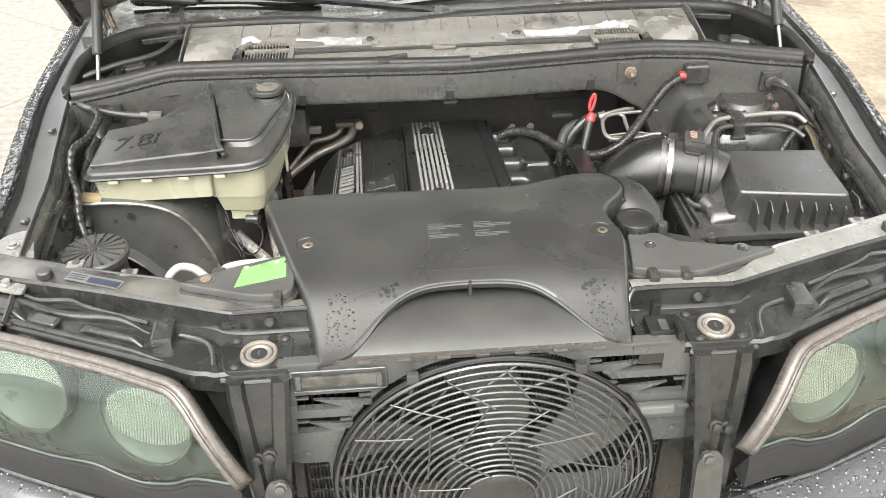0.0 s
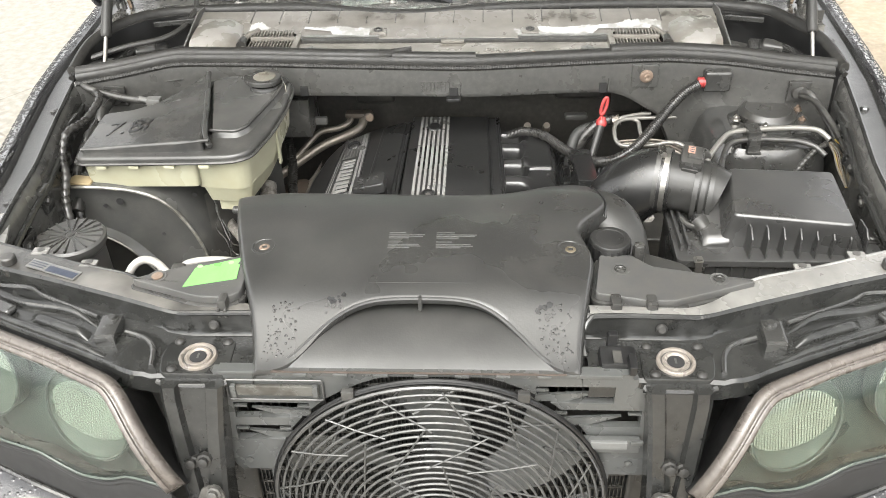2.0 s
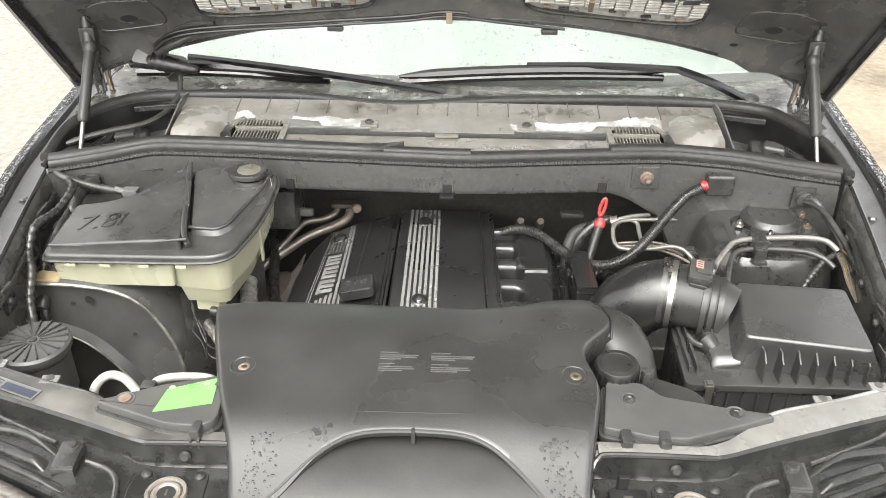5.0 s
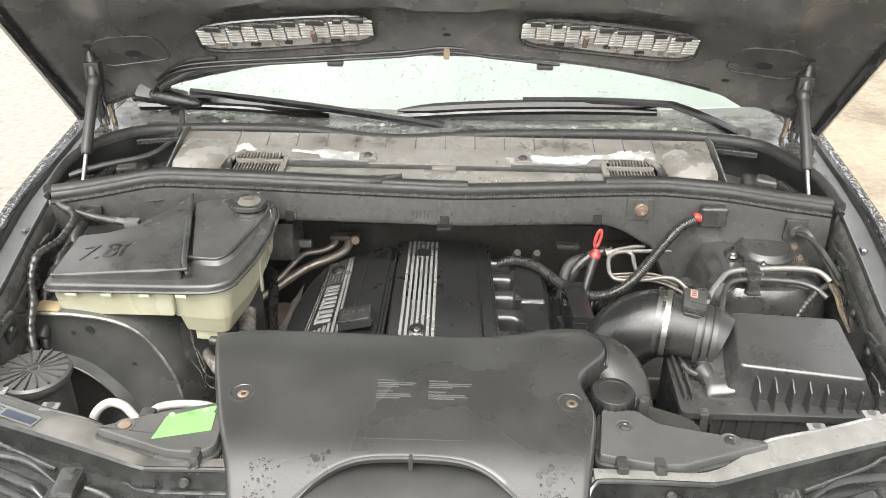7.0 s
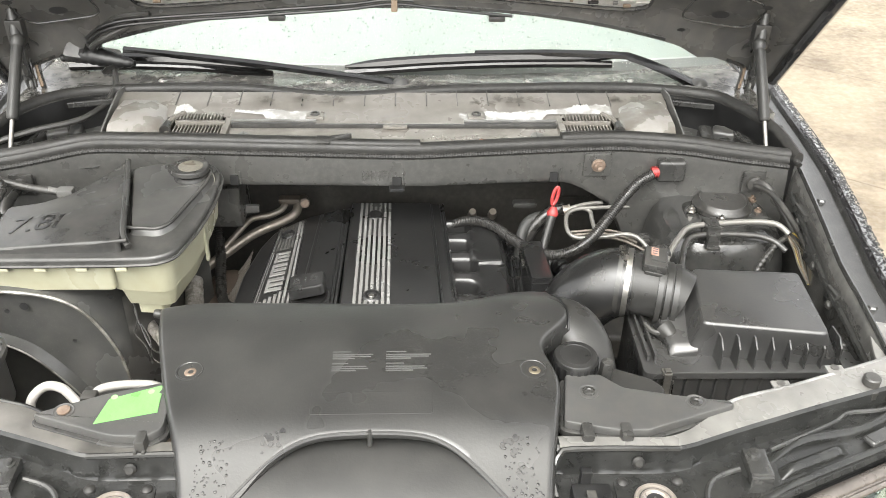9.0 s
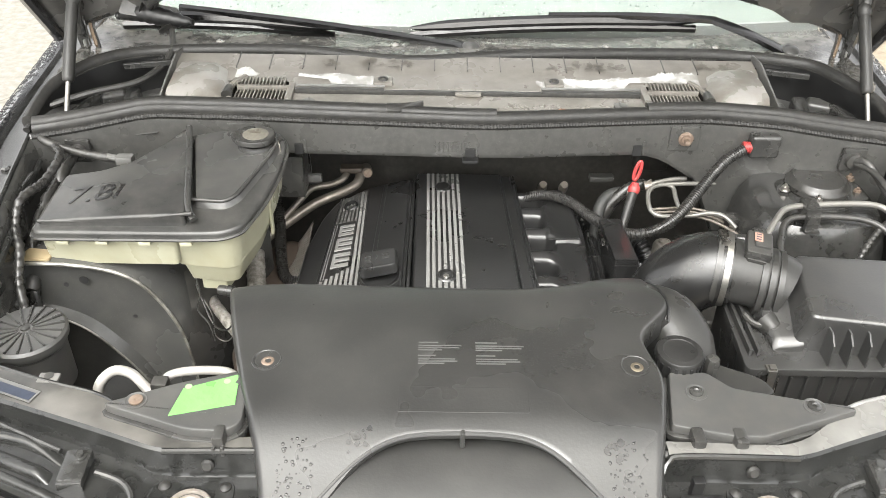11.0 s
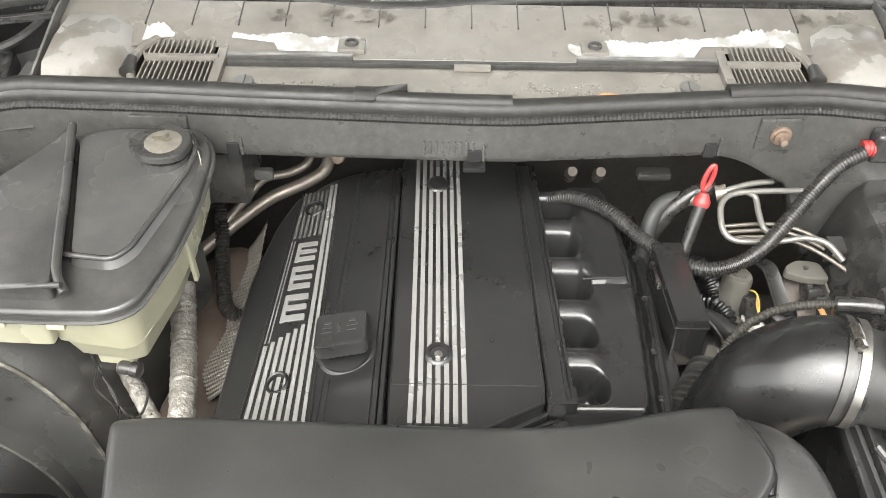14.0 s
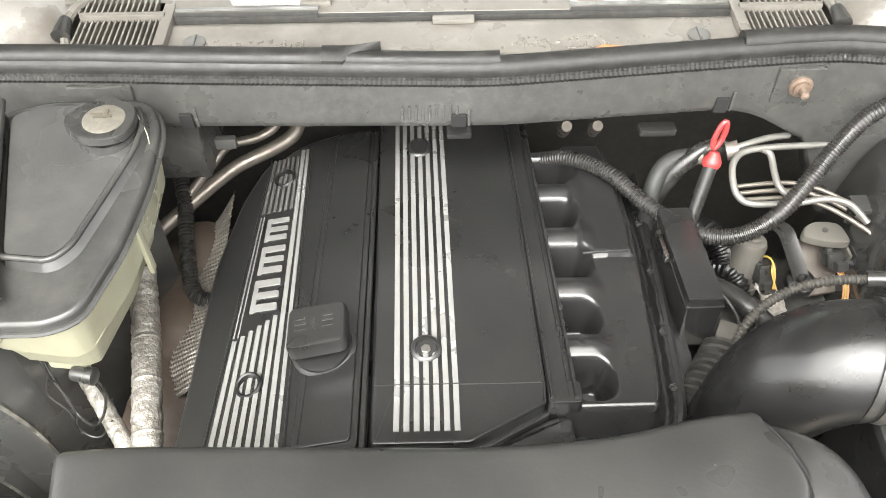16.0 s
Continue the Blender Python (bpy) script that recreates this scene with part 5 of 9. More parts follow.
# release catch beside one latch
catch = part("release_catch", Geo().box((0.252, 0.925, 1.036), (0.050, 0.040, 0.022), 0.005).box((0.246, 0.950, 1.050), (0.014, 0.012, 0.030), 0.003).box((0.268, 0.905, 1.048), (0.010, 0.03, 0.016), 0.003), BLACK_RUBBER, carrier, "black hood release catch")
part("catch_slot", Geo().box((0.250, 0.920, 1.048), (0.012, 0.022, 0.003), 0.0008), DARK_DIRT, catch)
plate = part("data_plate", Geo().box((0, 0, 0), (0.096, 0.020, 0.002), 0.0006, Matrix.Translation((-0.592, 1.078, 1.0695)) @ pose(0, 0, 0, 0, 0, -21)), GREY_PLASTIC, carrier, "small white and blue data plate")
part("plate_print", Geo().box((0.018, -0.002, 0.0014), (0.055, 0.013, 0.001), 0.0003, Matrix.Translation((-0.592, 1.078, 1.0695)) @ pose(0, 0, 0, 0, 0, -21)), LABEL_BLUE, plate)
for i in range(3):
    part("print_line", Geo().box((-0.030, 0.005 - 0.005 * i, 0.0014), (0.030, 0.0016, 0.0008), 0.0002, Matrix.Translation((-0.592, 1.078, 1.0695)) @ pose(0, 0, 0, 0, 0, -21)), LABEL_BLUE, plate)


# ---- headlamps ----
def build_headlamp(s):
    lamp = thing("headlamp", (0.55 * s, 0.95, 0.86), "hazed green-grey headlamp with two round reflectors and a worn trim strip", "headlamp", "headlamps")
    top = [(0.0, (0.437, 0.868, 1.022)), (0.33, (0.54, 0.918, 1.026)), (0.66, (0.66, 0.968, 1.028)), (1.0, (0.83, 1.045, 1.02))]
    bot = [(0.0, (0.360, 0.806, 0.894)), (0.12, (0.415, 0.824, 0.892)), (0.17, (0.437, 0.831, 0.888)), (0.23, (0.463, 0.839, 0.868)), (0.33, (0.512, 0.852, 0.859)), (0.40, (0.548, 0.866, 0.864)), (0.47, (0.585, 0.880, 0.878)), (0.62, (0.655, 0.905, 0.873)), (0.80, (0.75, 0.942, 0.879)), (1.0, (0.86, 1.0, 0.878))]

    def at(table, u, k):
        return ease([(t, p[k]) for t, p in table], u)

    def lens(u, v, off=0.0):
        a = [at(top, u, k) for k in range(3)]
        b = [at(bot, u, k) for k in range(3)]
        bulge = 0.016 * math.sin(math.pi * min(1, max(0, v))) ** 0.7
        p = [x + (y - x) * v for x, y in zip(a, b)]
        return Vector((s * p[0], p[1] - 0.9 * bulge + off * 0.8, p[2] + 0.45 * bulge - off * 0.6))

    us, vs = [i / 40 for i in range(41)], [i / 12 for i in range(13)]
    pane = part("lens", Geo().loft([[lens(u, v) for v in vs] + [lens(u, v, 0.004) for v in vs[::-1]] for u in us]), LAMP_GLASS, lamp, "hazed clear lens beaded with rain")
    pane.visible_shadow = False
    part("housing", Geo().grid([[lens(u, 0.01, 0.008), lens(u, 0.01, 0.10), lens(u, 0.99, 0.10), lens(u, 0.99, 0.008)] for u in us]), BLACK_PLASTIC, lamp)
    side = Vector((-0.012 * s, 0, 0))
    part("housing_end", Geo().grid([[lens(0, v, 0.012) + side, lens(0, v, 0.05) + side, lens(0, v, 0.10) + side] for v in vs]), BLACK_RUBBER, lamp, "black end of the lamp housing")
    part("housing_top", Geo().grid([[lens(u, 0, 0.010) + Vector((0, 0.006, 0.006)), lens(u, 0, 0.06) + Vector((0, 0.004, 0.024)), lens(u, 0, 0.10) + Vector((0, 0, 0.03))] for u in us]), BLACK_RUBBER, lamp, "black top of the lamp housing")
    part("bezel", Geo().grid([[lens(u, v, 0.052 + 0.02 * math.sin(math.pi * v)) for v in vs] for u in us]), BEZEL, lamp, "dark green-grey bezel")
    part("lens_edge", Geo().tube([lens(u, 0.975, -0.001) for u in us], 0.0022, 8), LENS_RIM, lamp, "moulded lower lens edge")
    part("lens_seal", Geo().tube([lens(u, 1.0, -0.001) + Vector((0, -0.001, -0.003)) for u in us], 0.0042, 8), HOLE, lamp, "black seal along the lens")
    for u, v, r, low in ((0.292, 0.48, 0.074, 0.1), (0.735, 0.47, 0.075, -0.4)):
        ax = Vector((0.316 * s, -0.92, 0.233)).normalized()
        c = lens(u, v) - ax * 0.034
        dish = Geo().turned([(r, -0.022), (r, 0.006), (r * 0.985, 0.0), (r * 0.85, -0.006), (r * 0.6, -0.011), (r * 0.3, -0.014), (0.001, -0.015)], c, ax, 44)
        d = part("reflector", dish, BOWL, lamp, "round fluted reflector")
        x = ax.cross(Vector((0, 0, 1))).normalized()
        y = x.cross(ax)
        n = 30
        for i in range(n + 1):
            q = -0.96 + 1.92 * i / n
            h = math.sqrt(1 - q * q) * r * 0.97
            k = c + x * (q * r * 0.97) - ax * 0.004
            spans = ((h * 0.68, -h * 0.60),) if low > 0 else ((h * 0.86, h * 0.22),)
            for t0, t1 in spans:
                if abs(t0 - t1) < 0.006:
                    continue
                a, b = k + y * t0, k + y * t1
                m = a.lerp(b, 0.5) - ax * 0.005 * (1 - abs(q))
                part("flute", Geo().tube([a, m, b], r * 0.028, 6, rfun=lambda i, t: r * (0.024, 0.031, 0.024)[i]), REFLECTOR, d)
        part("reflector_rim", Geo().tube([c + (x * math.cos(2 * math.pi * j / 44) + y * math.sin(2 * math.pi * j / 44)) * r + ax * 0.004 for j in range(44)], 0.0025, 6, closed=True), BEZEL, d)
    # worn trim strip over and beside the lens
    run = [lens(u, 0.0) + Vector((0, 0.006, 0.006)) for u in us[::-1]] + [lens(0, v) + Vector((-0.008 * s, 0.0, 0.004)) for v in vs[1:]]
    run = [p.copy() for p in run]
    for _ in range(3):
        run = [run[0]] + [(a + b + c) / 3 for a, b, c in zip(run, run[1:], run[2:])] + [run[-1]]
    rows = []
    for i, p in enumerate(run):
        t = (run[min(i + 1, len(run) - 1)] - run[max(0, i - 1)]).normalized()
        out = Vector((0, -0.62, 0.78))
        side = t.cross(out).normalized() * s
        rows.append([p + side * a + out * b for a, b in ((-0.016, -0.010), (-0.015, 0.004), (-0.012, 0.007), (-0.008, 0.0065), (-0.007, 0.003), (-0.005, 0.003), (-0.003, 0.007), (0.001, 0.008), (0.006, 0.006), (0.009, 0.001), (0.010, -0.010))])
    part("trim_strip", Geo().loft(rows), material("worn_trim_%s" % ("a" if s < 0 else "b"), (0.072, 0.063, 0.056), 0.3, second=(0.038, 0.034, 0.031), dust=(0.2, 0.18, 0.16), dust_amount=0.4, scale=30), lamp, "worn brown-grey trim strip", 60)
    # solid strip fills the gap, whose shade is put into its colour
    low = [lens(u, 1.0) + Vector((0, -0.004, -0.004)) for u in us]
    part("lower_gap", Geo().loft([[p + Vector((0, 0, 0)), p + Vector((0, -0.006, -0.012)), p + Vector((0, -0.008, -0.060)), p + Vector((0, 0.03, -0.065))] for p in low]), HOLE, lamp, "near-black strip filling the gap under the lens")


for side in (-1, 1):
    build_headlamp(side)


def build_bumper():
    g = Geo()
    rows = []
    for i in range(49):
        x = -0.90 + 0.0375 * i
        a = abs(x)
        y = lerp([(0, 0.700), (0.30, 0.735), (0.45, 0.785), (0.60, 0.835), (0.75, 0.90), (0.90, 0.99)], a)
        z = lerp([(0, 0.70), (0.28, 0.71), (0.36, 0.822), (0.5, 0.804), (0.6, 0.816), (0.9, 0.824)], a)
        rows.append([(x, y + 0.07, z - 0.004), (x, y + 0.03, z + 0.002), (x, y, z - 0.010), (x, y - 0.03, z - 0.035), (x, y - 0.06, z - 0.09), (x, y - 0.07, z - 0.2), (x, y - 0.05, z - 0.36)])
    g.grid(rows)
    bump = thing("front_bumper", (0, 0.75, 0.5), "wet black front bumper beaded with raindrops", "bumper")
    part("skin", g, PAINT, bump)
    for s in (-1, 1):
        edge = [(s * a, lerp([(0.30, 0.735), (0.45, 0.785), (0.60, 0.835), (0.75, 0.90), (0.90, 0.99)], a) + 0.032, lerp([(0.36, 0.822), (0.5, 0.804), (0.6, 0.816), (0.9, 0.824)], a) + 0.003) for a in [0.37 + 0.02 * i for i in range(26)]]
        part("upper_edge", Geo().tube(edge, 0.004, 6), BLACK_METAL, bump, "rolled upper edge")
    random.seed(29)
    drops = Geo()
    for _ in range(1300):
        i, q = random.randint(8, 46), random.choice((0.1, 0.5, 0.8, 1.1, 1.5, 1.9, 2.3, 2.8, 3.2))
        if 16 < i < 32:
            continue
        q += random.uniform(-0.2, 0.2)
        j = min(5, max(0, int(q)))
        a, b = Vector(rows[i][j]).lerp(Vector(rows[i][j + 1]), q - j), Vector(rows[i + 1][j]).lerp(Vector(rows[i + 1][j + 1]), q - j)
        p, r = a.lerp(b, random.random()), random.choice((0.0010, 0.0014, 0.0018, 0.0026))
        drops.turned([(r, -0.0004), (r * 0.8, r * 0.26), (r * 0.1, r * 0.4)], p, (0, -0.6, 0.8), 7)
    tagged(part("bumper_raindrops", drops, WATER), "raindrops standing on the black bumper", "raindrops", kind="stuff")


build_bumper()


# ---- radiator shroud and electric fan ----
FAN = Vector((0.004, 0.872, 0.795))
FAN_R = 0.243
GUARD = material("wet_guard_wire", (0.020, 0.021, 0.0205), 0.34, second=(0.045, 0.045, 0.043), dust=(0.2, 0.195, 0.18), dust_amount=0.25, scale=20)
FAN_GREY = material("fan_blade_plastic", (0.040, 0.042, 0.042), 0.32, second=(0.062, 0.064, 0.063), dust=(0.16, 0.15, 0.13), dust_amount=0.3, scale=12)


SHROUD_GREY = material("wet_shroud_grey", (0.062, 0.064, 0.0625), 0.30, second=(0.045, 0.047, 0.046), dust=(0.05, 0.05, 0.047), dust_amount=0.5, scale=16, specks=0.1)


ALUMINIUM_GREY = material("dull_grey_strip", (0.105, 0.107, 0.104), 0.4, second=(0.08, 0.082, 0.08), scale=40)


def shroud_plate(x0, x1, z0, z1, holes, y, corner, keep):
    """A plate with rectangular slots, cut back to the fan's circle, its lower outer corner rounded."""
    def lines(lo, hi, k):
        at = sorted({round(lo + (hi - lo) * i / 40, 5) for i in range(41)} | {v for h in holes for v in (h[k], h[k + 2])})
        return [v for i, v in enumerate(at) if i == 0 or v - at[i - 1] > 0.0004]
    xs, zs = lines(x0, x1, 0), lines(z0, z1, 1)
    r = FAN_R + 0.004

    def solid(i, j):
        if not (0 <= i < len(xs) - 1 and 0 <= j < len(zs) - 1):
            return False
        x, z = (xs[i] + xs[i + 1]) / 2, (zs[j] + zs[j + 1]) / 2
        if any(h[0] < x < h[2] and h[1] < z < h[3] for h in holes) or not keep(x, z):
            return False
        return math.hypot(x - FAN.x, z - FAN.z) > r - 0.004

    def at(i, j):
        x, z = xs[i], zs[j]
        d = Vector((x - FAN.x, z - FAN.z))
        if d.length < r:
            d = d.normalized() * r
            x, z = FAN.x + d.x, FAN.z + d.y
        c = Vector((x - corner[0], z - corner[1]))
        if c.x * corner[2] > 0 and c.y < 0 and c.length > corner[3]:
            c = c.normalized() * corner[3]
            x, z = corner[0] + c.x, corner[1] + c.y
        return x, z

    g = Geo()
    for i in range(len(xs) - 1):
        for j in range(len(zs) - 1):
            if not solid(i, j):
                continue
            q = [at(i, j), at(i + 1, j), at(i + 1, j + 1), at(i, j + 1)]
            g.add([(a, y, b) for a, b in q], [(0, 1, 2, 3)])
            for (di, dj), (m, n) in zip(((0, -1), (1, 0), (0, 1), (-1, 0)), ((0, 1), (1, 2), (2, 3), (3, 0))):
                if not solid(i + di, j + dj):
                    a, b = q[m], q[n]
                    g.add([(a[0], y, a[1]), (b[0], y, b[1]), (b[0], y + 0.012, b[1]), (a[0], y + 0.012, a[1])], [(0, 1, 2, 3)])
    return g


def build_shroud():
    sh = thing("radiator_shroud", (0, 0.90, 0.70), "wet grey plastic radiator shroud with louvred side slots", "radiator shroud")
    y = 0.893
    left = [(-0.284, 0.948, -0.176, 0.979), (-0.288, 0.902, -0.207, 0.932)]
    right = [(0.140, 0.985, 0.248, 1.017), (0.168, 0.938, 0.288, 0.972)]
    part("side_plate", shroud_plate(-0.302, 0.0, 0.70, 1.040, left, y, (-0.282, 0.854, -1, 0.020), lambda x, z: z > 0.834 or -0.252 < x), SHROUD_GREY, sh, "slotted grey side plate")
    part("side_plate", shroud_plate(0.0, 0.308, 0.70, 1.040, right, y, (0.286, 0.852, 1, 0.022), lambda x, z: (z > 0.832 or x < 0.252) and x + 0.6 * (z - 0.99) < 0.296), SHROUD_GREY, sh, "slotted grey side plate")
    for s, slots in ((-1, left), (1, right)):
        for x0, z0, x1, z1 in slots:
            a, b = (x0, x1) if s < 0 else (x1, x0)
            h, w = z1 - z0, b - a
            # slanting deflector across each slot
            tri = [(a + 0.22 * w, z0 + 0.52 * h), (b, z0 + 0.34 * h), (b, z0), (a + 0.6 * w, z0)]
            part("deflector", Geo().loft([[(x, y + 0.004, z) for x, z in tri], [(x, y + 0.009, z) for x, z in tri]], cap=True), SHROUD_GREY, sh)
            for e, d in ((x0, 1), (x1, -1)):
                part("slot_pin", Geo().box((e + 0.009 * d, y + 0.004, z1 - 0.010), (0.018, 0.005, 0.004), 0.001), SHROUD_GREY, sh)
            part("slot_rod", Geo().tube([(x0, y + 0.030, z1 - 0.012), (x1, y + 0.030, z1 - 0.012)], 0.003, 6), BLACK_METAL, sh)
            # added near-black sheet and fins stand in for shade inside the slot
            part("slot_back", Geo().box(((x0 + x1) / 2, y + 0.058, (z0 + z1) / 2 - 0.02), (x1 - x0 + 0.02, 0.004, z1 - z0 + 0.06), 0.001), HOLE, sh, "near-black sheet behind the slot, cavity shade put into its colour")
            for i in range(int((x1 - x0) / 0.012)):
                part("slot_fin", Geo().box((x0 + 0.008 + 0.012 * i, y + 0.045, (z0 + z1) / 2), (0.002, 0.012, z1 - z0 + 0.02), 0), BLACK_RUBBER, sh)
    # closed recess with a stained strip, and the bracket opposite
    frame_run = [(x, y - 0.003, z) for x, z in fillet([(-0.286, 0.988), (-0.152, 0.988), (-0.152, 1.026), (-0.286, 1.026)], 0.004, 3)]
    part("recess_frame", Geo().tube([Vector(p) for p in frame_run], 0.0016, 6, closed=True), GREY_TRAY, sh)
    part("cross_strip", Geo().box((-0.219, y - 0.004, 1.008), (0.124, 0.006, 0.018), 0.002), material("stained_strip", (0.070, 0.069, 0.062), 0.3, second=(0.036, 0.033, 0.028), mix=1.0, scale=40, sharp=0.1), sh, "stained metal strip")
    for x in (-0.276, -0.162):
        part("strip_end", Geo().box((x, y - 0.006, 1.008), (0.008, 0.008, 0.022), 0.002), SHROUD_GREY, sh)
    part("cross_strip", Geo().box((0.247, y - 0.008, 0.912), (0.086, 0.012, 0.026), 0.004), SHROUD_GREY, sh, "grey bracket")
    part("bracket_strip", Geo().box((0.245, y - 0.015, 0.918), (0.052, 0.006, 0.014), 0.002), ALUMINIUM_GREY, sh, "pale strip in the bracket")
    for x in (0.212, 0.284):
        part("bracket_pin", Geo().box((x, y - 0.014, 0.922), (0.018, 0.006, 0.006), 0.0015), SHROUD_GREY, sh)
    for x, z in ((-0.278, 0.858), (0.280, 0.862)):
        part("shroud_screw", Geo().turned([(0.006, 0), (0.006, 0.002), (0.0005, 0.003)], (x, y - 0.001, z), (0, -1, 0), 12), SHROUD_GREY, sh)
    # slam strip under the duct mouth, brown with dirt along its seam
    part("slam_strip", Geo().box((-0.02, 0.900, 1.037), (0.55, 0.018, 0.007), 0.002), SHROUD_GREY, sh)
    part("slam_seam", Geo().box((-0.02, 0.8905, 1.0418), (0.40, 0.003, 0.002), 0.0006), material("brown_seam", (0.055, 0.040, 0.032), 0.5, second=(0.03, 0.026, 0.022), scale=60), sh, "brown dirty seam")
    for i in range(7):
        part("strip_notch", Geo().box((-0.18 + 0.055 * i, 0.889, 1.0385), (0.020, 0.005, 0.005), 0.0015), SHROUD_GREY, sh)
    rad = thing("radiator", (0, 0.965, 0.5), "dark finned radiator behind the fan, its core near-black", "radiator")
    # the core's near-black colour keeps the gaps between guard rings dark
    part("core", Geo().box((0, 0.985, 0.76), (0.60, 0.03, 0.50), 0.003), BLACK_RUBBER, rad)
    fins = Geo()
    for i in range(96):
        fins.box((-0.294 + 0.0062 * i, 0.967, 0.76), (0.0012, 0.006, 0.48), 0)
    tagged(part("radiator_core", fins, BLACK_PLASTIC, rad), "thin aluminium cooling fins", kind="stuff")
    for i in range(16):
        part("cooling_tube", Geo().box((0, 0.966, 0.53 + 0.031 * i), (0.59, 0.006, 0.004), 0.001), DARK_DIRT, rad)
    for s in (-1, 1):
        part("end_tank", Geo().box((0.335 * s, 0.985, 0.76), (0.07, 0.05, 0.52), 0.012, seg=3), BLACK_PLASTIC, rad)


build_shroud()


def build_fan():
    fan = thing("radiator_fan", FAN, "black electric cooling fan behind a round wire guard", "cooling fan")

    def dome(r):
        return FAN.y - 0.004 - 0.042 * (1 - (r / FAN_R) ** 2)
    for i in range(19):
        r = FAN_R - 0.0102 * i
        ring = [(FAN.x + r * math.cos(2 * math.pi * j / 72), dome(r), FAN.z + r * math.sin(2 * math.pi * j / 72)) for j in range(72)]
        part("guard_ring", Geo().tube(ring, 0.0021 if i else 0.0030, 6, closed=True), GUARD if i else BLACK_PLASTIC, fan)
    rim = [(FAN.x + (FAN_R + 0.003) * math.cos(2 * math.pi * j / 72), FAN.y + 0.004, FAN.z + (FAN_R + 0.003) * math.sin(2 * math.pi * j / 72)) for j in range(72)]
    part("guard_rim", Geo().tube(rim, 0.0042, 8, closed=True), BLACK_RUBBER, fan, "guard rim")
    rows = [[(FAN.x + r * math.cos(2 * math.pi * j / 72), y, FAN.z + r * math.sin(2 * math.pi * j / 72)) for j in range(73)] for r, y in ((FAN_R + 0.006, FAN.y), (FAN_R + 0.004, FAN.y + 0.010))]
    part("fan_ring", Geo().grid(rows), BLACK_RUBBER, fan)
    for r0, r1, n, lean, ph in ((FAN_R - 0.006, 0.178, 17, -0.30, 0.05), (0.182, 0.118, 13, 0.52, 0.2), (0.122, 0.056, 9, -0.50, 0.1)):
        for k in range(n):
            a = 2 * math.pi * k / n + ph
            b = a + lean
            p0 = Vector((FAN.x + r0 * math.cos(a), dome(r0) - 0.0015, FAN.z + r0 * math.sin(a)))
            p1 = Vector((FAN.x + r1 * math.cos(b), dome(r1) - 0.0015, FAN.z + r1 * math.sin(b)))
            part("guard_spoke", Geo().tube([p0, p0.lerp(p1, 0.5) + Vector((0, -0.002, 0)), p1], 0.0015, 6), GUARD, fan)
    for k in range(19):
        a = 2 * math.pi * k / 19 + 0.1
        p0 = Vector((FAN.x + (FAN_R - 0.004) * math.cos(a), FAN.y + 0.006, FAN.z + (FAN_R - 0.004) * math.sin(a)))
        p1 = Vector((FAN.x + 0.20 * math.cos(a + 0.3), FAN.y - 0.010, FAN.z + 0.20 * math.sin(a + 0.3)))
        part("guard_strut", Geo().tube([p0, p1], 0.0026, 6), GUARD, fan)
    part("guard_boss", Geo().turned([(0.058, 0.006), (0.057, 0.0), (0.050, -0.004), (0.0005, -0.005)], (FAN.x, dome(0.05), FAN.z), (0, 1, 0), 36), SNORKEL, fan, "round centre boss")
    part("fan_hub", Geo().turned([(0.075, 0.0), (0.075, 0.05), (0.0005, 0.05)], (FAN.x, FAN.y + 0.004, FAN.z), (0, 1, 0), 36), BLACK_PLASTIC, fan)
    for k in range(6):
        a = 2 * math.pi * k / 6 + 1.40
        rows = []
        for q in range(9):
            r = 0.075 + 0.155 * q / 8
            sweep = 0.35 * (q / 8) ** 1.4
            row = []
            for e in range(5):
                b = a + sweep + (e / 4 - 0.5) * (0.62 - 0.08 * q / 8)
                row.append((FAN.x + r * math.cos(b), FAN.y + 0.022 + 0.028 * (e / 4 - 0.5), FAN.z + r * math.sin(b)))
            rows.append(row)
        part("blade", Geo().grid(rows), FAN_GREY, fan, "grey fan blade")
    for a in (62, 118):
        p = (FAN.x + (FAN_R + 0.010) * math.cos(radians(a)), FAN.y + 0.002, FAN.z + (FAN_R + 0.008) * math.sin(radians(a)))
        part("mount_tab", Geo().box(p, (0.018, 0.012, 0.018), 0.004), BLACK_PLASTIC, fan)


build_fan()


# ---- moulded intake duct cover over the radiator ----
DUCT_L = [(0.885, -0.238), (0.93, -0.243), (1.0, -0.262), (1.06, -0.285), (1.11, -0.300), (1.17, -0.318), (1.30, -0.352)]
DUCT_R = [(0.885, 0.193), (0.95, 0.200), (1.02, 0.213), (1.08, 0.226), (1.11, 0.222), (1.14, 0.207), (1.165, 0.208), (1.185, 0.222), (1.20, 0.246), (1.215, 0.261), (1.24, 0.262), (1.265, 0.253), (1.29, 0.242), (1.32, 0.232)]
DUCT_FRONT = [(-0.25, 0.890), (-0.212, 0.893), (-0.200, 0.905), (-0.17, 0.942), (-0.14, 0.970), (-0.11, 0.988), (-0.085, 0.995), (-0.02, 0.998), (0.045, 0.995), (0.072, 0.986), (0.10, 0.966), (0.135, 0.930), (0.160, 0.901), (0.170, 0.893), (0.21, 0.893)]


def duct_rear(x):
    return ease([(-0.36, 1.280), (-0.2, 1.273), (0.0, 1.267), (0.12, 1.274), (0.24, 1.295)], x)


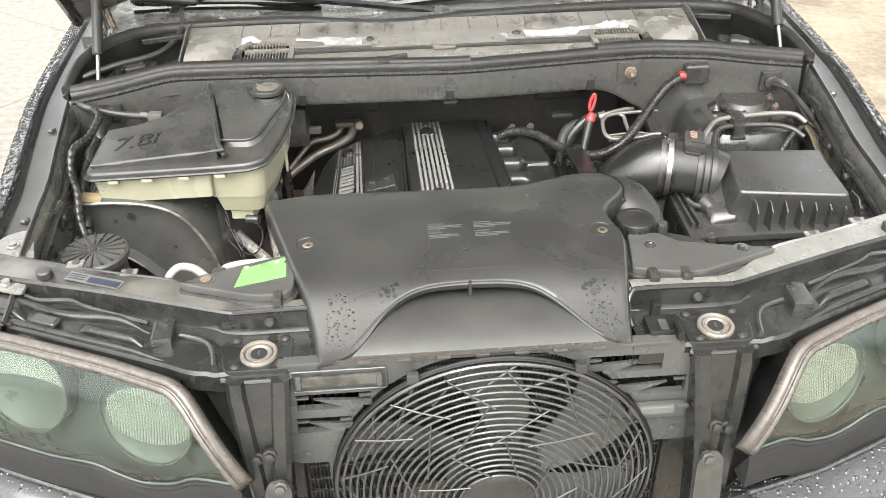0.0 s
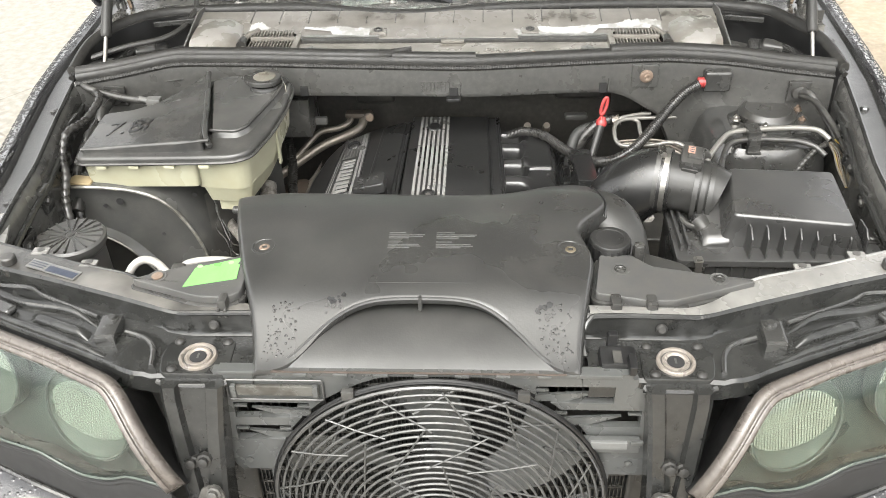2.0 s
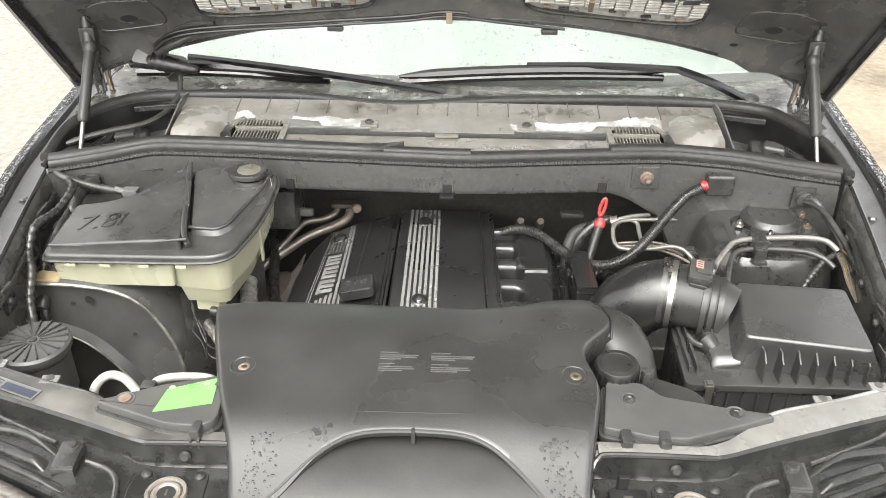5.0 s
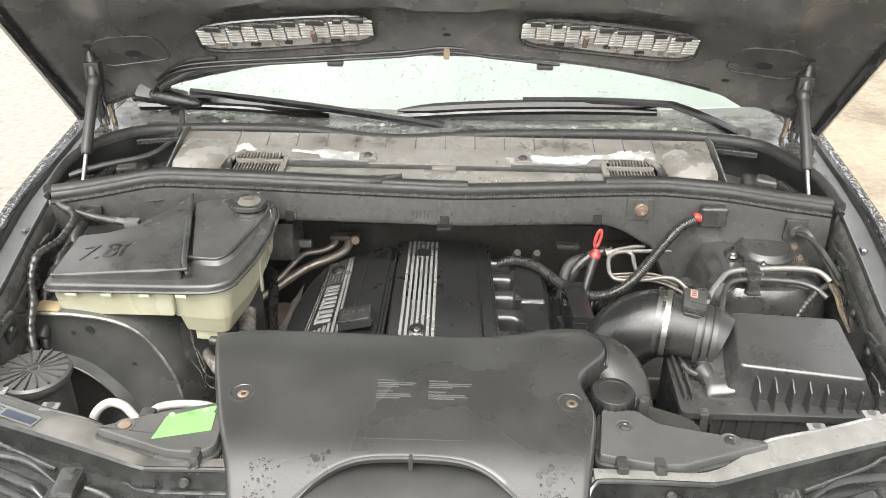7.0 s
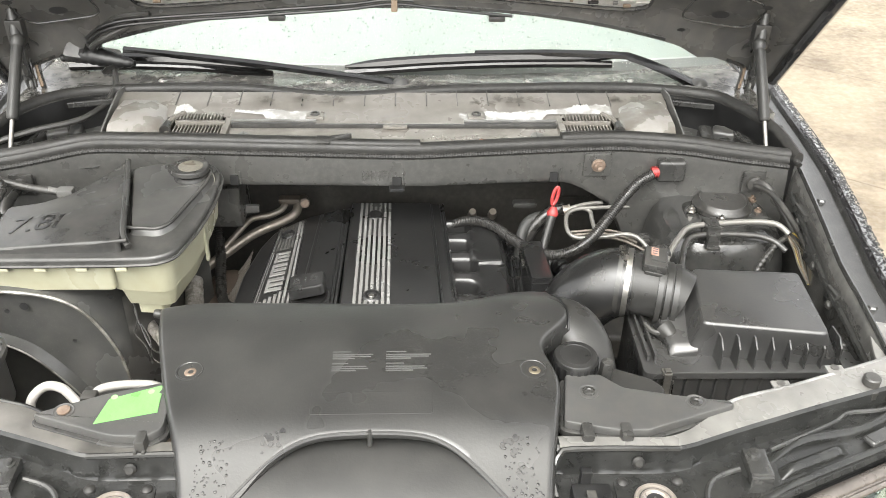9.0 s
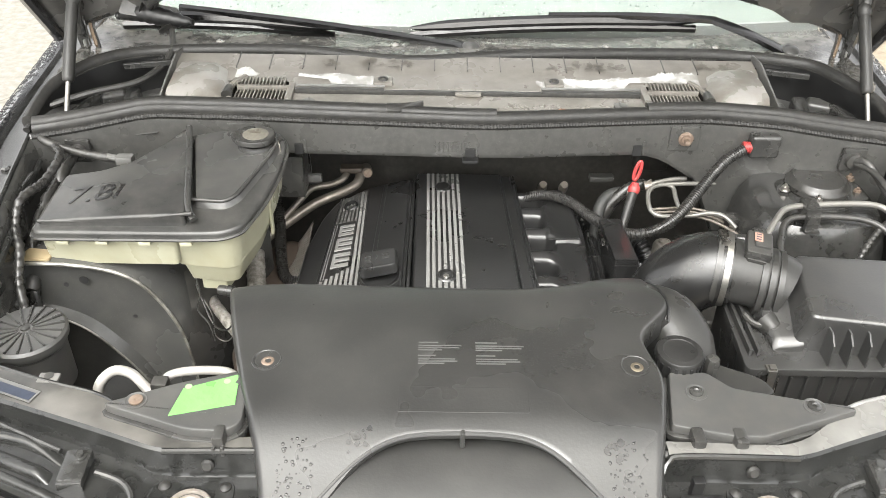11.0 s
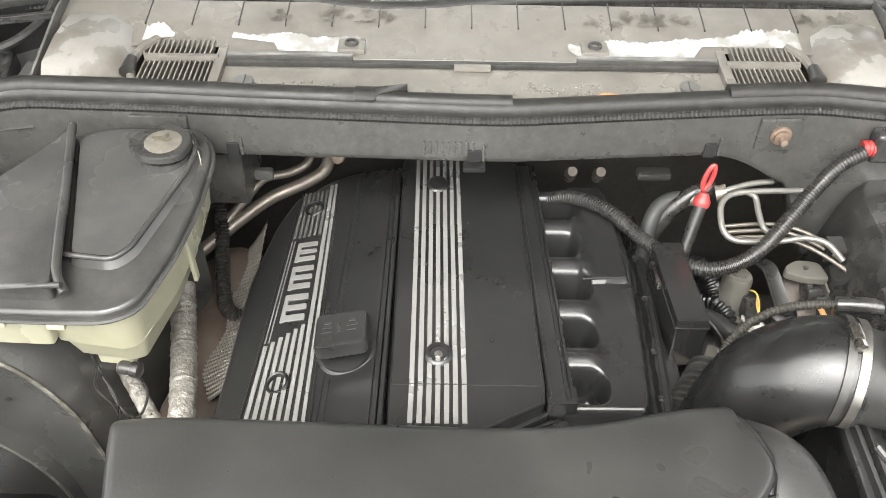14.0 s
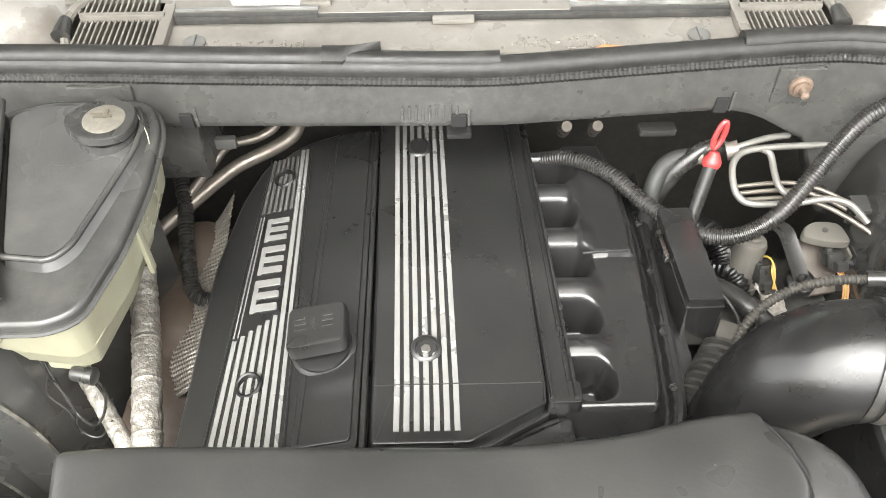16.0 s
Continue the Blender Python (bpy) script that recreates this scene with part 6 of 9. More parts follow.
def duct_z(x, y):
    z = ease([(0.885, 1.040), (0.93, 1.056), (0.97, 1.074), (1.0, 1.088), (1.05, 1.0945), (1.10, 1.0965), (1.15, 1.0985), (1.20, 1.096), (1.25, 1.089), (1.28, 1.081), (1.30, 1.075)], y)
    z += 0.014 * math.exp(-((x - 0.20) / 0.07) ** 2 - ((y - 1.26) / 0.06) ** 2)
    z -= 0.006 * math.exp(-((x - 0.08) / 0.10) ** 2 - ((y - 1.21) / 0.05) ** 2)
    z -= 0.010 * max(0, (-x - 0.24) / 0.1) ** 2
    return z


def sheet_on(outline):
    return Geo().loft([[(p[0], p[1], duct_z(p[0], p[1]) + h) for p in shrink(outline, d)] for h, d in ((-0.002, 0), (0.0001, 0), (0.0003, 0.0008))])


def build_duct():
    duct = thing("intake_duct_cover", (-0.03, 1.1, 1.03), "satin black moulded duct cover over the radiator, water-marked", "duct cover")
    rows = []
    n, m = 96, 44
    edge = [(0.012, 0.0), (0.004, -0.0006), (0.0, -0.004), (-0.002, -0.010), (-0.001, -0.030)]
    for i in range(n + 1):
        u = i / n
        xg = -0.255 + 0.455 * u
        f = ease(DUCT_FRONT, xg)
        xr = -0.35 + 0.59 * u
        b = duct_rear(xr)
        col = []
        for j in range(m + 1):
            y = f + (b - f) * j / m
            x0, x1 = ease(DUCT_L, y), ease(DUCT_R, y)
            x = x0 + (x1 - x0) * u
            col.append(Vector((x, y, duct_z(x, y))))
        # lip at the front and rolled rear edge
        a, z = col[0], col[-1]
        col = [a + Vector((0, 0.004, -0.014)), a + Vector((0, 0.0005, -0.010)), a + Vector((0, -0.001, -0.004))] + col
        col += [z + Vector((0, 0.006, -0.003)), z + Vector((0, 0.011, -0.009)), z + Vector((0, 0.013, -0.018)), z + Vector((0, 0.014, -0.045))]
        rows.append(col)
    first, last = rows[0], rows[-1]
    left = [[p + Vector((-dx, 0, dz)) for p in first] for dx, dz in ((0.008, -0.040), (0.008, -0.012), (0.006, -0.005), (0.003, -0.0015))]
    right = [[p + Vector((dx, 0, dz)) for p in last] for dx, dz in ((0.003, -0.0015), (0.006, -0.005), (0.008, -0.012), (0.009, -0.040))]
    shell = part("shell", Geo().grid(left + rows + right), DUCT_PLASTIC, duct, "moulded shell with an arched mouth", 60)
    # curved scoop floor seen through the arched mouth
    scoop = []
    for i in range(41):
        x = -0.215 + 0.39 * i / 40
        scoop.append([(x, 1.06, 1.050), (x, 1.02, 1.0555), (x, 0.99, 1.0585), (x, 0.965, 1.059), (x, 0.94, 1.0565), (x, 0.918, 1.0505), (x, 0.903, 1.0435), (x, 0.896, 1.0365), (x, 0.898, 1.030)])
    part("scoop_floor", Geo().grid(scoop), SCOOP_PLASTIC, duct, "curved scoop floor", 60)
    part("mouth_rib", Geo().box((-0.022, 1.004, 1.074), (0.006, 0.02, 0.024), 0.002), DUCT_PLASTIC, duct)
    for x in (-0.165, 0.125):
        part("mouth_clip", Geo().box((x, ease(DUCT_FRONT, x) + 0.008, duct_z(x, ease(DUCT_FRONT, x)) - 0.018), (0.008, 0.01, 0.016), 0.002), DUCT_PLASTIC, duct)
    lip = [(x, ease(DUCT_FRONT, x) + 0.001, duct_z(x, ease(DUCT_FRONT, x)) - 0.002) for x in [-0.20 + 0.36 * i / 60 for i in range(61)]]
    part("mouth_lip", Geo().tube(lip, 0.0032, 8), DUCT_PLASTIC, duct)
    # screws in moulded cups
    for x, y, m in ((-0.267, 1.105, RUSTY), (0.196, 1.102, BRASS)):
        z = duct_z(x, y)
        cup = part("screw_cup", Geo().turned([(0.0190, -0.002), (0.0190, 0.0008), (0.0172, 0.0012), (0.0160, 0.0002), (0.0135, -0.003), (0.0005, -0.003)], (x, y, z), (0, 0, 1), 28), DUCT_PLASTIC, duct)
        part("cover_screw", Geo().turned([(0.0095, 0), (0.0095, 0.002), (0.0075, 0.0035), (0.004, 0.0035), (0.003, 0.0015), (0.0005, 0.0015)], (x + 0.002, y - 0.002, z - 0.003), (0, 0, 1), 14), m, cup, "screw head")
    part("side_clip", Geo().turned([(0.012, -0.004), (0.012, 0.004), (0.008, 0.006), (0.0005, 0.005)], (-0.300, 1.082, 1.080), (-0.4, 0, 1), 16), RUBBER, duct)
    # printed notes: two blocks, drawn as plain bars
    for x0, w in ((-0.077, 0.055), (-0.004, 0.062)):
        for k, (dy, f) in enumerate(((0.0, 0.45), (-0.006, 1.0), (-0.010, 0.95), (-0.014, 0.55), (-0.024, 0.4), (-0.030, 0.85), (-0.034, 0.9), (-0.038, 0.6))):
            y = 1.139 + dy
            x1 = x0 + w * f
            part("print_line", Geo().box(((x0 + x1) / 2, y, duct_z(x0, y) + 0.0007), (x1 - x0, 0.0018, 0.0008), 0.0002), WHITE_PRINT, duct)
    ghost = fillet([(-0.100, 1.024), (0.058, 1.024), (0.058, 1.062), (-0.100, 1.062)], 0.003)
    part("label_recess", sheet_on(ghost), DUCT_PLASTIC, duct, "faint outline of a lost label")
    # dark splashes with ragged outlines
    random.seed(3)
    for cx, cy, w, k in ((-0.146, 0.988, 0.011, 15), (-0.132, 0.998, 0.006, 5), (0.155, 0.985, 0.010, 13), (0.160, 0.970, 0.006, 5)):
        for _ in range(k):
            px, py, r = random.gauss(cx, w * 0.6), random.gauss(cy, w * 0.55), random.choice((0.0012, 0.002, 0.0032))
            if py < ease(DUCT_FRONT, px) + 0.006:
                continue
            ring = []
            for n in range(10):
                q = r * random.uniform(0.75, 1.15)
                x, y = px + q * math.cos(0.2 * math.pi * n), py + q * math.sin(0.2 * math.pi * n)
                ring.append((x, y, duct_z(x, y) + 0.0008))
            part("splash_mark", Geo().add(ring, [tuple(range(10))]), DARK_WET, duct, "", 80)
    # rain beads towards the feet
    beads = Geo()
    for _ in range(190):
        if random.random() < 0.97:
            x = random.choice((random.uniform(-0.235, -0.19), random.uniform(0.145, 0.19)))
            y = random.uniform(0.895, 0.99)
        else:
            x, y = random.uniform(-0.29, 0.20), random.uniform(1.0, 1.28)
        if y < ease(DUCT_FRONT, x) + 0.004:
            continue
        r = random.choice((0.0009, 0.0013, 0.0018, 0.0025)) if y < 1.0 else 0.0009
        beads.turned([(r, -0.0003), (r * 0.75, r * 0.22), (r * 0.1, r * 0.32)], (x, y, duct_z(x, y)), (0, -0.3, 1), 6)
    tagged(part("water_beads", beads, material("water_bead", (0.015, 0.015, 0.015), 0.12, bump=0.0, coat=1.0)), "rain beads scattered on the black duct cover", "water beads", kind="stuff")
    # snorkel leaving the cover, turning down behind the coolant cap
    spine = curve_points([(0.225, 1.252, 1.094), (0.252, 1.250, 1.094), (0.275, 1.239, 1.090), (0.291, 1.214, 1.078), (0.301, 1.184, 1.056), (0.309, 1.160, 1.020), (0.314, 1.142, 0.97)], 8)
    rings = []
    for i, p in enumerate(spine):
        t = spine[min(i + 1, len(spine) - 1)] - spine[max(0, i - 1)]
        flat = Vector((t.x, t.y, 0)).normalized()
        side = Vector((flat.y, -flat.x, 0))
        t.normalize()
        up = side.cross(t) if side.cross(t).z > 0 else -side.cross(t)
        q = i / (len(spine) - 1)
        w, h = 0.0435 - 0.005 * q, 0.034
        ring = []
        for j in range(32):
            a = 2 * math.pi * j / 32
            c, e = math.cos(a), math.sin(a)
            k = (abs(c) ** 2.7 + abs(e) ** 2.7) ** (-1 / 2.7)
            ring.append(p - up * h + side * (w * c * k) + up * (h * e * k))
        rings.append(ring)
    part("snorkel", Geo().loft(rings), SNORKEL, duct, "curved black snorkel", 60)
    part("snorkel_seam", Geo().tube([(0.263, 1.207, 1.080), (0.265, 1.222, 1.0925), (0.264, 1.240, 1.0945), (0.258, 1.262, 1.0935), (0.250, 1.282, 1.088), (0.242, 1.298, 1.078)], 0.0022, 6), BLACK_RUBBER, duct)
    arc = curve_points([(0.222, 1.118, 0), (0.2085, 1.140, 0), (0.209, 1.165, 0), (0.223, 1.186, 0), (0.246, 1.201, 0), (0.264, 1.208, 0)], 6)
    part("notch_wall", Geo().grid([[(p.x, p.y, z) for z in (1.084, 1.06, 1.03, 0.99)] for p in arc]), DUCT_PLASTIC, duct, "", 60)


DARK_WET = material("dark_wet_mark", (0.016, 0.016, 0.016), 0.16, bump=0.0)
build_duct()


# ---- trays beside the duct ----
def build_trays():
    tray = thing("side_tray", (0.33, 1.05, 1.05), "matt grey-black plastic tray panel with two clips", "tray panel", "tray panels")
    out = fillet([(0.228, 1.020), (0.300, 1.003), (0.336, 1.003), (0.39, 1.022), (0.462, 1.048), (0.458, 1.056), (0.40, 1.066), (0.318, 1.085), (0.292, 1.112), (0.243, 1.112)], 0.006)
    part("panel", Geo().prism(out, 1.064, 1.0785, 0.004), GREY_TRAY, tray)
    part("panel_edge", Geo().prism(shrink(out, -0.006), 1.056, 1.066, 0.003), BLACK_PLASTIC, tray)
    for x, y in ((0.270, 1.075), (0.410, 1.053)):
        part("screw_cup", Geo().turned([(0.0140, -0.001), (0.0140, 0.0006), (0.0128, 0.0008), (0.0105, -0.0005), (0.0005, -0.0005)], (x, y, 1.0785), (0, 0, 1), 22), GREY_TRAY, tray)
        part("tray_screw", Geo().turned([(0.0085, 0), (0.0085, 0.002), (0.004, 0.003), (0.003, 0.0015), (0.0005, 0.0015)], (x, y, 1.0785), (0, 0, 1), 12), BLACK_METAL, tray)
    for x in (0.256, 0.306):
        part("tray_clip", Geo().box((x, 1.004, 1.071), (0.016, 0.026, 0.020), 0.005).box((x - 0.006, 0.990, 1.062), (0.004, 0.006, 0.014), 0.001).box((x + 0.006, 0.990, 1.062), (0.004, 0.006, 0.014), 0.001), BLACK_PLASTIC, tray, "moulded clip")
    other = thing("side_tray", (-0.36, 1.04, 1.06), "matt grey-black plastic tray panel carrying a green sticker", "tray panel", "tray panels")
    out = fillet([(-0.458, 1.038), (-0.345, 0.998), (-0.30, 0.996), (-0.282, 1.010), (-0.285, 1.092), (-0.300, 1.098), (-0.372, 1.076)], 0.014)
    part("panel", Geo().prism(out, 1.070, 1.0845, 0.004), GREY_TRAY, other)
    part("panel_edge", Geo().prism(shrink(out, -0.006), 1.062, 1.072, 0.003), BLACK_PLASTIC, other)
    part("tray_clip", Geo().box((-0.305, 0.994, 1.077), (0.014, 0.024, 0.020), 0.005).box((-0.310, 0.981, 1.068), (0.004, 0.006, 0.014), 0.001).box((-0.300, 0.981, 1.068), (0.004, 0.006, 0.014), 0.001), BLACK_PLASTIC, other, "moulded clip")
    part("screw_cup", Geo().turned([(0.0140, -0.001), (0.0140, 0.0006), (0.0128, 0.0008), (0.0105, -0.0005), (0.0005, -0.0005)], (-0.415, 1.043, 1.0845), (0, 0, 1), 22), GREY_TRAY, other)
    part("tray_screw", Geo().turned([(0.0085, 0), (0.0085, 0.002), (0.004, 0.003), (0.0005, 0.0015)], (-0.415, 1.043, 1.0845), (0, 0, 1), 12), RUSTY, other)
    label = [(-0.370, 1.018), (-0.295, 1.038), (-0.299, 1.089), (-0.363, 1.063)]
    st = solo("green_sticker", Geo().prism(label, 1.0846, 1.0858, 0.0004), GREEN, "bright green paper sticker on the black tray", "sticker")
    for x, y in ((-0.357, 1.066), (-0.312, 1.076)):
        part("round_mark", Geo().turned([(0.0042, 0), (0.0042, 0.0004), (0.0005, 0.0004)], (x, y, 1.0858), (0, 0, 1), 18), material("pale_green", (0.25, 0.62, 0.2), 0.4), st)


build_trays()


# ---- washer reservoir ----
from mathutils.bvhtree import BVHTree


def lid_plane(x, y):
    return 1.073 + 0.06 * (x + 0.455) + 0.08 * (y - 1.42)


def panel_rise(x, y):
    return 0.010 + 0.014 * max(0, 1 + (x + 0.455 + 0.2 * (y - 1.43)) / 0.12)


def sheet(outline, lo, hi, bev=0.003, base=lid_plane, taper=0.0):
    """A plate following a sloping plane, from lo to hi above it, upper edge rounded; hi may be a function of x and y."""
    up = hi if callable(hi) else (lambda x, y: hi)
    rings = [[(p[0], p[1], base(p[0], p[1]) + lo) for p in shrink(outline, taper)]]
    for inset, drop in ((0, bev), (bev * 0.3, bev * 0.3), (bev, 0)):
        rings.append([(p[0], p[1], base(p[0], p[1]) + up(p[0], p[1]) - drop) for p in shrink(outline, inset)])
    return Geo().loft(rings)


def build_reservoir():
    tank = thing("washer_reservoir", (-0.5, 1.55, 0.95), "cream plastic washer-fluid reservoir with a black lid", "reservoir")
    lid = [(-0.708, 1.432), (-0.455, 1.414), (-0.395, 1.412), (-0.365, 1.425), (-0.340, 1.50), (-0.327, 1.58), (-0.326, 1.66), (-0.345, 1.703), (-0.46, 1.712), (-0.512, 1.700), (-0.540, 1.655), (-0.585, 1.612), (-0.640, 1.590), (-0.703, 1.583)]
    outline = fillet(lid, 0.018, 3)
    cover = part("lid", sheet(outline, -0.014, 0.0, 0.006), LID_PLASTIC, tank, "dusty black lid", 50)
    part("lid_bead", Geo().tube([(p[0], p[1], lid_plane(p[0], p[1]) - 0.0125) for p in shrink(outline, -0.002)], 0.003, 6, closed=True), LID_PLASTIC, cover)
    left = fillet([(-0.697, 1.447), (-0.452, 1.431), (-0.503, 1.690), (-0.536, 1.650), (-0.582, 1.605), (-0.638, 1.582), (-0.692, 1.574)], 0.010, 3)
    top = part("raised_panel", sheet(left, -0.002, panel_rise, 0.005), LID_PLASTIC, cover, "raised panel", 50)
    deck_line = [(-0.448, 1.484), (-0.400, 1.476), (-0.383, 1.492), (-0.364, 1.550), (-0.344, 1.615), (-0.341, 1.652), (-0.354, 1.682)]
    deck = fillet(deck_line + [(-0.46, 1.690), (-0.494, 1.676)], 0.010, 3)
    rise = lambda x, y: 0.013
    part("deck", sheet(deck, 0.0, rise, 0.003, taper=-0.006), DECK_PLASTIC, cover, "flat deck beside the ridge", 40)
    edge = [Vector((x, y, lid_plane(x, y) + rise(x, y) - 0.001)) for x, y in fillet([(-0.462, 1.487)] + deck_line, 0.010, 4)[3:-3]]
    part("deck_edge", Geo().tube(edge, 0.0034, 8), LID_PLASTIC, cover, "rolled edge of the deck", 60)
    ridge = [(-0.440, 1.433), (-0.452, 1.452), (-0.461, 1.49), (-0.482, 1.59), (-0.505, 1.690)]
    part("ridge", Geo().tube(curve_points([(x, y, lid_plane(x, y) + (0.010, 0.018, 0.0215, 0.0215, 0.0215)[k]) for k, (x, y) in enumerate(ridge)], 5), 0.0058, 10), LID_PLASTIC, cover, "", 60)
    front = curve_points([(-0.696, 1.450, 0), (-0.58, 1.4425, 0), (-0.47, 1.4355, 0), (-0.440, 1.433, 0)], 6)
    part("panel_edge", Geo().tube([(x, y, lid_plane(x, y) + panel_rise(x, y) - 0.0035) for x, y in ((q[0], q[1]) for q in front)], 0.0036, 8), LID_PLASTIC, cover, "rolled edge of the raised panel", 60)
    # capacity marking, embossed
    font = bpy.data.curves.new("mark", "FONT")
    font.body, font.size, font.extrude, font.shear = "7.8l", 0.062, 0.0012, 0.12
    tmp = new("mark_source", font)
    me = bpy.data.meshes.new_from_object(tmp.evaluated_get(bpy.context.evaluated_depsgraph_get()))
    bpy.data.objects.remove(tmp)
    me.transform(Matrix.Translation((-0.664, 1.484, 0)) @ pose(0, 0, 0, 0, 0, 3))
    tree = BVHTree.FromPolygons([v.co for v in top.data.vertices], [tuple(p.vertices) for p in top.data.polygons])
    for v in me.vertices:
        hit = tree.ray_cast(Vector((v.co.x, v.co.y, 2.0)), Vector((0, 0, -1)))[0]
        v.co.z += (hit.z if hit else lid_plane(v.co.x, v.co.y)) + 0.0006
    me.materials.append(ENGINE_PLASTIC)
    mark = new("capacity_mark", me)
    mark.parent = cover
    # cream body: shallow tray and deep end
    low = fillet([(-0.700, 1.442), (-0.47, 1.424), (-0.47, 1.60), (-0.64, 1.585), (-0.697, 1.576)], 0.014, 3)
    part("shallow_tank", sheet(low, -0.074, -0.012, 0.003, taper=0.006), CREAM, tank, "", 50)
    deep = fillet([(-0.490, 1.440), (-0.395, 1.422), (-0.372, 1.434), (-0.347, 1.51), (-0.335, 1.59), (-0.334, 1.665), (-0.35, 1.695), (-0.49, 1.70)], 0.014, 3)
    part("deep_tank", sheet(deep, -0.086, -0.012, 0.003, taper=0.008), CREAM, tank, "yellowed cream tank", 50)
    step = fillet([(-0.478, 1.446), (-0.400, 1.432), (-0.376, 1.440), (-0.352, 1.53), (-0.345, 1.62), (-0.46, 1.65)], 0.012, 3)
    part("sump", sheet(step, -0.124, -0.080, 0.003, taper=0.012), CREAM, tank, "", 50)
    part("outlet_block", sheet(fillet([(-0.456, 1.462), (-0.410, 1.455), (-0.396, 1.50), (-0.445, 1.51)], 0.006, 3), -0.150, -0.12, 0.003), CREAM, tank)
    for x, y in ((-0.655, 1.429), (-0.59, 1.424), (-0.52, 1.419), (-0.452, 1.4135)):
        part("rim_tab", Geo().box((x, y, lid_plane(x, y) - 0.020), (0.020, 0.008, 0.007), 0.002), CREAM, tank)
    part("mount_tab", Geo().prism(fillet([(-0.742, 1.438), (-0.690, 1.434), (-0.690, 1.462), (-0.735, 1.468)], 0.006), 0.990, 1.002, 0.002), material("tan_tab", (0.33, 0.26, 0.15), 0.5), tank, "tan mounting tab")
    part("rib", Geo().box((-0.345, 1.555, 1.02), (0.006, 0.012, 0.085), 0.003), CREAM, tank)
    # filler cap
    c = Vector((-0.375, 1.640, 1.090))
    part("filler_neck", Geo().turned([(0.033, 0), (0.033, 0.016), (0.030, 0.020), (0.030, 0.024)], c, (0, 0, 1), 32), BLACK_PLASTIC, tank)
    wing = fillet([(-0.047, 0.004), (-0.028, -0.026), (0.0, -0.033), (0.026, -0.025), (0.034, 0.0), (0.027, 0.025), (0.012, 0.032), (-0.004, 0.046), (-0.014, 0.036), (-0.032, 0.024)], 0.012, 4)
    cap = part("filler_cap", Geo().prism(wing, 0.0, 0.012, 0.004, Matrix.Translation(c + Vector((0, 0, 0.026)))), BLACK_PLASTIC, tank, "black filler cap with a faded symbol")
    part("cap_disc", Geo().turned([(0.0225, 0), (0.0225, 0.0015), (0.0200, 0.003), (0.0005, 0.0045)], c + Vector((0, 0, 0.037)), (0, 0, 1), 32), material("faded_cap_grey", (0.085, 0.080, 0.068), 0.42, second=(0.15, 0.138, 0.112), dust=(0.24, 0.22, 0.18), dust_amount=0.4, scale=70), cap)
    part("cap_symbol", Geo().box(c + Vector((0, 0, 0.0426)), (0.020, 0.004, 0.001), 0.0003).box(c + Vector((0.003, 0.004, 0.0427)), (0.004, 0.014, 0.001), 0.0003).box(c + Vector((-0.007, 0.003, 0.0427)), (0.012, 0.003, 0.001), 0.0003), material("faded_print", (0.09, 0.08, 0.06), 0.5), cap)
    part("level_sensor", Geo().turned([(0.0005, 0), (0.0075, 0), (0.0085, 0.003), (0.0085, 0.016), (0.010, 0.017), (0.010, 0.026), (0.007, 0.028), (0.0005, 0.028)], (-0.425, 1.450, 0.932), (0.97, -0.2, 0), 14), BLACK_PLASTIC, tank, "black level sensor plug")


build_reservoir()


# ---- wheel arch, canister and plumbing beside the reservoir ----
ARCH = material("smooth_black_arch", (0.048, 0.0485, 0.047), 0.20, second=(0.075, 0.075, 0.072), dust=(0.16, 0.155, 0.135), dust_amount=0.20, scale=7, spec=0.9, specks=0.12, waver=0.12)
# pale tone paints the highlight along the arch edges; tan dirt breaks it
ARCH_EDGE = material("arch_edge_highlight", (0.20, 0.197, 0.182), 0.3, second=(0.06, 0.059, 0.055), mix=1.0, dust=(0.16, 0.145, 0.095), dust_amount=0.5, scale=40, sharp=0.1)


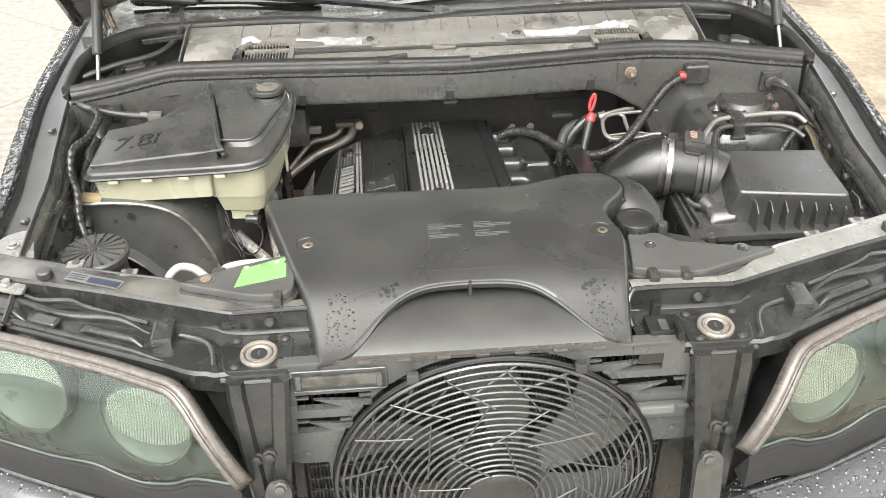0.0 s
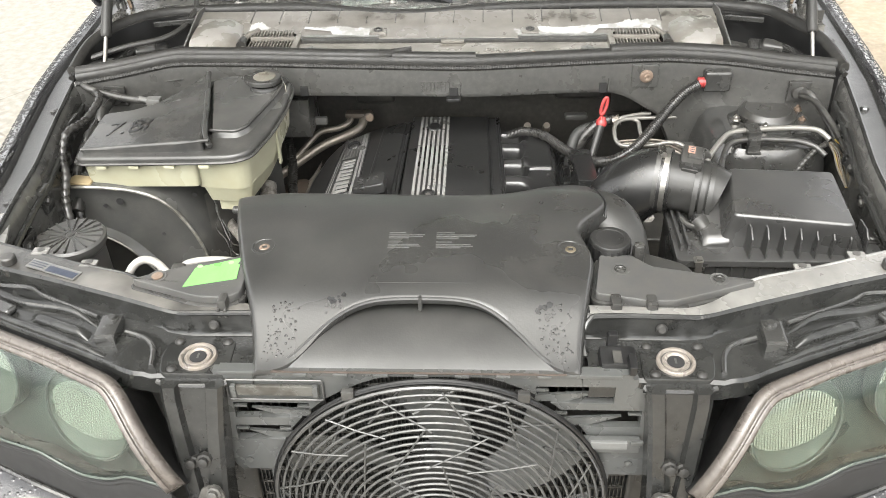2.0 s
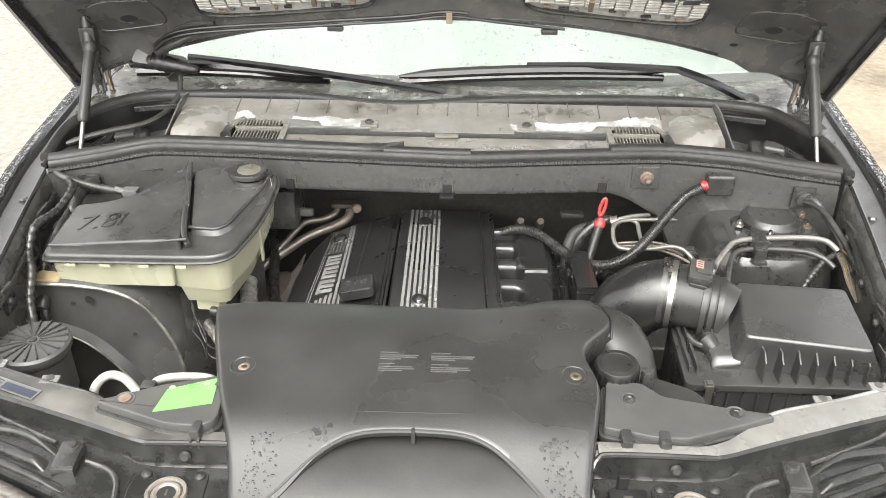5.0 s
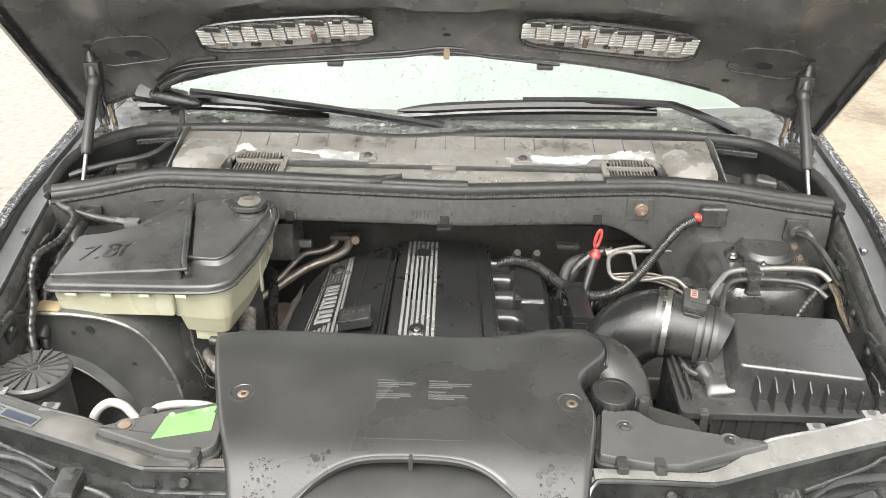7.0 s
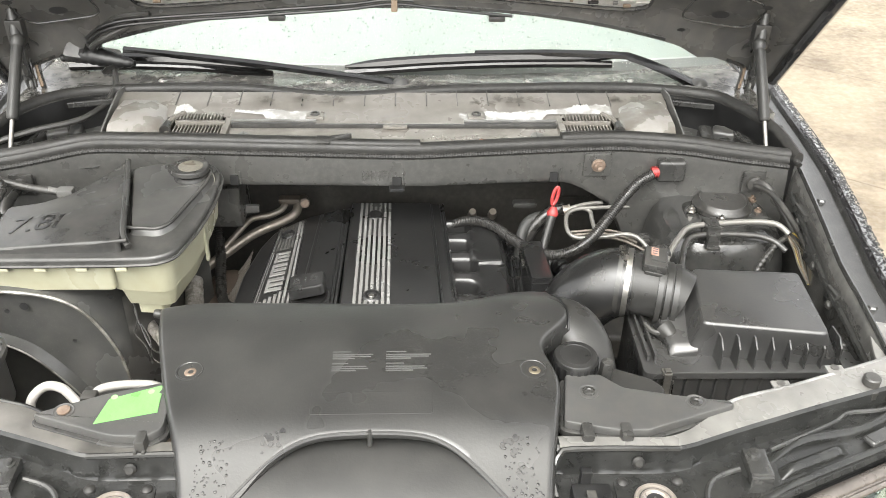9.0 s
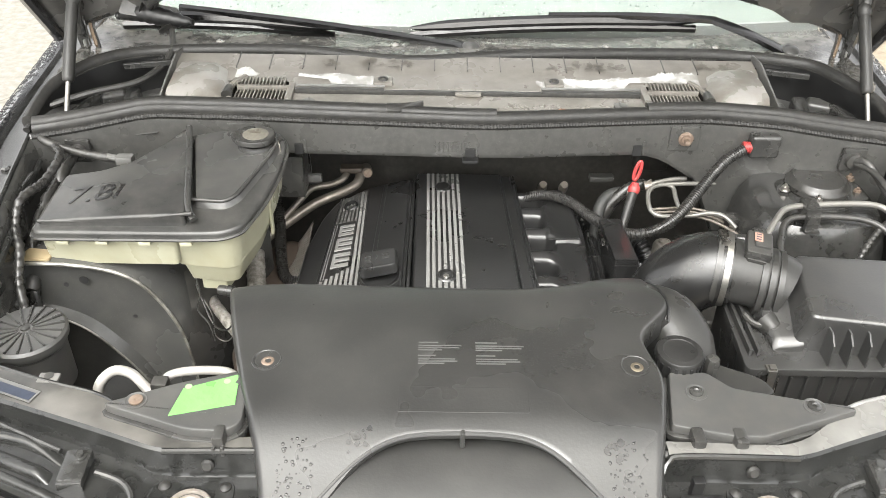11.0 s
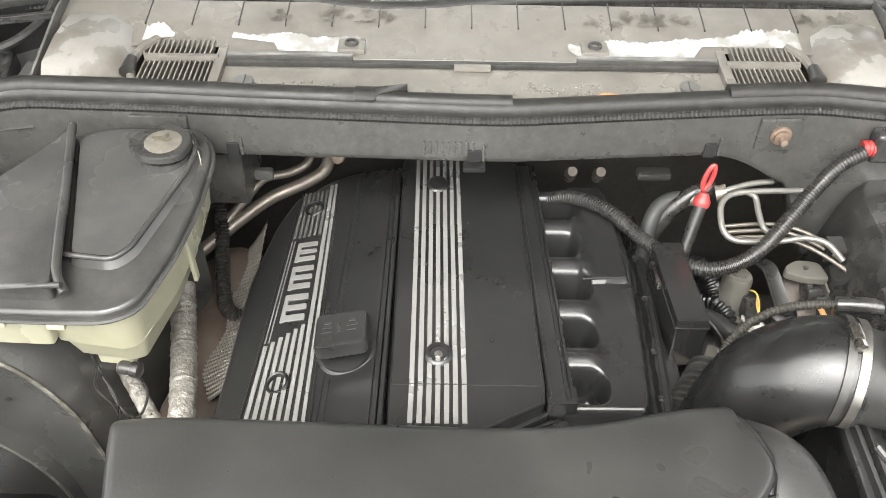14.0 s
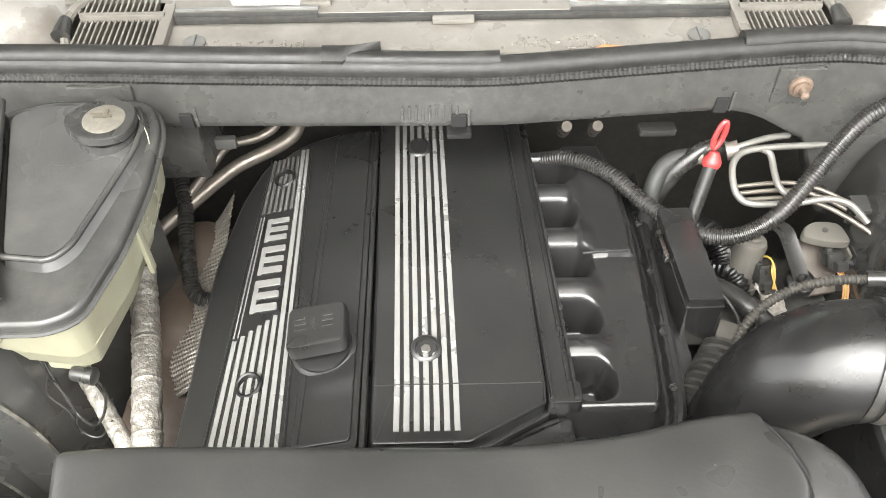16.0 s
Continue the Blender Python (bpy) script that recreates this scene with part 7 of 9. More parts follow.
def build_arch():
    rim = curve_points([(-0.79, 1.437, 0.985), (-0.727, 1.437, 0.994), (-0.65, 1.437, 0.992), (-0.583, 1.437, 0.978), (-0.538, 1.437, 0.944), (-0.502, 1.437, 0.873), (-0.488, 1.437, 0.79), (-0.482, 1.437, 0.66)], 6)
    inner = curve_points([(-0.79, 1.437, 0.895), (-0.745, 1.437, 0.902), (-0.70, 1.437, 0.895), (-0.651, 1.437, 0.867), (-0.607, 1.437, 0.814), (-0.573, 1.437, 0.758), (-0.553, 1.437, 0.69), (-0.548, 1.437, 0.60)], 6)
    arch = thing("wheel_arch", (-0.6, 1.45, 0.7), "dusty black wheel-arch panel with a highlight coloured along its edge", "wheel arch")
    rows = []
    for a, b in zip(rim, inner):
        rows.append([b + Vector((0, 0.05, -0.01)), b + Vector((0, -0.020, 0.0)), b + Vector((0.001, -0.022, 0.006)), b.lerp(a, 0.10) + Vector((0, -0.004, 0)), b.lerp(a, 0.5) + Vector((0, 0.004, 0)), b.lerp(a, 0.93), a + Vector((0, -0.008, -0.001)), a + Vector((0, -0.006, 0.003)), a + Vector((0.006, 0.02, 0.004)), a + Vector((0.045, 0.10, 0.0)), a + Vector((0.07, 0.25, 0.0))])
    part("arch_panel", Geo().grid(rows), ARCH, arch, "", 50)
    liner = [[b + Vector((0, 0.004, -0.004)), Vector((b.x * 0.6 - 0.72 * 0.4, 1.455, b.z * 0.6 + 0.62 * 0.4)), Vector((-0.735, 1.46, 0.60))] for b in inner]
    part("arch_liner", Geo().grid(liner), ARCH, arch, "dusty inner liner of the arch", 60)
    part("edge_highlight", Geo().tube([p + Vector((0, -0.006, 0.001)) for p in rim[6:40]], 0.0034, 6), ARCH_EDGE, arch, "pale edge, highlight and tan dirt put into its colour")
    part("arch_lip", Geo().tube([p + Vector((0, -0.021, 0.002)) for p in inner], 0.0026, 6), ARCH_EDGE, arch)
    for x, z, r in ((-0.641, 0.962, 0.0075), (-0.672, 0.952, 0.0045), (-0.505, 0.955, 0.005), (-0.57, 0.885, 0.004)):
        part("arch_hole", Geo().turned([(r, 0), (r, 0.001), (0.0003, 0.001)], (x, 1.433 if x < -0.52 else 1.47, z), (0, -1, 0), 14), HOLE, arch)
    part("dark_cover", Geo().grid([[(-0.80, 1.50, z), (-0.52, 1.50, z), (-0.46, 1.60, z), (-0.43, 1.78, z)] for z in (0.5, 0.7, 0.86, 0.93)]), DARK_DIRT, arch)
    part("inner_wall", Geo().grid([[(-0.482 + 0.06 * k, 1.46 + 0.15 * k, z) for k in (0, 0.5, 1, 1.6)] for z in (0.55, 0.7, 0.85, 0.96)]), ARCH, arch)
    return arch


build_arch()


def build_canister():
    c = Vector((-0.658, 1.262, 0.0))
    can = thing("horn_canister", (-0.658, 1.262, 0.93), "grey-black canister with a ribbed round lid, bolted to a bracket", "canister")
    part("barrel", Geo().turned([(0.050, 0.90), (0.050, 0.975), (0.054, 0.980), (0.054, 0.986), (0.058, 0.988), (0.058, 0.997), (0.054, 1.001), (0.0005, 1.004)], c, (0, 0, 1), 40), GREY_TRAY, can)
    for k in range(18):
        a = 2 * math.pi * k / 18
        part("lid_rib", Geo().box((0.032, 0, 1.003), (0.044, 0.003, 0.004), 0.001, Matrix.Translation((c.x, c.y, 0)) @ pose(0, 0, 0, 0, 0, math.degrees(a))), BLACK_PLASTIC, can)
    part("lid_centre", Geo().turned([(0.007, 0), (0.006, 0.003), (0.0005, 0.004)], c + Vector((0, 0, 1.003)), (0, 0, 1), 14), BLACK_PLASTIC, can)
    part("bracket", Geo().prism(fillet([(-0.735, 1.235), (-0.69, 1.225), (-0.66, 1.25), (-0.68, 1.285), (-0.73, 1.28)], 0.012), 0.975, 0.992, 0.003), BLACK_METAL, can)
    part("bracket_bolt", Geo().turned([(0.019, 0), (0.019, 0.004), (0.013, 0.007), (0.011, 0.012), (0.0005, 0.012)], (-0.706, 1.258, 0.992), (0, 0, 1), 20), RUBBER, can, "large bolt head")
    # side wall pocket behind it
    part("bracket_arm", Geo().box((-0.75, 1.27, 0.95), (0.06, 0.05, 0.04), 0.008), BLACK_METAL, can)


build_canister()


def pipe(name, pts, r, mat, label, category, n=7, seg=12, ribs=None, group=""):
    run = curve_points(pts, n)
    if ribs:
        run = dense(run, ribs[0])
        g = Geo().tube(run, r, seg, rfun=ribbed(r, ribs[1], 4))
    elif mat is FOIL:
        g = Geo().tube(dense(run, 0.003), r, 18, rfun=lambda i, q: r * wrapped(i, q))
    else:
        g = Geo().tube(run, r, seg)
    return solo(name, g, mat, label, category, group)


def wrapped(i, q):
    return 1.0 + 0.025 * math.sin(i * 1.9) + 0.03 * math.sin(i * 0.73 + 1.0) + 0.02 * math.sin(i * 4.1)


pipe("wiring_loom", [(-0.742, 1.66, 1.085), (-0.719, 1.62, 1.088), (-0.727, 1.56, 1.074), (-0.741, 1.50, 1.076), (-0.741, 1.46, 1.048), (-0.723, 1.42, 1.030), (-0.716, 1.38, 1.003), (-0.703, 1.35, 0.976), (-0.69, 1.33, 0.92)], 0.0075, CABLE, "black taped wiring loom hanging beside the reservoir", "wiring loom", ribs=(0.004, 0.0007))
WHITE_PIPE = material("white_hose", (0.30, 0.285, 0.27), 0.4, second=(0.21, 0.2, 0.185), dust=(0.2, 0.22, 0.18), dust_amount=0.3, scale=40)
pipe("washer_pipe", [(-0.497, 1.105, 0.99), (-0.497, 1.118, 1.030), (-0.480, 1.133, 1.045), (-0.455, 1.130, 1.044), (-0.430, 1.112, 1.034), (-0.405, 1.10, 1.02), (-0.38, 1.10, 0.99)], 0.0068, WHITE_PIPE, "white rigid pipe bent over the tray edge", "pipe", group="white pipes")
pipe("washer_pipe", [(-0.418, 1.112, 1.01), (-0.412, 1.124, 1.036), (-0.395, 1.135, 1.042), (-0.35, 1.140, 1.042), (-0.322, 1.138, 1.034), (-0.312, 1.125, 1.0)], 0.0062, WHITE_PIPE, "white rigid pipe looping behind the sticker", "pipe", group="white pipes")
solo("pipe_holder", Geo().box((-0.412, 1.112, 1.036), (0.022, 0.020, 0.030), 0.005), RUBBER, "black rubber block holding a white pipe", "pipe clip")

ALUMINIUM_DULL = material("dull_aluminium", (0.21, 0.19, 0.165), 0.4, metal=0.5, second=(0.15, 0.13, 0.11), dust=(0.12, 0.10, 0.08), dust_amount=0.4, scale=30)
pipe("coolant_pipe", [(-0.480, 1.552, 0.875), (-0.466, 1.522, 0.855), (-0.425, 1.465, 0.850), (-0.384, 1.408, 0.848), (-0.355, 1.36, 0.82)], 0.0105, FOIL, "narrow pipe in silver heat wrap", "pipe", group="wrapped pipes")
pipe("coolant_pipe", [(-0.405, 1.64, 0.87), (-0.394, 1.582, 0.852), (-0.376, 1.50, 0.850), (-0.358, 1.41, 0.848), (-0.345, 1.34, 0.82)], 0.0175, FOIL, "thick pipe in crinkled silver heat wrap", "pipe", group="wrapped pipes")
pipe("sensor_wire", [(-0.405, 1.445, 0.93), (-0.395, 1.435, 0.90), (-0.41, 1.42, 0.87), (-0.44, 1.44, 0.86), (-0.465, 1.47, 0.90), (-0.478, 1.49, 0.93)], 0.0017, CABLE, "thin black sensor wire", "wire")
pipe("refrigerant_pipe", [(-0.42, 1.755, 0.815), (-0.372, 1.800, 0.833), (-0.315, 1.842, 0.856), (-0.255, 1.868, 0.872), (-0.228, 1.884, 0.884), (-0.222, 1.905, 0.900)], 0.0105, ALUMINIUM_DULL, "bare aluminium air-conditioning pipe", "pipe", group="aluminium pipes")
pipe("refrigerant_pipe", [(-0.382, 1.80, 0.838), (-0.345, 1.838, 0.868), (-0.322, 1.862, 0.882), (-0.283, 1.875, 0.884), (-0.257, 1.888, 0.893), (-0.250, 1.91, 0.905)], 0.0072, ALUMINIUM_DULL, "thin aluminium air-conditioning pipe", "pipe", group="aluminium pipes")
RUSTY_PALE = material("pale_rusty_alloy", (0.075, 0.064, 0.053), 0.5, metal=0.3, second=(0.11, 0.098, 0.085), dust=(0.1, 0.07, 0.05), dust_amount=0.5, scale=50)
bracket = solo("pipe_flange", Geo().box((-0.240, 1.905, 0.906), (0.052, 0.024, 0.014), 0.005).tube([(-0.212, 1.912, 0.904), (-0.206, 1.885, 0.908)], 0.012, 14), RUSTY_PALE, "rusty pipe flange block on the bulkhead", "flange")
part("flange_bolt", Geo().turned([(0.010, 0), (0.009, 0.006), (0.0005, 0.007)], (-0.205, 1.888, 0.906), (0, -1, 0.5), 12), RUSTY, bracket)
pipe("ribbed_hose", [(-0.40, 1.845, 0.875), (-0.388, 1.815, 0.850), (-0.380, 1.770, 0.832), (-0.372, 1.715, 0.815), (-0.361, 1.668, 0.802), (-0.345, 1.648, 0.798), (-0.318, 1.646, 0.798)], 0.0105, CABLE, "black corrugated wiring hose", "hose", ribs=(0.0014, 0.001))


def build_heat_shield():
    def at(u, v):
        return Vector((-0.320 - 0.082 * u * math.sin(math.pi * (0.18 + 0.74 * v)), 1.50 + 0.33 * v, 0.815 - 0.045 * u + 0.008 * math.cos(6 * v)))

    sh = Geo().grid([[at(u, v) for u in (0, 0.25, 0.5, 0.75, 1)] for v in [i / 14 for i in range(15)]])
    hs = solo("heat_shield", sh, SHIELD, "dimpled metal heat shield, brown with heat and dirt", "heat shield")
    random.seed(8)
    dimples = Geo()
    for i in range(44):
        for j in range(16):
            v, u = 0.02 + 0.022 * i, 0.03 + 0.06 * j + (0.03 if i % 2 else 0)
            p = at(u, v)
            dimples.turned([(0.0034, 0), (0.002, 0.0012), (0.0004, 0.0016)], p, (-0.45, 0, 0.9), 5)
    tagged(part("dimpling", dimples, SHIELD, hs), "raised dimples of the metal shield", kind="stuff")
    solo("exhaust_manifold", Geo().tube(curve_points([(-0.36, 1.36, 0.68), (-0.375, 1.5, 0.73), (-0.385, 1.65, 0.74), (-0.36, 1.8, 0.74)], 6), 0.055, 16, rfun=lambda i, q: 0.055 + 0.008 * math.sin(i * 1.3)), material("rusty_manifold", (0.075, 0.055, 0.042), 0.6, second=(0.04, 0.032, 0.026), dust=(0.14, 0.11, 0.085), dust_amount=0.4, scale=18), "grimy brown exhaust manifold beside the engine", "exhaust manifold")


build_heat_shield()
pipe("loose_wire", [(-0.470, 1.475, 0.945), (-0.462, 1.462, 0.915), (-0.468, 1.452, 0.885), (-0.450, 1.442, 0.862), (-0.440, 1.428, 0.835)], 0.0016, CABLE, "frayed black wire below the reservoir", "wire", group="loose wires")
pipe("loose_wire", [(-0.455, 1.455, 0.905), (-0.440, 1.440, 0.880), (-0.436, 1.425, 0.850), (-0.415, 1.420, 0.842), (-0.398, 1.430, 0.862)], 0.0013, CABLE, "frayed black wire below the reservoir", "wire", group="loose wires")
pipe("thin_cord", [(-0.352, 1.668, 1.116), (-0.344, 1.655, 1.113), (-0.336, 1.642, 1.106), (-0.333, 1.630, 1.092)], 0.0007, material("grubby_cord", (0.34, 0.32, 0.26), 0.6), "thin white cord from the filler cap", "cord")


# ---- engine ----
def top_plane(x, y):
    return 0.967 - 0.125 * (y - 1.445)


def bank_plane(x, y):
    return top_plane(x, y) - 0.006 - 0.27 * max(0.0, -0.10 - x)


def plenum_plane(x, y):
    return 0.957 - 0.13 * (y - 1.43)


engine = thing("engine", (0, 1.6, 0.6), "inline engine under ribbed black plastic covers with silver stripes", "engine")


def bar_on(base, pts, w, h):
    """A thin raised strip of width w along plan points on a sloping plane."""
    rings = []
    for i, (x, y) in enumerate(pts):
        a, b = pts[max(0, i - 1)], pts[min(len(pts) - 1, i + 1)]
        t = Vector((b[0] - a[0], b[1] - a[1])).normalized()
        n = Vector((t.y, -t.x)) * (w / 2)
        rings.append([(x - n.x, y - n.y, base(x - n.x, y - n.y) - 0.002), (x - n.x, y - n.y, base(x - n.x, y - n.y) + h * 0.7), (x - n.x * 0.6, y - n.y * 0.6, base(x, y) + h), (x + n.x * 0.6, y + n.y * 0.6, base(x, y) + h), (x + n.x, y + n.y, base(x + n.x, y + n.y) + h * 0.7), (x + n.x, y + n.y, base(x + n.x, y + n.y) - 0.002)])
    return Geo().loft(rings)


def build_engine():
    part("engine_block", Geo().box((-0.04, 1.62, 0.66), (0.44, 0.50, 0.32), 0.02), DARK_DIRT, engine, "dark grimy engine block")
    # middle cover
    mid = fillet([(-0.094, 1.331), (0.004, 1.331), (0.081, 1.375), (0.084, 1.40), (0.076, 1.88), (-0.100, 1.88)], 0.006, 3)
    cover = part("coil_cover", sheet(mid, -0.045, 0.0, 0.005, base=top_plane), ENGINE_PLASTIC, engine, "satin black coil cover", 45)
    low = fillet([(-0.097, 1.326), (0.006, 1.326), (0.088, 1.373), (0.088, 1.40), (0.080, 1.88), (-0.104, 1.88)], 0.006, 3)
    part("cover_skirt", sheet(low, -0.05, -0.018, 0.003, base=top_plane), ENGINE_PLASTIC, cover, "", 45)
    for i in range(7):
        x, lean = -0.069 + 0.010 * i, -0.007 + 0.0002 * i
        part("silver_stripe", bar_on(top_plane, [(x, 1.345), (x, 1.4005)], 0.0058, 0.0014), STRIPE, cover)
        part("silver_stripe", bar_on(top_plane, [(x, 1.4025), (x + 0.4 * lean, 1.60), (x + lean, 1.875)], 0.0058, 0.0014), STRIPE, cover)
    for x, y in ((-0.039, 1.447), (-0.045, 1.804)):
        z = top_plane(x, y)
        b = part("bolt_cup", Geo().turned([(0.0165, -0.004), (0.0165, 0.004), (0.0145, 0.0062), (0.0118, 0.0068), (0.0105, 0.0060 if y > 1.6 else 0.0024), (0.0005, 0.0066 if y > 1.6 else 0.0024)], (x, y, z), (0, -0.12, 1), 28), ENGINE_PLASTIC, cover, "moulded bolt cup")
        if y < 1.6:
            part("cover_bolt", Geo().turned([(0.0055, 0.002), (0.0055, 0.0046), (0.0045, 0.0054), (0.0005, 0.0054)], (x, y, z), (0, -0.12, 1), 6), CLAMP_STEEL, b, "hex bolt")
    part("cover_seam", bar_on(top_plane, [(-0.092, 1.4015), (0.081, 1.4015)], 0.0014, 0.0005), RUBBER, cover)
    part("cover_edge", bar_on(top_plane, [(0.006, 1.335), (0.080, 1.377), (0.081, 1.40), (0.0785, 1.62), (0.073, 1.875)], 0.003, 0.0012), ENGINE_PLASTIC, cover)
    # sloping bank cover
    bank = fillet([(-0.305, 1.325), (-0.106, 1.325), (-0.106, 1.865), (-0.14, 1.877), (-0.207, 1.870), (-0.268, 1.832), (-0.292, 1.760), (-0.308, 1.64)], 0.016, 3)
    bc = part("bank_cover", sheet(bank, -0.055, 0.0, 0.007, base=bank_plane), ENGINE_PLASTIC, engine, "satin black cover sloping to the exhaust side", 45)
    part("bank_skirt", sheet(shrink(bank, -0.007), -0.075, -0.030, 0.004, base=bank_plane), ENGINE_PLASTIC, bc, "", 45)

    def strip_x(k, y):
        """Stripe k of 7 across the tapering strip, at y."""
        q = (y - 1.36) / 0.45
        lo, hi = -0.262 + 0.008 * q, -0.191 - 0.014 * q
        return lo + (hi - lo) * k / 7

    part("strip_frame", bar_on(bank_plane, [(strip_x(-0.75, y), y) for y in (1.340, 1.5, 1.65, 1.845)], 0.0022, 0.002), ENGINE_PLASTIC, bc)
    part("strip_frame", bar_on(bank_plane, [(strip_x(7.8, y), y) for y in (1.340, 1.5, 1.65, 1.855)], 0.0022, 0.002), ENGINE_PLASTIC, bc)
    for k in (6, 7):
        part("silver_stripe", bar_on(bank_plane, [(strip_x(k, y), y) for y in (1.340, 1.5, 1.65, 1.850)], 0.0058 - 0.0012 * (k == 7), 0.0014), STRIPE, bc)
    for k in range(6):
        part("silver_stripe", bar_on(bank_plane, [(strip_x(k, y), y) for y in (1.340, 1.42, 1.500 + 0.006 * k)], 0.0056, 0.0014), STRIPE, bc)
        part("silver_stripe", bar_on(bank_plane, [(strip_x(k, y), y) for y in (1.722, 1.78, 1.838)], 0.0040, 0.0014), GREY_PLASTIC, bc, "dull grey stripe")
    for k in (-0.2, 0.35):
        part("silver_stripe", bar_on(bank_plane, [(strip_x(k, y), y) for y in (1.505, 1.60, 1.715)], 0.0016, 0.0012), STRIPE, bc)
    # three plain silver marks where a badge sits
    for y0, y1 in ((1.540, 1.592), (1.604, 1.652), (1.664, 1.706)):
        a, b, c, d = strip_x(1.2, y0), strip_x(5.0, y0), strip_x(5.0, y1), strip_x(1.2, y1)
        for f0, f1 in ((0.0, 0.22), (0.40, 0.60), (0.78, 1.0)):
            ya, yb = y0 + (y1 - y0) * f0, y0 + (y1 - y0) * f1
            ring = fillet([(a, ya + 0.002), (b, ya), (c, yb), (d, yb + 0.002)], 0.002, 2)
            part("badge_mark", sheet(ring, -0.001, 0.0018, 0.0006, base=bank_plane), STRIPE, bc, "plain silver mark")
        ring = fillet([(a, y0), (a + 0.006, y0), (d + 0.006, y1), (d, y1)], 0.002, 2)
        part("badge_mark", sheet(ring, -0.001, 0.0017, 0.0006, base=bank_plane), STRIPE, bc)
    for y in (1.431, 1.790):
        x = strip_x(3.1, y)
        z = bank_plane(x, y)
        part("bolt_cup", Geo().turned([(0.0155, -0.004), (0.0155, 0.004), (0.0135, 0.006), (0.0115, 0.005), (0.0105, -0.003), (0.0005, -0.003)], (x, y, z), (-0.26, -0.12, 1), 26), BLACK_RUBBER, bc, "moulded bolt cup")
    part("raised_field", sheet(fillet([(-0.176, 1.340), (-0.114, 1.340), (-0.114, 1.862), (-0.170, 1.862)], 0.006, 3), -0.002, 0.0035, 0.003, base=bank_plane), ENGINE_PLASTIC, bc, "", 45)
    part("field_rib", bar_on(bank_plane, [(-0.168, 1.345), (-0.165, 1.6), (-0.162, 1.85)], 0.002, 0.0046), ENGINE_PLASTIC, bc)
    part("gap_ridge", bar_on(lambda x, y: top_plane(x, y) - 0.010, [(-0.1025, 1.33), (-0.1035, 1.6), (-0.105, 1.86)], 0.006, 0.004), ENGINE_PLASTIC, bc)
    # oil filler
    c = Vector((-0.149, 1.464, bank_plane(-0.149, 1.464)))
    m = Matrix.Translation(c + Vector((0, 0, 0.010))) @ pose(0, 0, 0, -8, -10, 4)
    part("filler_base", Geo().turned([(0.037, 0), (0.037, 0.010), (0.033, 0.013), (0.033, 0.018)], c, (-0.15, -0.13, 1), 32), ENGINE_PLASTIC, bc)
    cap = part("oil_cap", Geo().prism(fillet([(-0.032, -0.030), (0.032, -0.030), (0.032, 0.030), (-0.032, 0.030)], 0.010, 4), 0.014, 0.036, 0.006, m), ENGINE_PLASTIC, engine, "square black oil filler cap")
    for x in (-0.016, 0.014):
        part("cap_mark", Geo().box((x, 0.002, 0.0364), (0.012, 0.0026, 0.0008), 0.0003, m).box((x, 0.009, 0.0364), (0.010, 0.002, 0.0008), 0.0003, m).box((x, -0.006, 0.0364), (0.012, 0.002, 0.0008), 0.0003, m), BLACK_PLASTIC, cap)
    part("cap_mark", Geo().box((-0.001, 0.0, 0.0364), (0.003, 0.016, 0.0008), 0.0003, m), BLACK_PLASTIC, cap)
    # fuel rail channel with raised lips on both sides
    def rail_plane(x, y):
        return top_plane(x, y) - 0.002

    def rail_x(y):
        return 0.0995 - 0.010 * (y - 1.383) / 0.46

    ys = (1.380, 1.50, 1.62, 1.74, 1.86)
    rail = part("fuel_rail", bar_on(rail_plane, [(rail_x(y), y) for y in ys], 0.029, 0.004), ENGINE_PLASTIC, engine, "channelled black rail cover", 45)
    for dx, w in ((-0.0125, 0.0035), (0.0125, 0.0045), (0.006, 0.002)):
        part("rail_lip", bar_on(rail_plane, [(rail_x(y) + dx, y) for y in ys], w, 0.0085 if w > 0.003 else 0.006), ENGINE_PLASTIC, rail)
    for y in (1.5, 1.62, 1.715):
        part("rail_clip", Geo().box((rail_x(y) + 0.013, y, rail_plane(0, y) + 0.008), (0.005, 0.008, 0.004), 0.001), ENGINE_PLASTIC, rail)
    part("rail_foot", sheet(fillet([(0.083, 1.374), (0.1185, 1.374), (0.1185, 1.402), (0.084, 1.402)], 0.005, 3), -0.03, 0.0045, 0.003, base=rail_plane), ENGINE_PLASTIC, rail)
    # intake plenum: moulded runners with pockets between them, a stepped rear half and a rolled flange
    plenum_edge = [(1.330, 0.180), (1.352, 0.196), (1.385, 0.211), (1.45, 0.217), (1.58, 0.226), (1.67, 0.230), (1.76, 0.226), (1.84, 0.215)]
    pockets = (1.412, 1.500, 1.588, 1.676, 1.762)

    def smooth(a, b, v):
        t = min(1.0, max(0.0, (v - a) / (b - a)))
        return t * t * (3 - 2 * t)

    def plenum_z(x, y):
        z = plenum_plane(x, y)
        xe = ease(plenum_edge, y)
        z -= 0.046 * smooth(xe - 0.012, xe + 0.006, x)
        z += 0.010 * smooth(xe + 0.010, xe + 0.013, x) * (1 - smooth(xe + 0.018, xe + 0.021, x))
        if x < xe + 0.004:
            z -= 0.040 * smooth(1.382, 1.352, y)
        step = smooth(1.594, 1.600, y + 0.05 * (0.18 - x)) * smooth(0.146, 0.154, x) * (1 - smooth(xe - 0.020, xe - 0.014, x))
        z += 0.009 * step
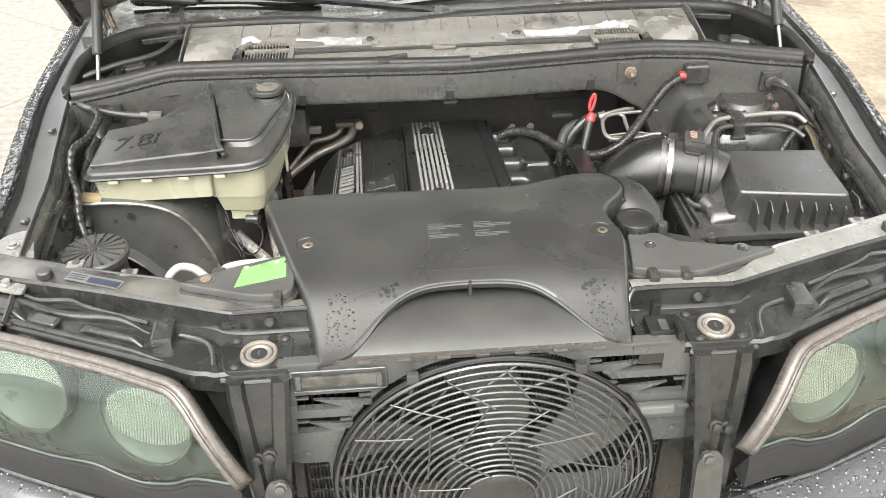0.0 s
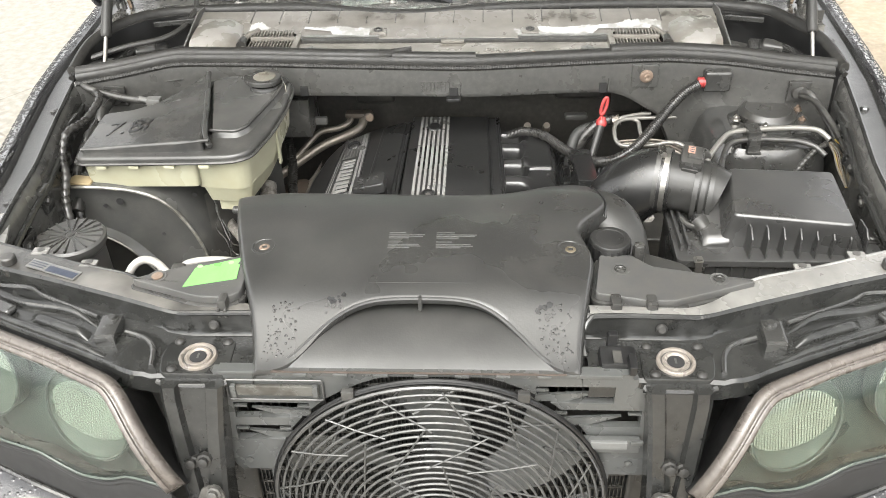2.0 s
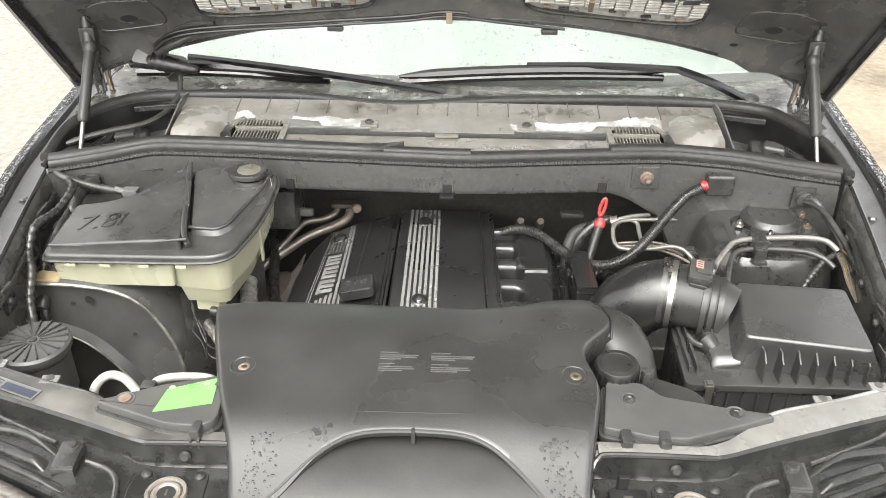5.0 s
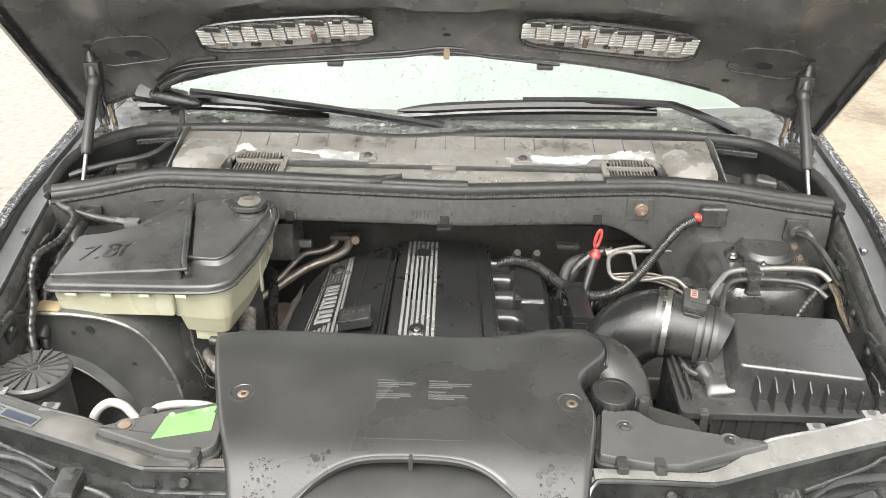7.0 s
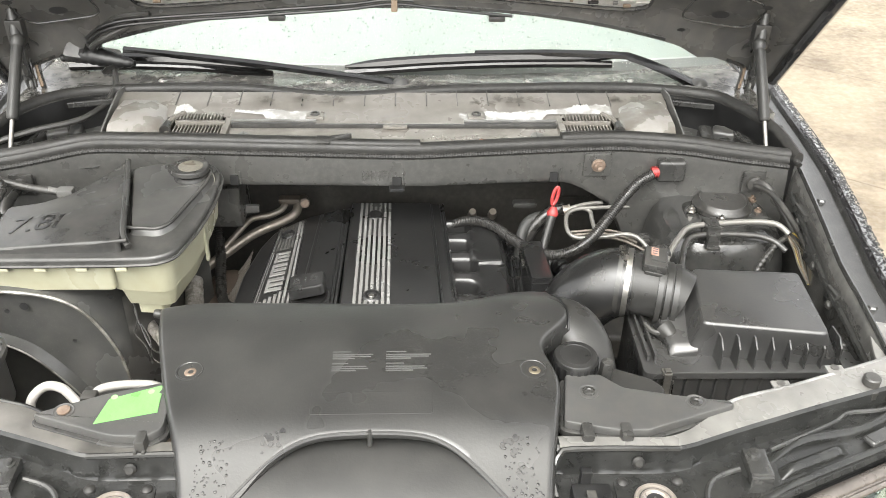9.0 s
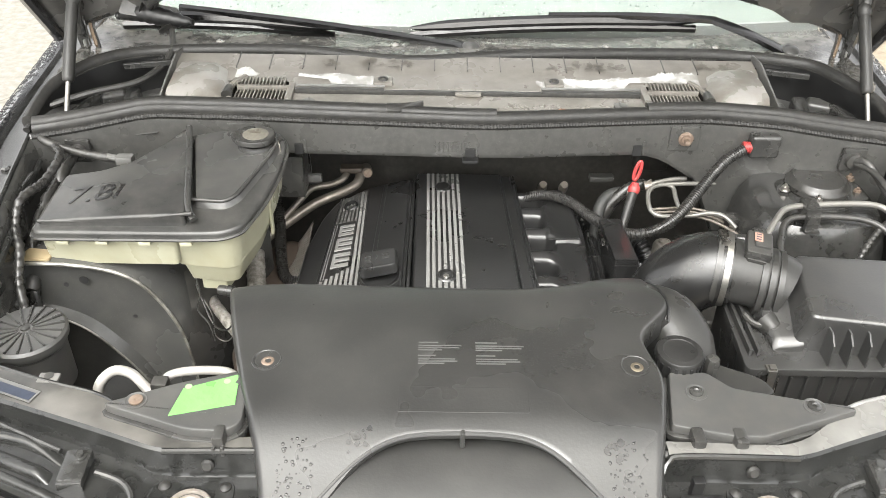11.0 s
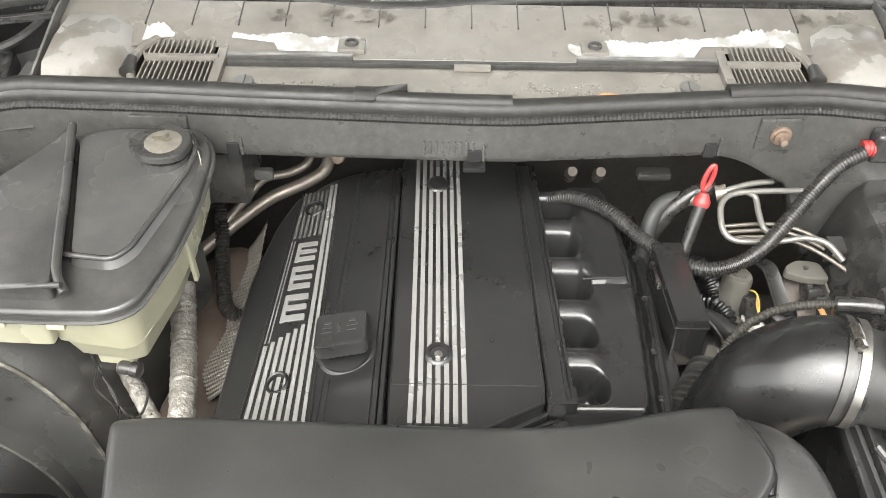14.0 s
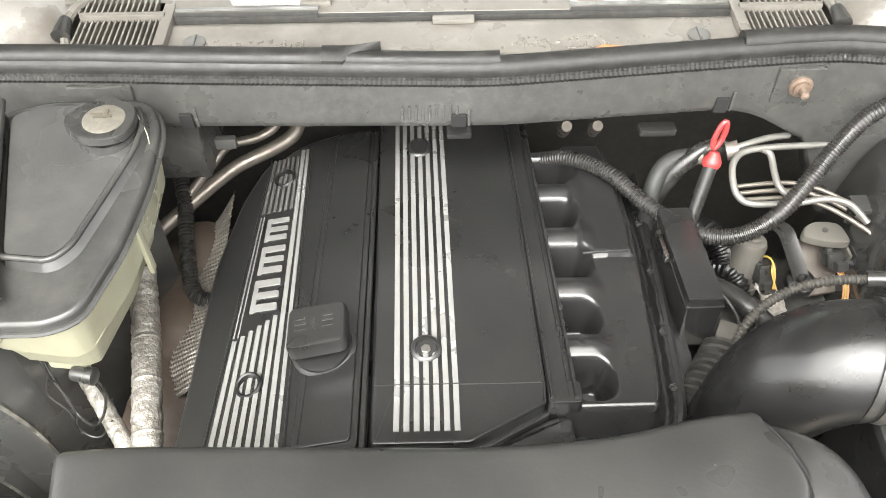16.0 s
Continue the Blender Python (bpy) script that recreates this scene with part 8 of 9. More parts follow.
        for c in pockets:
            end = 0.158 + 0.004 * math.sin(40 * c)
            dy = abs(y - c) / 0.0245
            dx = max(0.0, (x - end + 0.020) / 0.020)
            d = (dx ** 2.6 + dy ** 2.6) ** (1 / 2.6)
            z -= 0.050 * (1 - smooth(0.42, 1.20, d))
            rib = 1 - smooth(0.003, 0.006, abs(y - c + 0.012))
            z += 0.022 * rib * (1 - smooth(0.128, 0.140, x)) * (1 - smooth(0.8, 1.0, dy))
            z += 0.010 * math.exp(-((y - c - 0.044) / 0.015) ** 2) * (1 - smooth(0.140, 0.172, x)) * (1.378 < y < 1.80)
        return z

    rows = []
    for i in range(62):
        x = 0.104 + 0.0026 * i
        rows.append([(x, 1.330 + 0.0026 * j, plenum_z(x, 1.330 + 0.0026 * j)) for j in range(186)])
    pl = part("intake_plenum", Geo().grid(rows), ENGINE_PLASTIC, engine, "moulded black intake plenum with six runners", 50)
    part("plenum_front", Geo().grid([[(x, 1.331, 0.926), (x, 1.326, 0.92), (x, 1.330, 0.86)] for x in (0.02, 0.06, 0.10, 0.15, 0.19, 0.22)]), ENGINE_PLASTIC, pl)
    part("front_web", sheet(fillet([(0.020, 1.334), (0.110, 1.334), (0.110, 1.376), (0.086, 1.372)], 0.004, 3), -0.04, -0.026, 0.004, base=top_plane), ENGINE_PLASTIC, pl)
    rim = [(ease(plenum_edge, y) + 0.022, y, plenum_plane(0.2, y) - 0.040) for y in [1.345 + 0.02 * i for i in range(24)]]
    part("outer_flange", Geo().tube([(0.06, 1.328, 0.915), (0.14, 1.326, 0.916), (0.195, 1.332, 0.918)] + rim, 0.006, 8), ENGINE_PLASTIC, pl)
    part("ledge_line", Geo().tube([(0.150, 1.5955, plenum_plane(0, 1.5955) + 0.0085), (0.180, 1.5975, plenum_plane(0, 1.5975) + 0.0088), (0.206, 1.599, plenum_plane(0, 1.599) + 0.0088)], 0.0018, 8), ENGINE_PLASTIC, pl)
    for y in (1.42, 1.50, 1.60, 1.69, 1.76):
        part("flange_screw", Geo().turned([(0.005, 0), (0.005, 0.003), (0.0005, 0.004)], (ease(plenum_edge, y) + 0.014, y, plenum_plane(0.2, y) - 0.036), (0, 0, 1), 8), BLACK_METAL, pl)
    # control box beside the plenum
    m = Matrix.Translation((0.274, 1.582, 0.916)) @ pose(0, 0, 0, -7, 0, 1)
    part("control_box", Geo().box((0, 0, 0), (0.042, 0.160, 0.080), 0.005, m), ENGINE_PLASTIC, engine, "slim black control box")
    part("box_seam", Geo().box((0, 0, 0.026), (0.045, 0.163, 0.003), 0.001, m), ENGINE_PLASTIC, engine)
    part("box_bracket", Geo().box((-0.026, 0.02, 0.03), (0.006, 0.05, 0.01), 0.002, m), STEEL, engine)
    part("throttle_bellows", Geo().tube(dense([(0.262, 1.41, 0.90), (0.285, 1.44, 0.905), (0.305, 1.47, 0.91)], 0.002), 0.03, 18, rfun=ribbed(0.030, 0.003, 5)), RUBBER, engine, "ribbed rubber bellows")
    for x in (0.172, 0.218):
        part("fitting", Geo().tube([(x, 1.912, 0.85), (x, 1.902, 0.868), (x, 1.888, 0.884)], 0.0085, 12, rfun=lambda i, q: (0.0085, 0.0105, 0.008)[i]), RING_METAL, engine, "steel pipe fitting")


build_engine()


# ---- air filter box and its hose ----
def build_airbox():
    box = thing("air_filter_box", (0.55, 1.31, 0.86), "matt black air filter box with ribbed sides and steel clips", "air filter box")
    lid_low = [(0.464, 1.242), (0.690, 1.210), (0.704, 1.395), (0.470, 1.402)]
    lid_top = [(0.476, 1.240), (0.664, 1.210), (0.679, 1.376), (0.500, 1.389)]
    a, b = fillet(lid_low, 0.014, 4), fillet(lid_top, 0.012, 4)
    rings = [[(p.x, p.y, 1.000) for p in a], [(p.x, p.y, 1.016) for p in a], [(p.x, p.y, 1.052) for p in [q.lerp(r, 0.85) for q, r in zip(a, b)]], [(p.x, p.y, 1.061) for p in b], [(p.x, p.y, 1.0648) for p in shrink(b, 0.002)], [(p.x, p.y, 1.0662) for p in shrink(b, 0.006)]]
    lid = part("lid", Geo().loft(rings), AIRBOX_PLASTIC, box, "matt black lid", 50)
    flange = fillet([(0.386, 1.198), (0.700, 1.196), (0.712, 1.40), (0.392, 1.405)], 0.012, 4)
    part("flange", Geo().prism(flange, 0.988, 1.002, 0.003), AIRBOX_PLASTIC, box)
    low = fillet([(0.396, 1.206), (0.700, 1.202), (0.702, 1.395), (0.402, 1.398)], 0.012, 4)
    base = part("base", Geo().prism(low, 0.80, 0.990, 0.004), AIRBOX_PLASTIC, box, "ribbed lower half")
    for i in range(13):
        part("base_rib", Geo().box((0.408 + 0.0235 * i, 1.203, 0.93), (0.003, 0.008, 0.11), 0.001), AIRBOX_PLASTIC, base)
    for i in range(8):
        x = 0.503 + 0.0262 * i
        top = 1.050
        g = Geo().prism([(1.2035, 1.0), (1.2075, top - 0.012), (1.222, top), (1.250, top), (1.250, 1.0)], 0, 0.0028, 0.0006, Matrix.Translation((x, 0, 0)) @ Matrix(((0, 0, 1, 0), (1, 0, 0, 0), (0, 1, 0, 0), (0, 0, 0, 1))))
        part("lid_rib", g, AIRBOX_PLASTIC, lid)
    # spout beside the lid
    rings = []
    for y, x0, top in ((1.236, 0.440, 1.004), (1.240, 0.438, 1.012), (1.252, 0.436, 1.019), (1.29, 0.432, 1.028), (1.335, 0.428, 1.040), (1.375, 0.428, 1.045), (1.398, 0.430, 1.030)):
        rings.append([(0.478, y, 0.998), (x0, y, 0.998), (x0 - 0.002, y, top - 0.010), (x0 + 0.004, y, top - 0.003), (x0 + 0.012, y, top), (0.462, y, top + 0.001), (0.478, y, top + 0.004)])
    part("spout", Geo().loft(rings), AIRBOX_PLASTIC, lid, "moulded outlet ramp", 50)
    for x in (0.398, 0.410):
        part("flange_bar", Geo().box((x, 1.305, 1.008), (0.005, 0.16, 0.012), 0.0015), AIRBOX_PLASTIC, box)
    for x, y in ((0.421, 1.199), (0.681, 1.194)):
        c = part("clip", Geo().box((x, y, 1.003), (0.015, 0.014, 0.005), 0.002).box((x, y - 0.008, 0.982), (0.012, 0.003, 0.046), 0.001).box((x, y - 0.003, 1.008), (0.010, 0.010, 0.004), 0.0012), CLAMP_STEEL, box, "bright steel spring clip")
        part("clip_wire", Geo().tube([(x - 0.008, y - 0.011, 0.995), (x - 0.008, y - 0.013, 0.965), (x + 0.008, y - 0.013, 0.965), (x + 0.008, y - 0.011, 0.995)], 0.0014, 6), STEEL, c)
    part("corner_lug", Geo().prism(fillet([(0.695, 1.195), (0.735, 1.205), (0.72, 1.24), (0.695, 1.24)], 0.006), 0.995, 1.008, 0.002), AIRBOX_PLASTIC, box)
    part("mount_rubber", Geo().turned([(0.022, -0.02), (0.023, 0.0), (0.021, 0.005), (0.012, 0.004), (0.010, 0.007), (0.0005, 0.007)], (0.722, 1.262, 1.004), (0, 0, 1), 24), RUBBER, box, "round rubber mount")
    for k in range(6):
        part("mount_hole", Geo().turned([(0.003, 0), (0.003, 0.0008), (0.0003, 0.0008)], (0.722 + 0.016 * math.cos(k * 1.047), 1.262 + 0.016 * math.sin(k * 1.047), 1.0086), (0, 0, 1), 8), DARK_DIRT, box)
    # throat and mass-air-flow housing
    hose = thing("intake_hose", (0.38, 1.37, 0.95), "glossy black rubber intake elbow with a steel clamp and sensor housing", "intake hose")
    ax = [(0.478, 1.338, 1.038), (0.462, 1.345, 1.043), (0.43, 1.356, 1.050), (0.386, 1.367, 1.053)]
    part("sensor_housing", Geo().tube(curve_points(ax, 6), 0.05, 28, rfun=lambda i, q: 0.046 + 0.005 * q), SNORKEL, hose, "black sensor housing")
    for q in (0.440, 0.452, 0.464):
        t = (0.486 - q) / 0.1
        c = Vector((q, 1.336 + 0.031 * t, 1.038 + 0.015 * t))
        part("housing_rib", Geo().tube([c + Vector((0.004, -0.0012, 0)), c - Vector((0.004, -0.0012, 0))], 0.0535, 28), SNORKEL, hose)
    run = curve_points([(0.398, 1.363, 1.053), (0.371, 1.371, 1.050), (0.342, 1.377, 1.034), (0.316, 1.379, 1.005), (0.298, 1.377, 0.965), (0.288, 1.372, 0.915), (0.285, 1.37, 0.86)], 8)
    part("elbow", Geo().tube(run, 0.057, 32, rfun=lambda i, q: 0.055 + 0.004 * math.sin(math.pi * min(1, q * 1.4))), material("glossy_rubber", (0.008, 0.008, 0.008), 0.28, second=(0.016, 0.016, 0.016), dust=DUSTY, dust_amount=0.08, scale=12, rough_var=0.08), hose, "glossy black rubber elbow", 60)
    t = Vector((0.95, -0.28, 0.0)).normalized()
    c = Vector((0.388, 1.366, 1.053))
    part("hose_clamp", Geo().tube([c - t * 0.0045, c + t * 0.0045], 0.0580, 32), CLAMP_STEEL, hose, "bright steel hose clamp")
    part("elbow_collar", Geo().tube([c - t * 0.018, c - t * 0.010], 0.0595, 32), RUBBER, hose)
    part("clamp_screw", Geo().box((0.376, 1.37, 1.113), (0.012, 0.022, 0.010), 0.003).turned([(0.006, 0), (0.006, 0.008), (0.0005, 0.009)], (0.376, 1.358, 1.113), (0, -1, 0), 8), STEEL, hose)
    m = Matrix.Translation((0.425, 1.352, 1.106)) @ pose(0, 0, 0, 12, 6, -14)
    plug = part("sensor_plug", Geo().box((0, 0, 0), (0.038, 0.046, 0.018), 0.004, m).box((0.004, 0.004, 0.010), (0.024, 0.030, 0.006), 0.002, m).box((0, -0.018, -0.012), (0.030, 0.016, 0.016), 0.004, m), BLACK_PLASTIC, hose, "sensor with a small label")
    part("plug_label", Geo().box((-0.004, 0.006, 0.0135), (0.012, 0.017, 0.001), 0.0003, m), material("salmon_label", (0.34, 0.2, 0.15), 0.5), plug)
    for i in range(3):
        part("label_line", Geo().box((-0.004, 0.001 + 0.005 * i, 0.0143), (0.008, 0.0016, 0.0006), 0.0002, m), LABEL_BLUE, plug)
    part("breather_plug", Geo().tube([(0.438, 1.292, 1.014), (0.446, 1.276, 1.010), (0.450, 1.268, 1.002)], 0.016, 18, rfun=lambda i, q: (0.018, 0.016, 0.010)[i]), SNORKEL, hose)
    part("plug_clip", Geo().tube(curve_points([(0.408, 1.300, 1.018), (0.420, 1.283, 1.014), (0.445, 1.278, 1.016), (0.466, 1.284, 1.024)], 5), 0.0045, 8), BLACK_PLASTIC, hose, "black bent clip")
    return box


build_airbox()


CAP_BLACK = material("satin_cap_black", (0.010, 0.010, 0.010), 0.34, second=(0.022, 0.022, 0.021), dust=DUSTY, dust_amount=0.15, scale=30)


def build_expansion_tank():
    ex = thing("coolant_tank", (0.29, 1.14, 1.0), "black coolant expansion tank with a ribbed cap", "coolant tank")
    part("tank", Geo().prism(fillet([(0.215, 1.10), (0.33, 1.09), (0.40, 1.12), (0.385, 1.15), (0.30, 1.19), (0.225, 1.18)], 0.02), 0.93, 1.036, 0.008), SNORKEL, ex)
    part("cap", Geo().turned([(0.025, 1.030), (0.027, 1.060), (0.0315, 1.064), (0.0315, 1.087), (0.0295, 1.0905), (0.022, 1.0912), (0.0205, 1.0902), (0.0005, 1.0902)], (0.262, 1.138, 0), (0, 0, 1), 40), CAP_BLACK, ex, "round black screw cap")
    for k in range(20):
        a = 2 * math.pi * k / 20
        part("cap_grip", Geo().box((0.0318, 0, 1.076), (0.002, 0.005, 0.018), 0.0008, Matrix.Translation((0.262, 1.138, 0)) @ pose(0, 0, 0, 0, 0, math.degrees(a))), BLACK_RUBBER, ex)
    part("bleed_screw", Geo().turned([(0.010, 1.045), (0.010, 1.074), (0.008, 1.078), (0.0005, 1.079)], (0.308, 1.138, 0), (0, 0, 1), 8), BLACK_PLASTIC, ex)
    part("hose_stub", Geo().tube(curve_points([(0.318, 1.135, 1.02), (0.345, 1.12, 1.022), (0.385, 1.098, 1.012), (0.44, 1.085, 1.0)], 6), 0.014, 14), SNORKEL, ex, "matt black coolant hose")


build_expansion_tank()

# ---- cables, pipes and fittings behind the engine ----
pipe("battery_cable", [(0.096, 1.812, 0.880), (0.116, 1.802, 0.898), (0.155, 1.775, 0.928), (0.200, 1.735, 0.940), (0.245, 1.680, 0.935), (0.290, 1.632, 0.937), (0.335, 1.612, 0.950), (0.378, 1.618, 0.975), (0.415, 1.645, 1.005), (0.450, 1.675, 1.035), (0.482, 1.695, 1.062), (0.512, 1.704, 1.077)], 0.0100, CABLE, "black corrugated battery cable with a red boot", "cable", ribs=(0.0011, 0.0007))
pipe("coolant_hose", [(0.245, 1.70, 0.80), (0.255, 1.72, 0.86), (0.285, 1.735, 0.93), (0.32, 1.745, 0.965), (0.35, 1.75, 0.972)], 0.0125, CABLE, "thick black rubber hose", "hose")


def build_dipstick():
    d = thing("dipstick", (0.30, 1.66, 0.85), "black dipstick tube with a red pull ring", "dipstick")
    part("tube", Geo().tube(curve_points([(0.262, 1.58, 0.80), (0.284, 1.632, 0.885), (0.306, 1.676, 0.955), (0.318, 1.698, 0.990)], 6), 0.0088, 12), SNORKEL, d)
    part("collar", Geo().turned([(0.010, 0), (0.0115, 0.003), (0.0118, 0.009), (0.009, 0.014), (0.006, 0.020), (0.0005, 0.021)], (0.317, 1.697, 0.984), (0.18, 0.42, 0.88), 20), RED, d, "red plastic collar")
    loop = [(0.3225 + 0.0050 * math.cos(a) + 0.004 * math.sin(a), 1.711 + 0.004 * math.sin(a), 1.024 + 0.0175 * math.sin(a)) for a in [2 * math.pi * k / 28 for k in range(28)]]
    part("pull_ring", Geo().tube(loop, 0.0036, 8, closed=True), RED, d, "red pull ring")


build_dipstick()

for run in ([(0.520, 1.742, 0.984), (0.467, 1.732, 0.986), (0.400, 1.728, 0.986), (0.366, 1.722, 0.985), (0.350, 1.708, 0.981), (0.346, 1.688, 0.972), (0.350, 1.668, 0.962), (0.368, 1.657, 0.958), (0.420, 1.654, 0.962), (0.455, 1.654, 0.968), (0.480, 1.644, 0.968), (0.500, 1.625, 0.955)],
            [(0.388, 1.727, 0.985), (0.400, 1.722, 0.980), (0.402, 1.700, 0.970), (0.406, 1.680, 0.962), (0.420, 1.668, 0.955)],
            [(0.352, 1.734, 0.976), (0.368, 1.735, 0.984), (0.400, 1.745, 0.986), (0.430, 1.750, 0.986)]):
    pipe("brake_pipe", run, 0.0044, ALUMINIUM, "bare metal brake pipe bent into a loop", "pipe", group="brake pipes")
for i in range(3):
    pipe("brake_line", [(0.36, 1.70 - 0.012 * i, 0.945), (0.44, 1.70 - 0.014 * i, 0.948), (0.50, 1.66 - 0.018 * i, 0.945), (0.56, 1.58 - 0.02 * i, 0.93)], 0.003, ALUMINIUM_DULL, "thin metal brake line", "pipe", group="brake lines")
solo("line_clip", Geo().box((0.499, 1.654, 0.948), (0.026, 0.020, 0.034), 0.003).box((0.499, 1.642, 0.960), (0.018, 0.012, 0.008), 0.002), BLACK_PLASTIC, "black clip holding brake lines", "pipe clip")


def build_valves():
    v = thing("vent_valve", (0.385, 1.65, 0.80), "dull grey cylindrical valve on a strap beside black plugs", "valve")
    ax = Vector((0.10, 0.16, 1)).normalized()
    base = Vector((0.380, 1.647, 0.905)) - ax * 0.062
    part("valve_body", Geo().turned([(0.0005, 0), (0.0215, 0.0), (0.0215, 0.004), (0.0205, 0.006), (0.0205, 0.054), (0.0180, 0.060), (0.0125, 0.0615), (0.0118, 0.0655), (0.0080, 0.0665), (0.0075, 0.0645), (0.0005, 0.0645)], base, ax, 28), VALVE_GREY, v, "grey cylindrical valve")
    foot = Matrix.Translation(base + Vector((-0.008, -0.014, -0.008))) @ pose(0, 0, 0, 0, 0, 18)
    part("valve_foot", Geo().box((0, 0, 0), (0.044, 0.040, 0.018), 0.004, foot).box((-0.018, -0.018, 0.012), (0.010, 0.008, 0.030), 0.002, foot), VALVE_GREY, v)
    m = Matrix.Translation((0.397, 1.622, 0.868)) @ pose(0, 0, 0, -25, 0, 12)
    plug = part("plug", Geo().box((0, 0, 0), (0.024, 0.022, 0.028), 0.004, m).box((0, -0.010, -0.018), (0.018, 0.016, 0.016), 0.003, m).box((-0.010, 0.004, 0.014), (0.006, 0.012, 0.012), 0.002, m), BLACK_PLASTIC, v, "black plug")
    for k in range(3):
        part("wire", Geo().tube(curve_points([(0.394 + 0.003 * k, 1.634, 0.884), (0.399 + 0.002 * k, 1.622, 0.893 - 0.003 * k), (0.403 - 0.002 * k, 1.607, 0.884), (0.402 + 0.002 * k, 1.594, 0.866)], 5), 0.0012, 6), (YELLOW, ORANGE, YELLOW)[k], plug, "thin coloured wire")
    # crumpled silver sleeve under the plug
    rows = []
    random.seed(8)
    for i in range(9):
        c = Vector((0.398, 1.612, 0.856)).lerp(Vector((0.418, 1.578, 0.828)), i / 8)
        rows.append([c + Vector((0.013 * math.cos(2 * math.pi * j / 10), 0.005 * math.sin(2 * math.pi * j / 10), 0.010 * math.sin(2 * math.pi * j / 10))) * random.uniform(0.8, 1.12) for j in range(10)])
    part("foil_sleeve", Geo().loft(rows), FOIL, v, "crumpled silver sleeve")
    # black strap with a rubber bush at its foot
    strap = [Vector((0.415, 1.672, 0.902)), Vector((0.424, 1.655, 0.905)), Vector((0.432, 1.628, 0.890)), Vector((0.440, 1.606, 0.872))]
    rows = []
    for p in curve_points(strap, 6):
        rows.append([p + Vector((a, 0.3 * a, b)) for a, b in ((-0.011, 0), (-0.009, 0.004), (-0.004, 0.002), (0.004, 0.002), (0.009, 0.004), (0.011, 0), (0.008, -0.004), (-0.008, -0.004))])
    part("strap", Geo().loft(rows, cap=True), SNORKEL, v, "black rubber strap")
    part("bush", Geo().turned([(0.019, -0.010), (0.019, 0.0), (0.016, 0.003), (0.009, 0.004), (0.008, 0.008), (0.004, 0.008), (0.0035, 0.003), (0.0005, 0.003)], (0.441, 1.606, 0.868), (0.05, -0.15, 1), 24), BLACK_RUBBER, v, "round rubber bush")


VALVE_GREY = material("dull_cast_grey", (0.135, 0.13, 0.115), 0.5, metal=0.25, second=(0.09, 0.086, 0.076), dust=(0.13, 0.11, 0.085), dust_amount=0.4, scale=26)
build_valves()


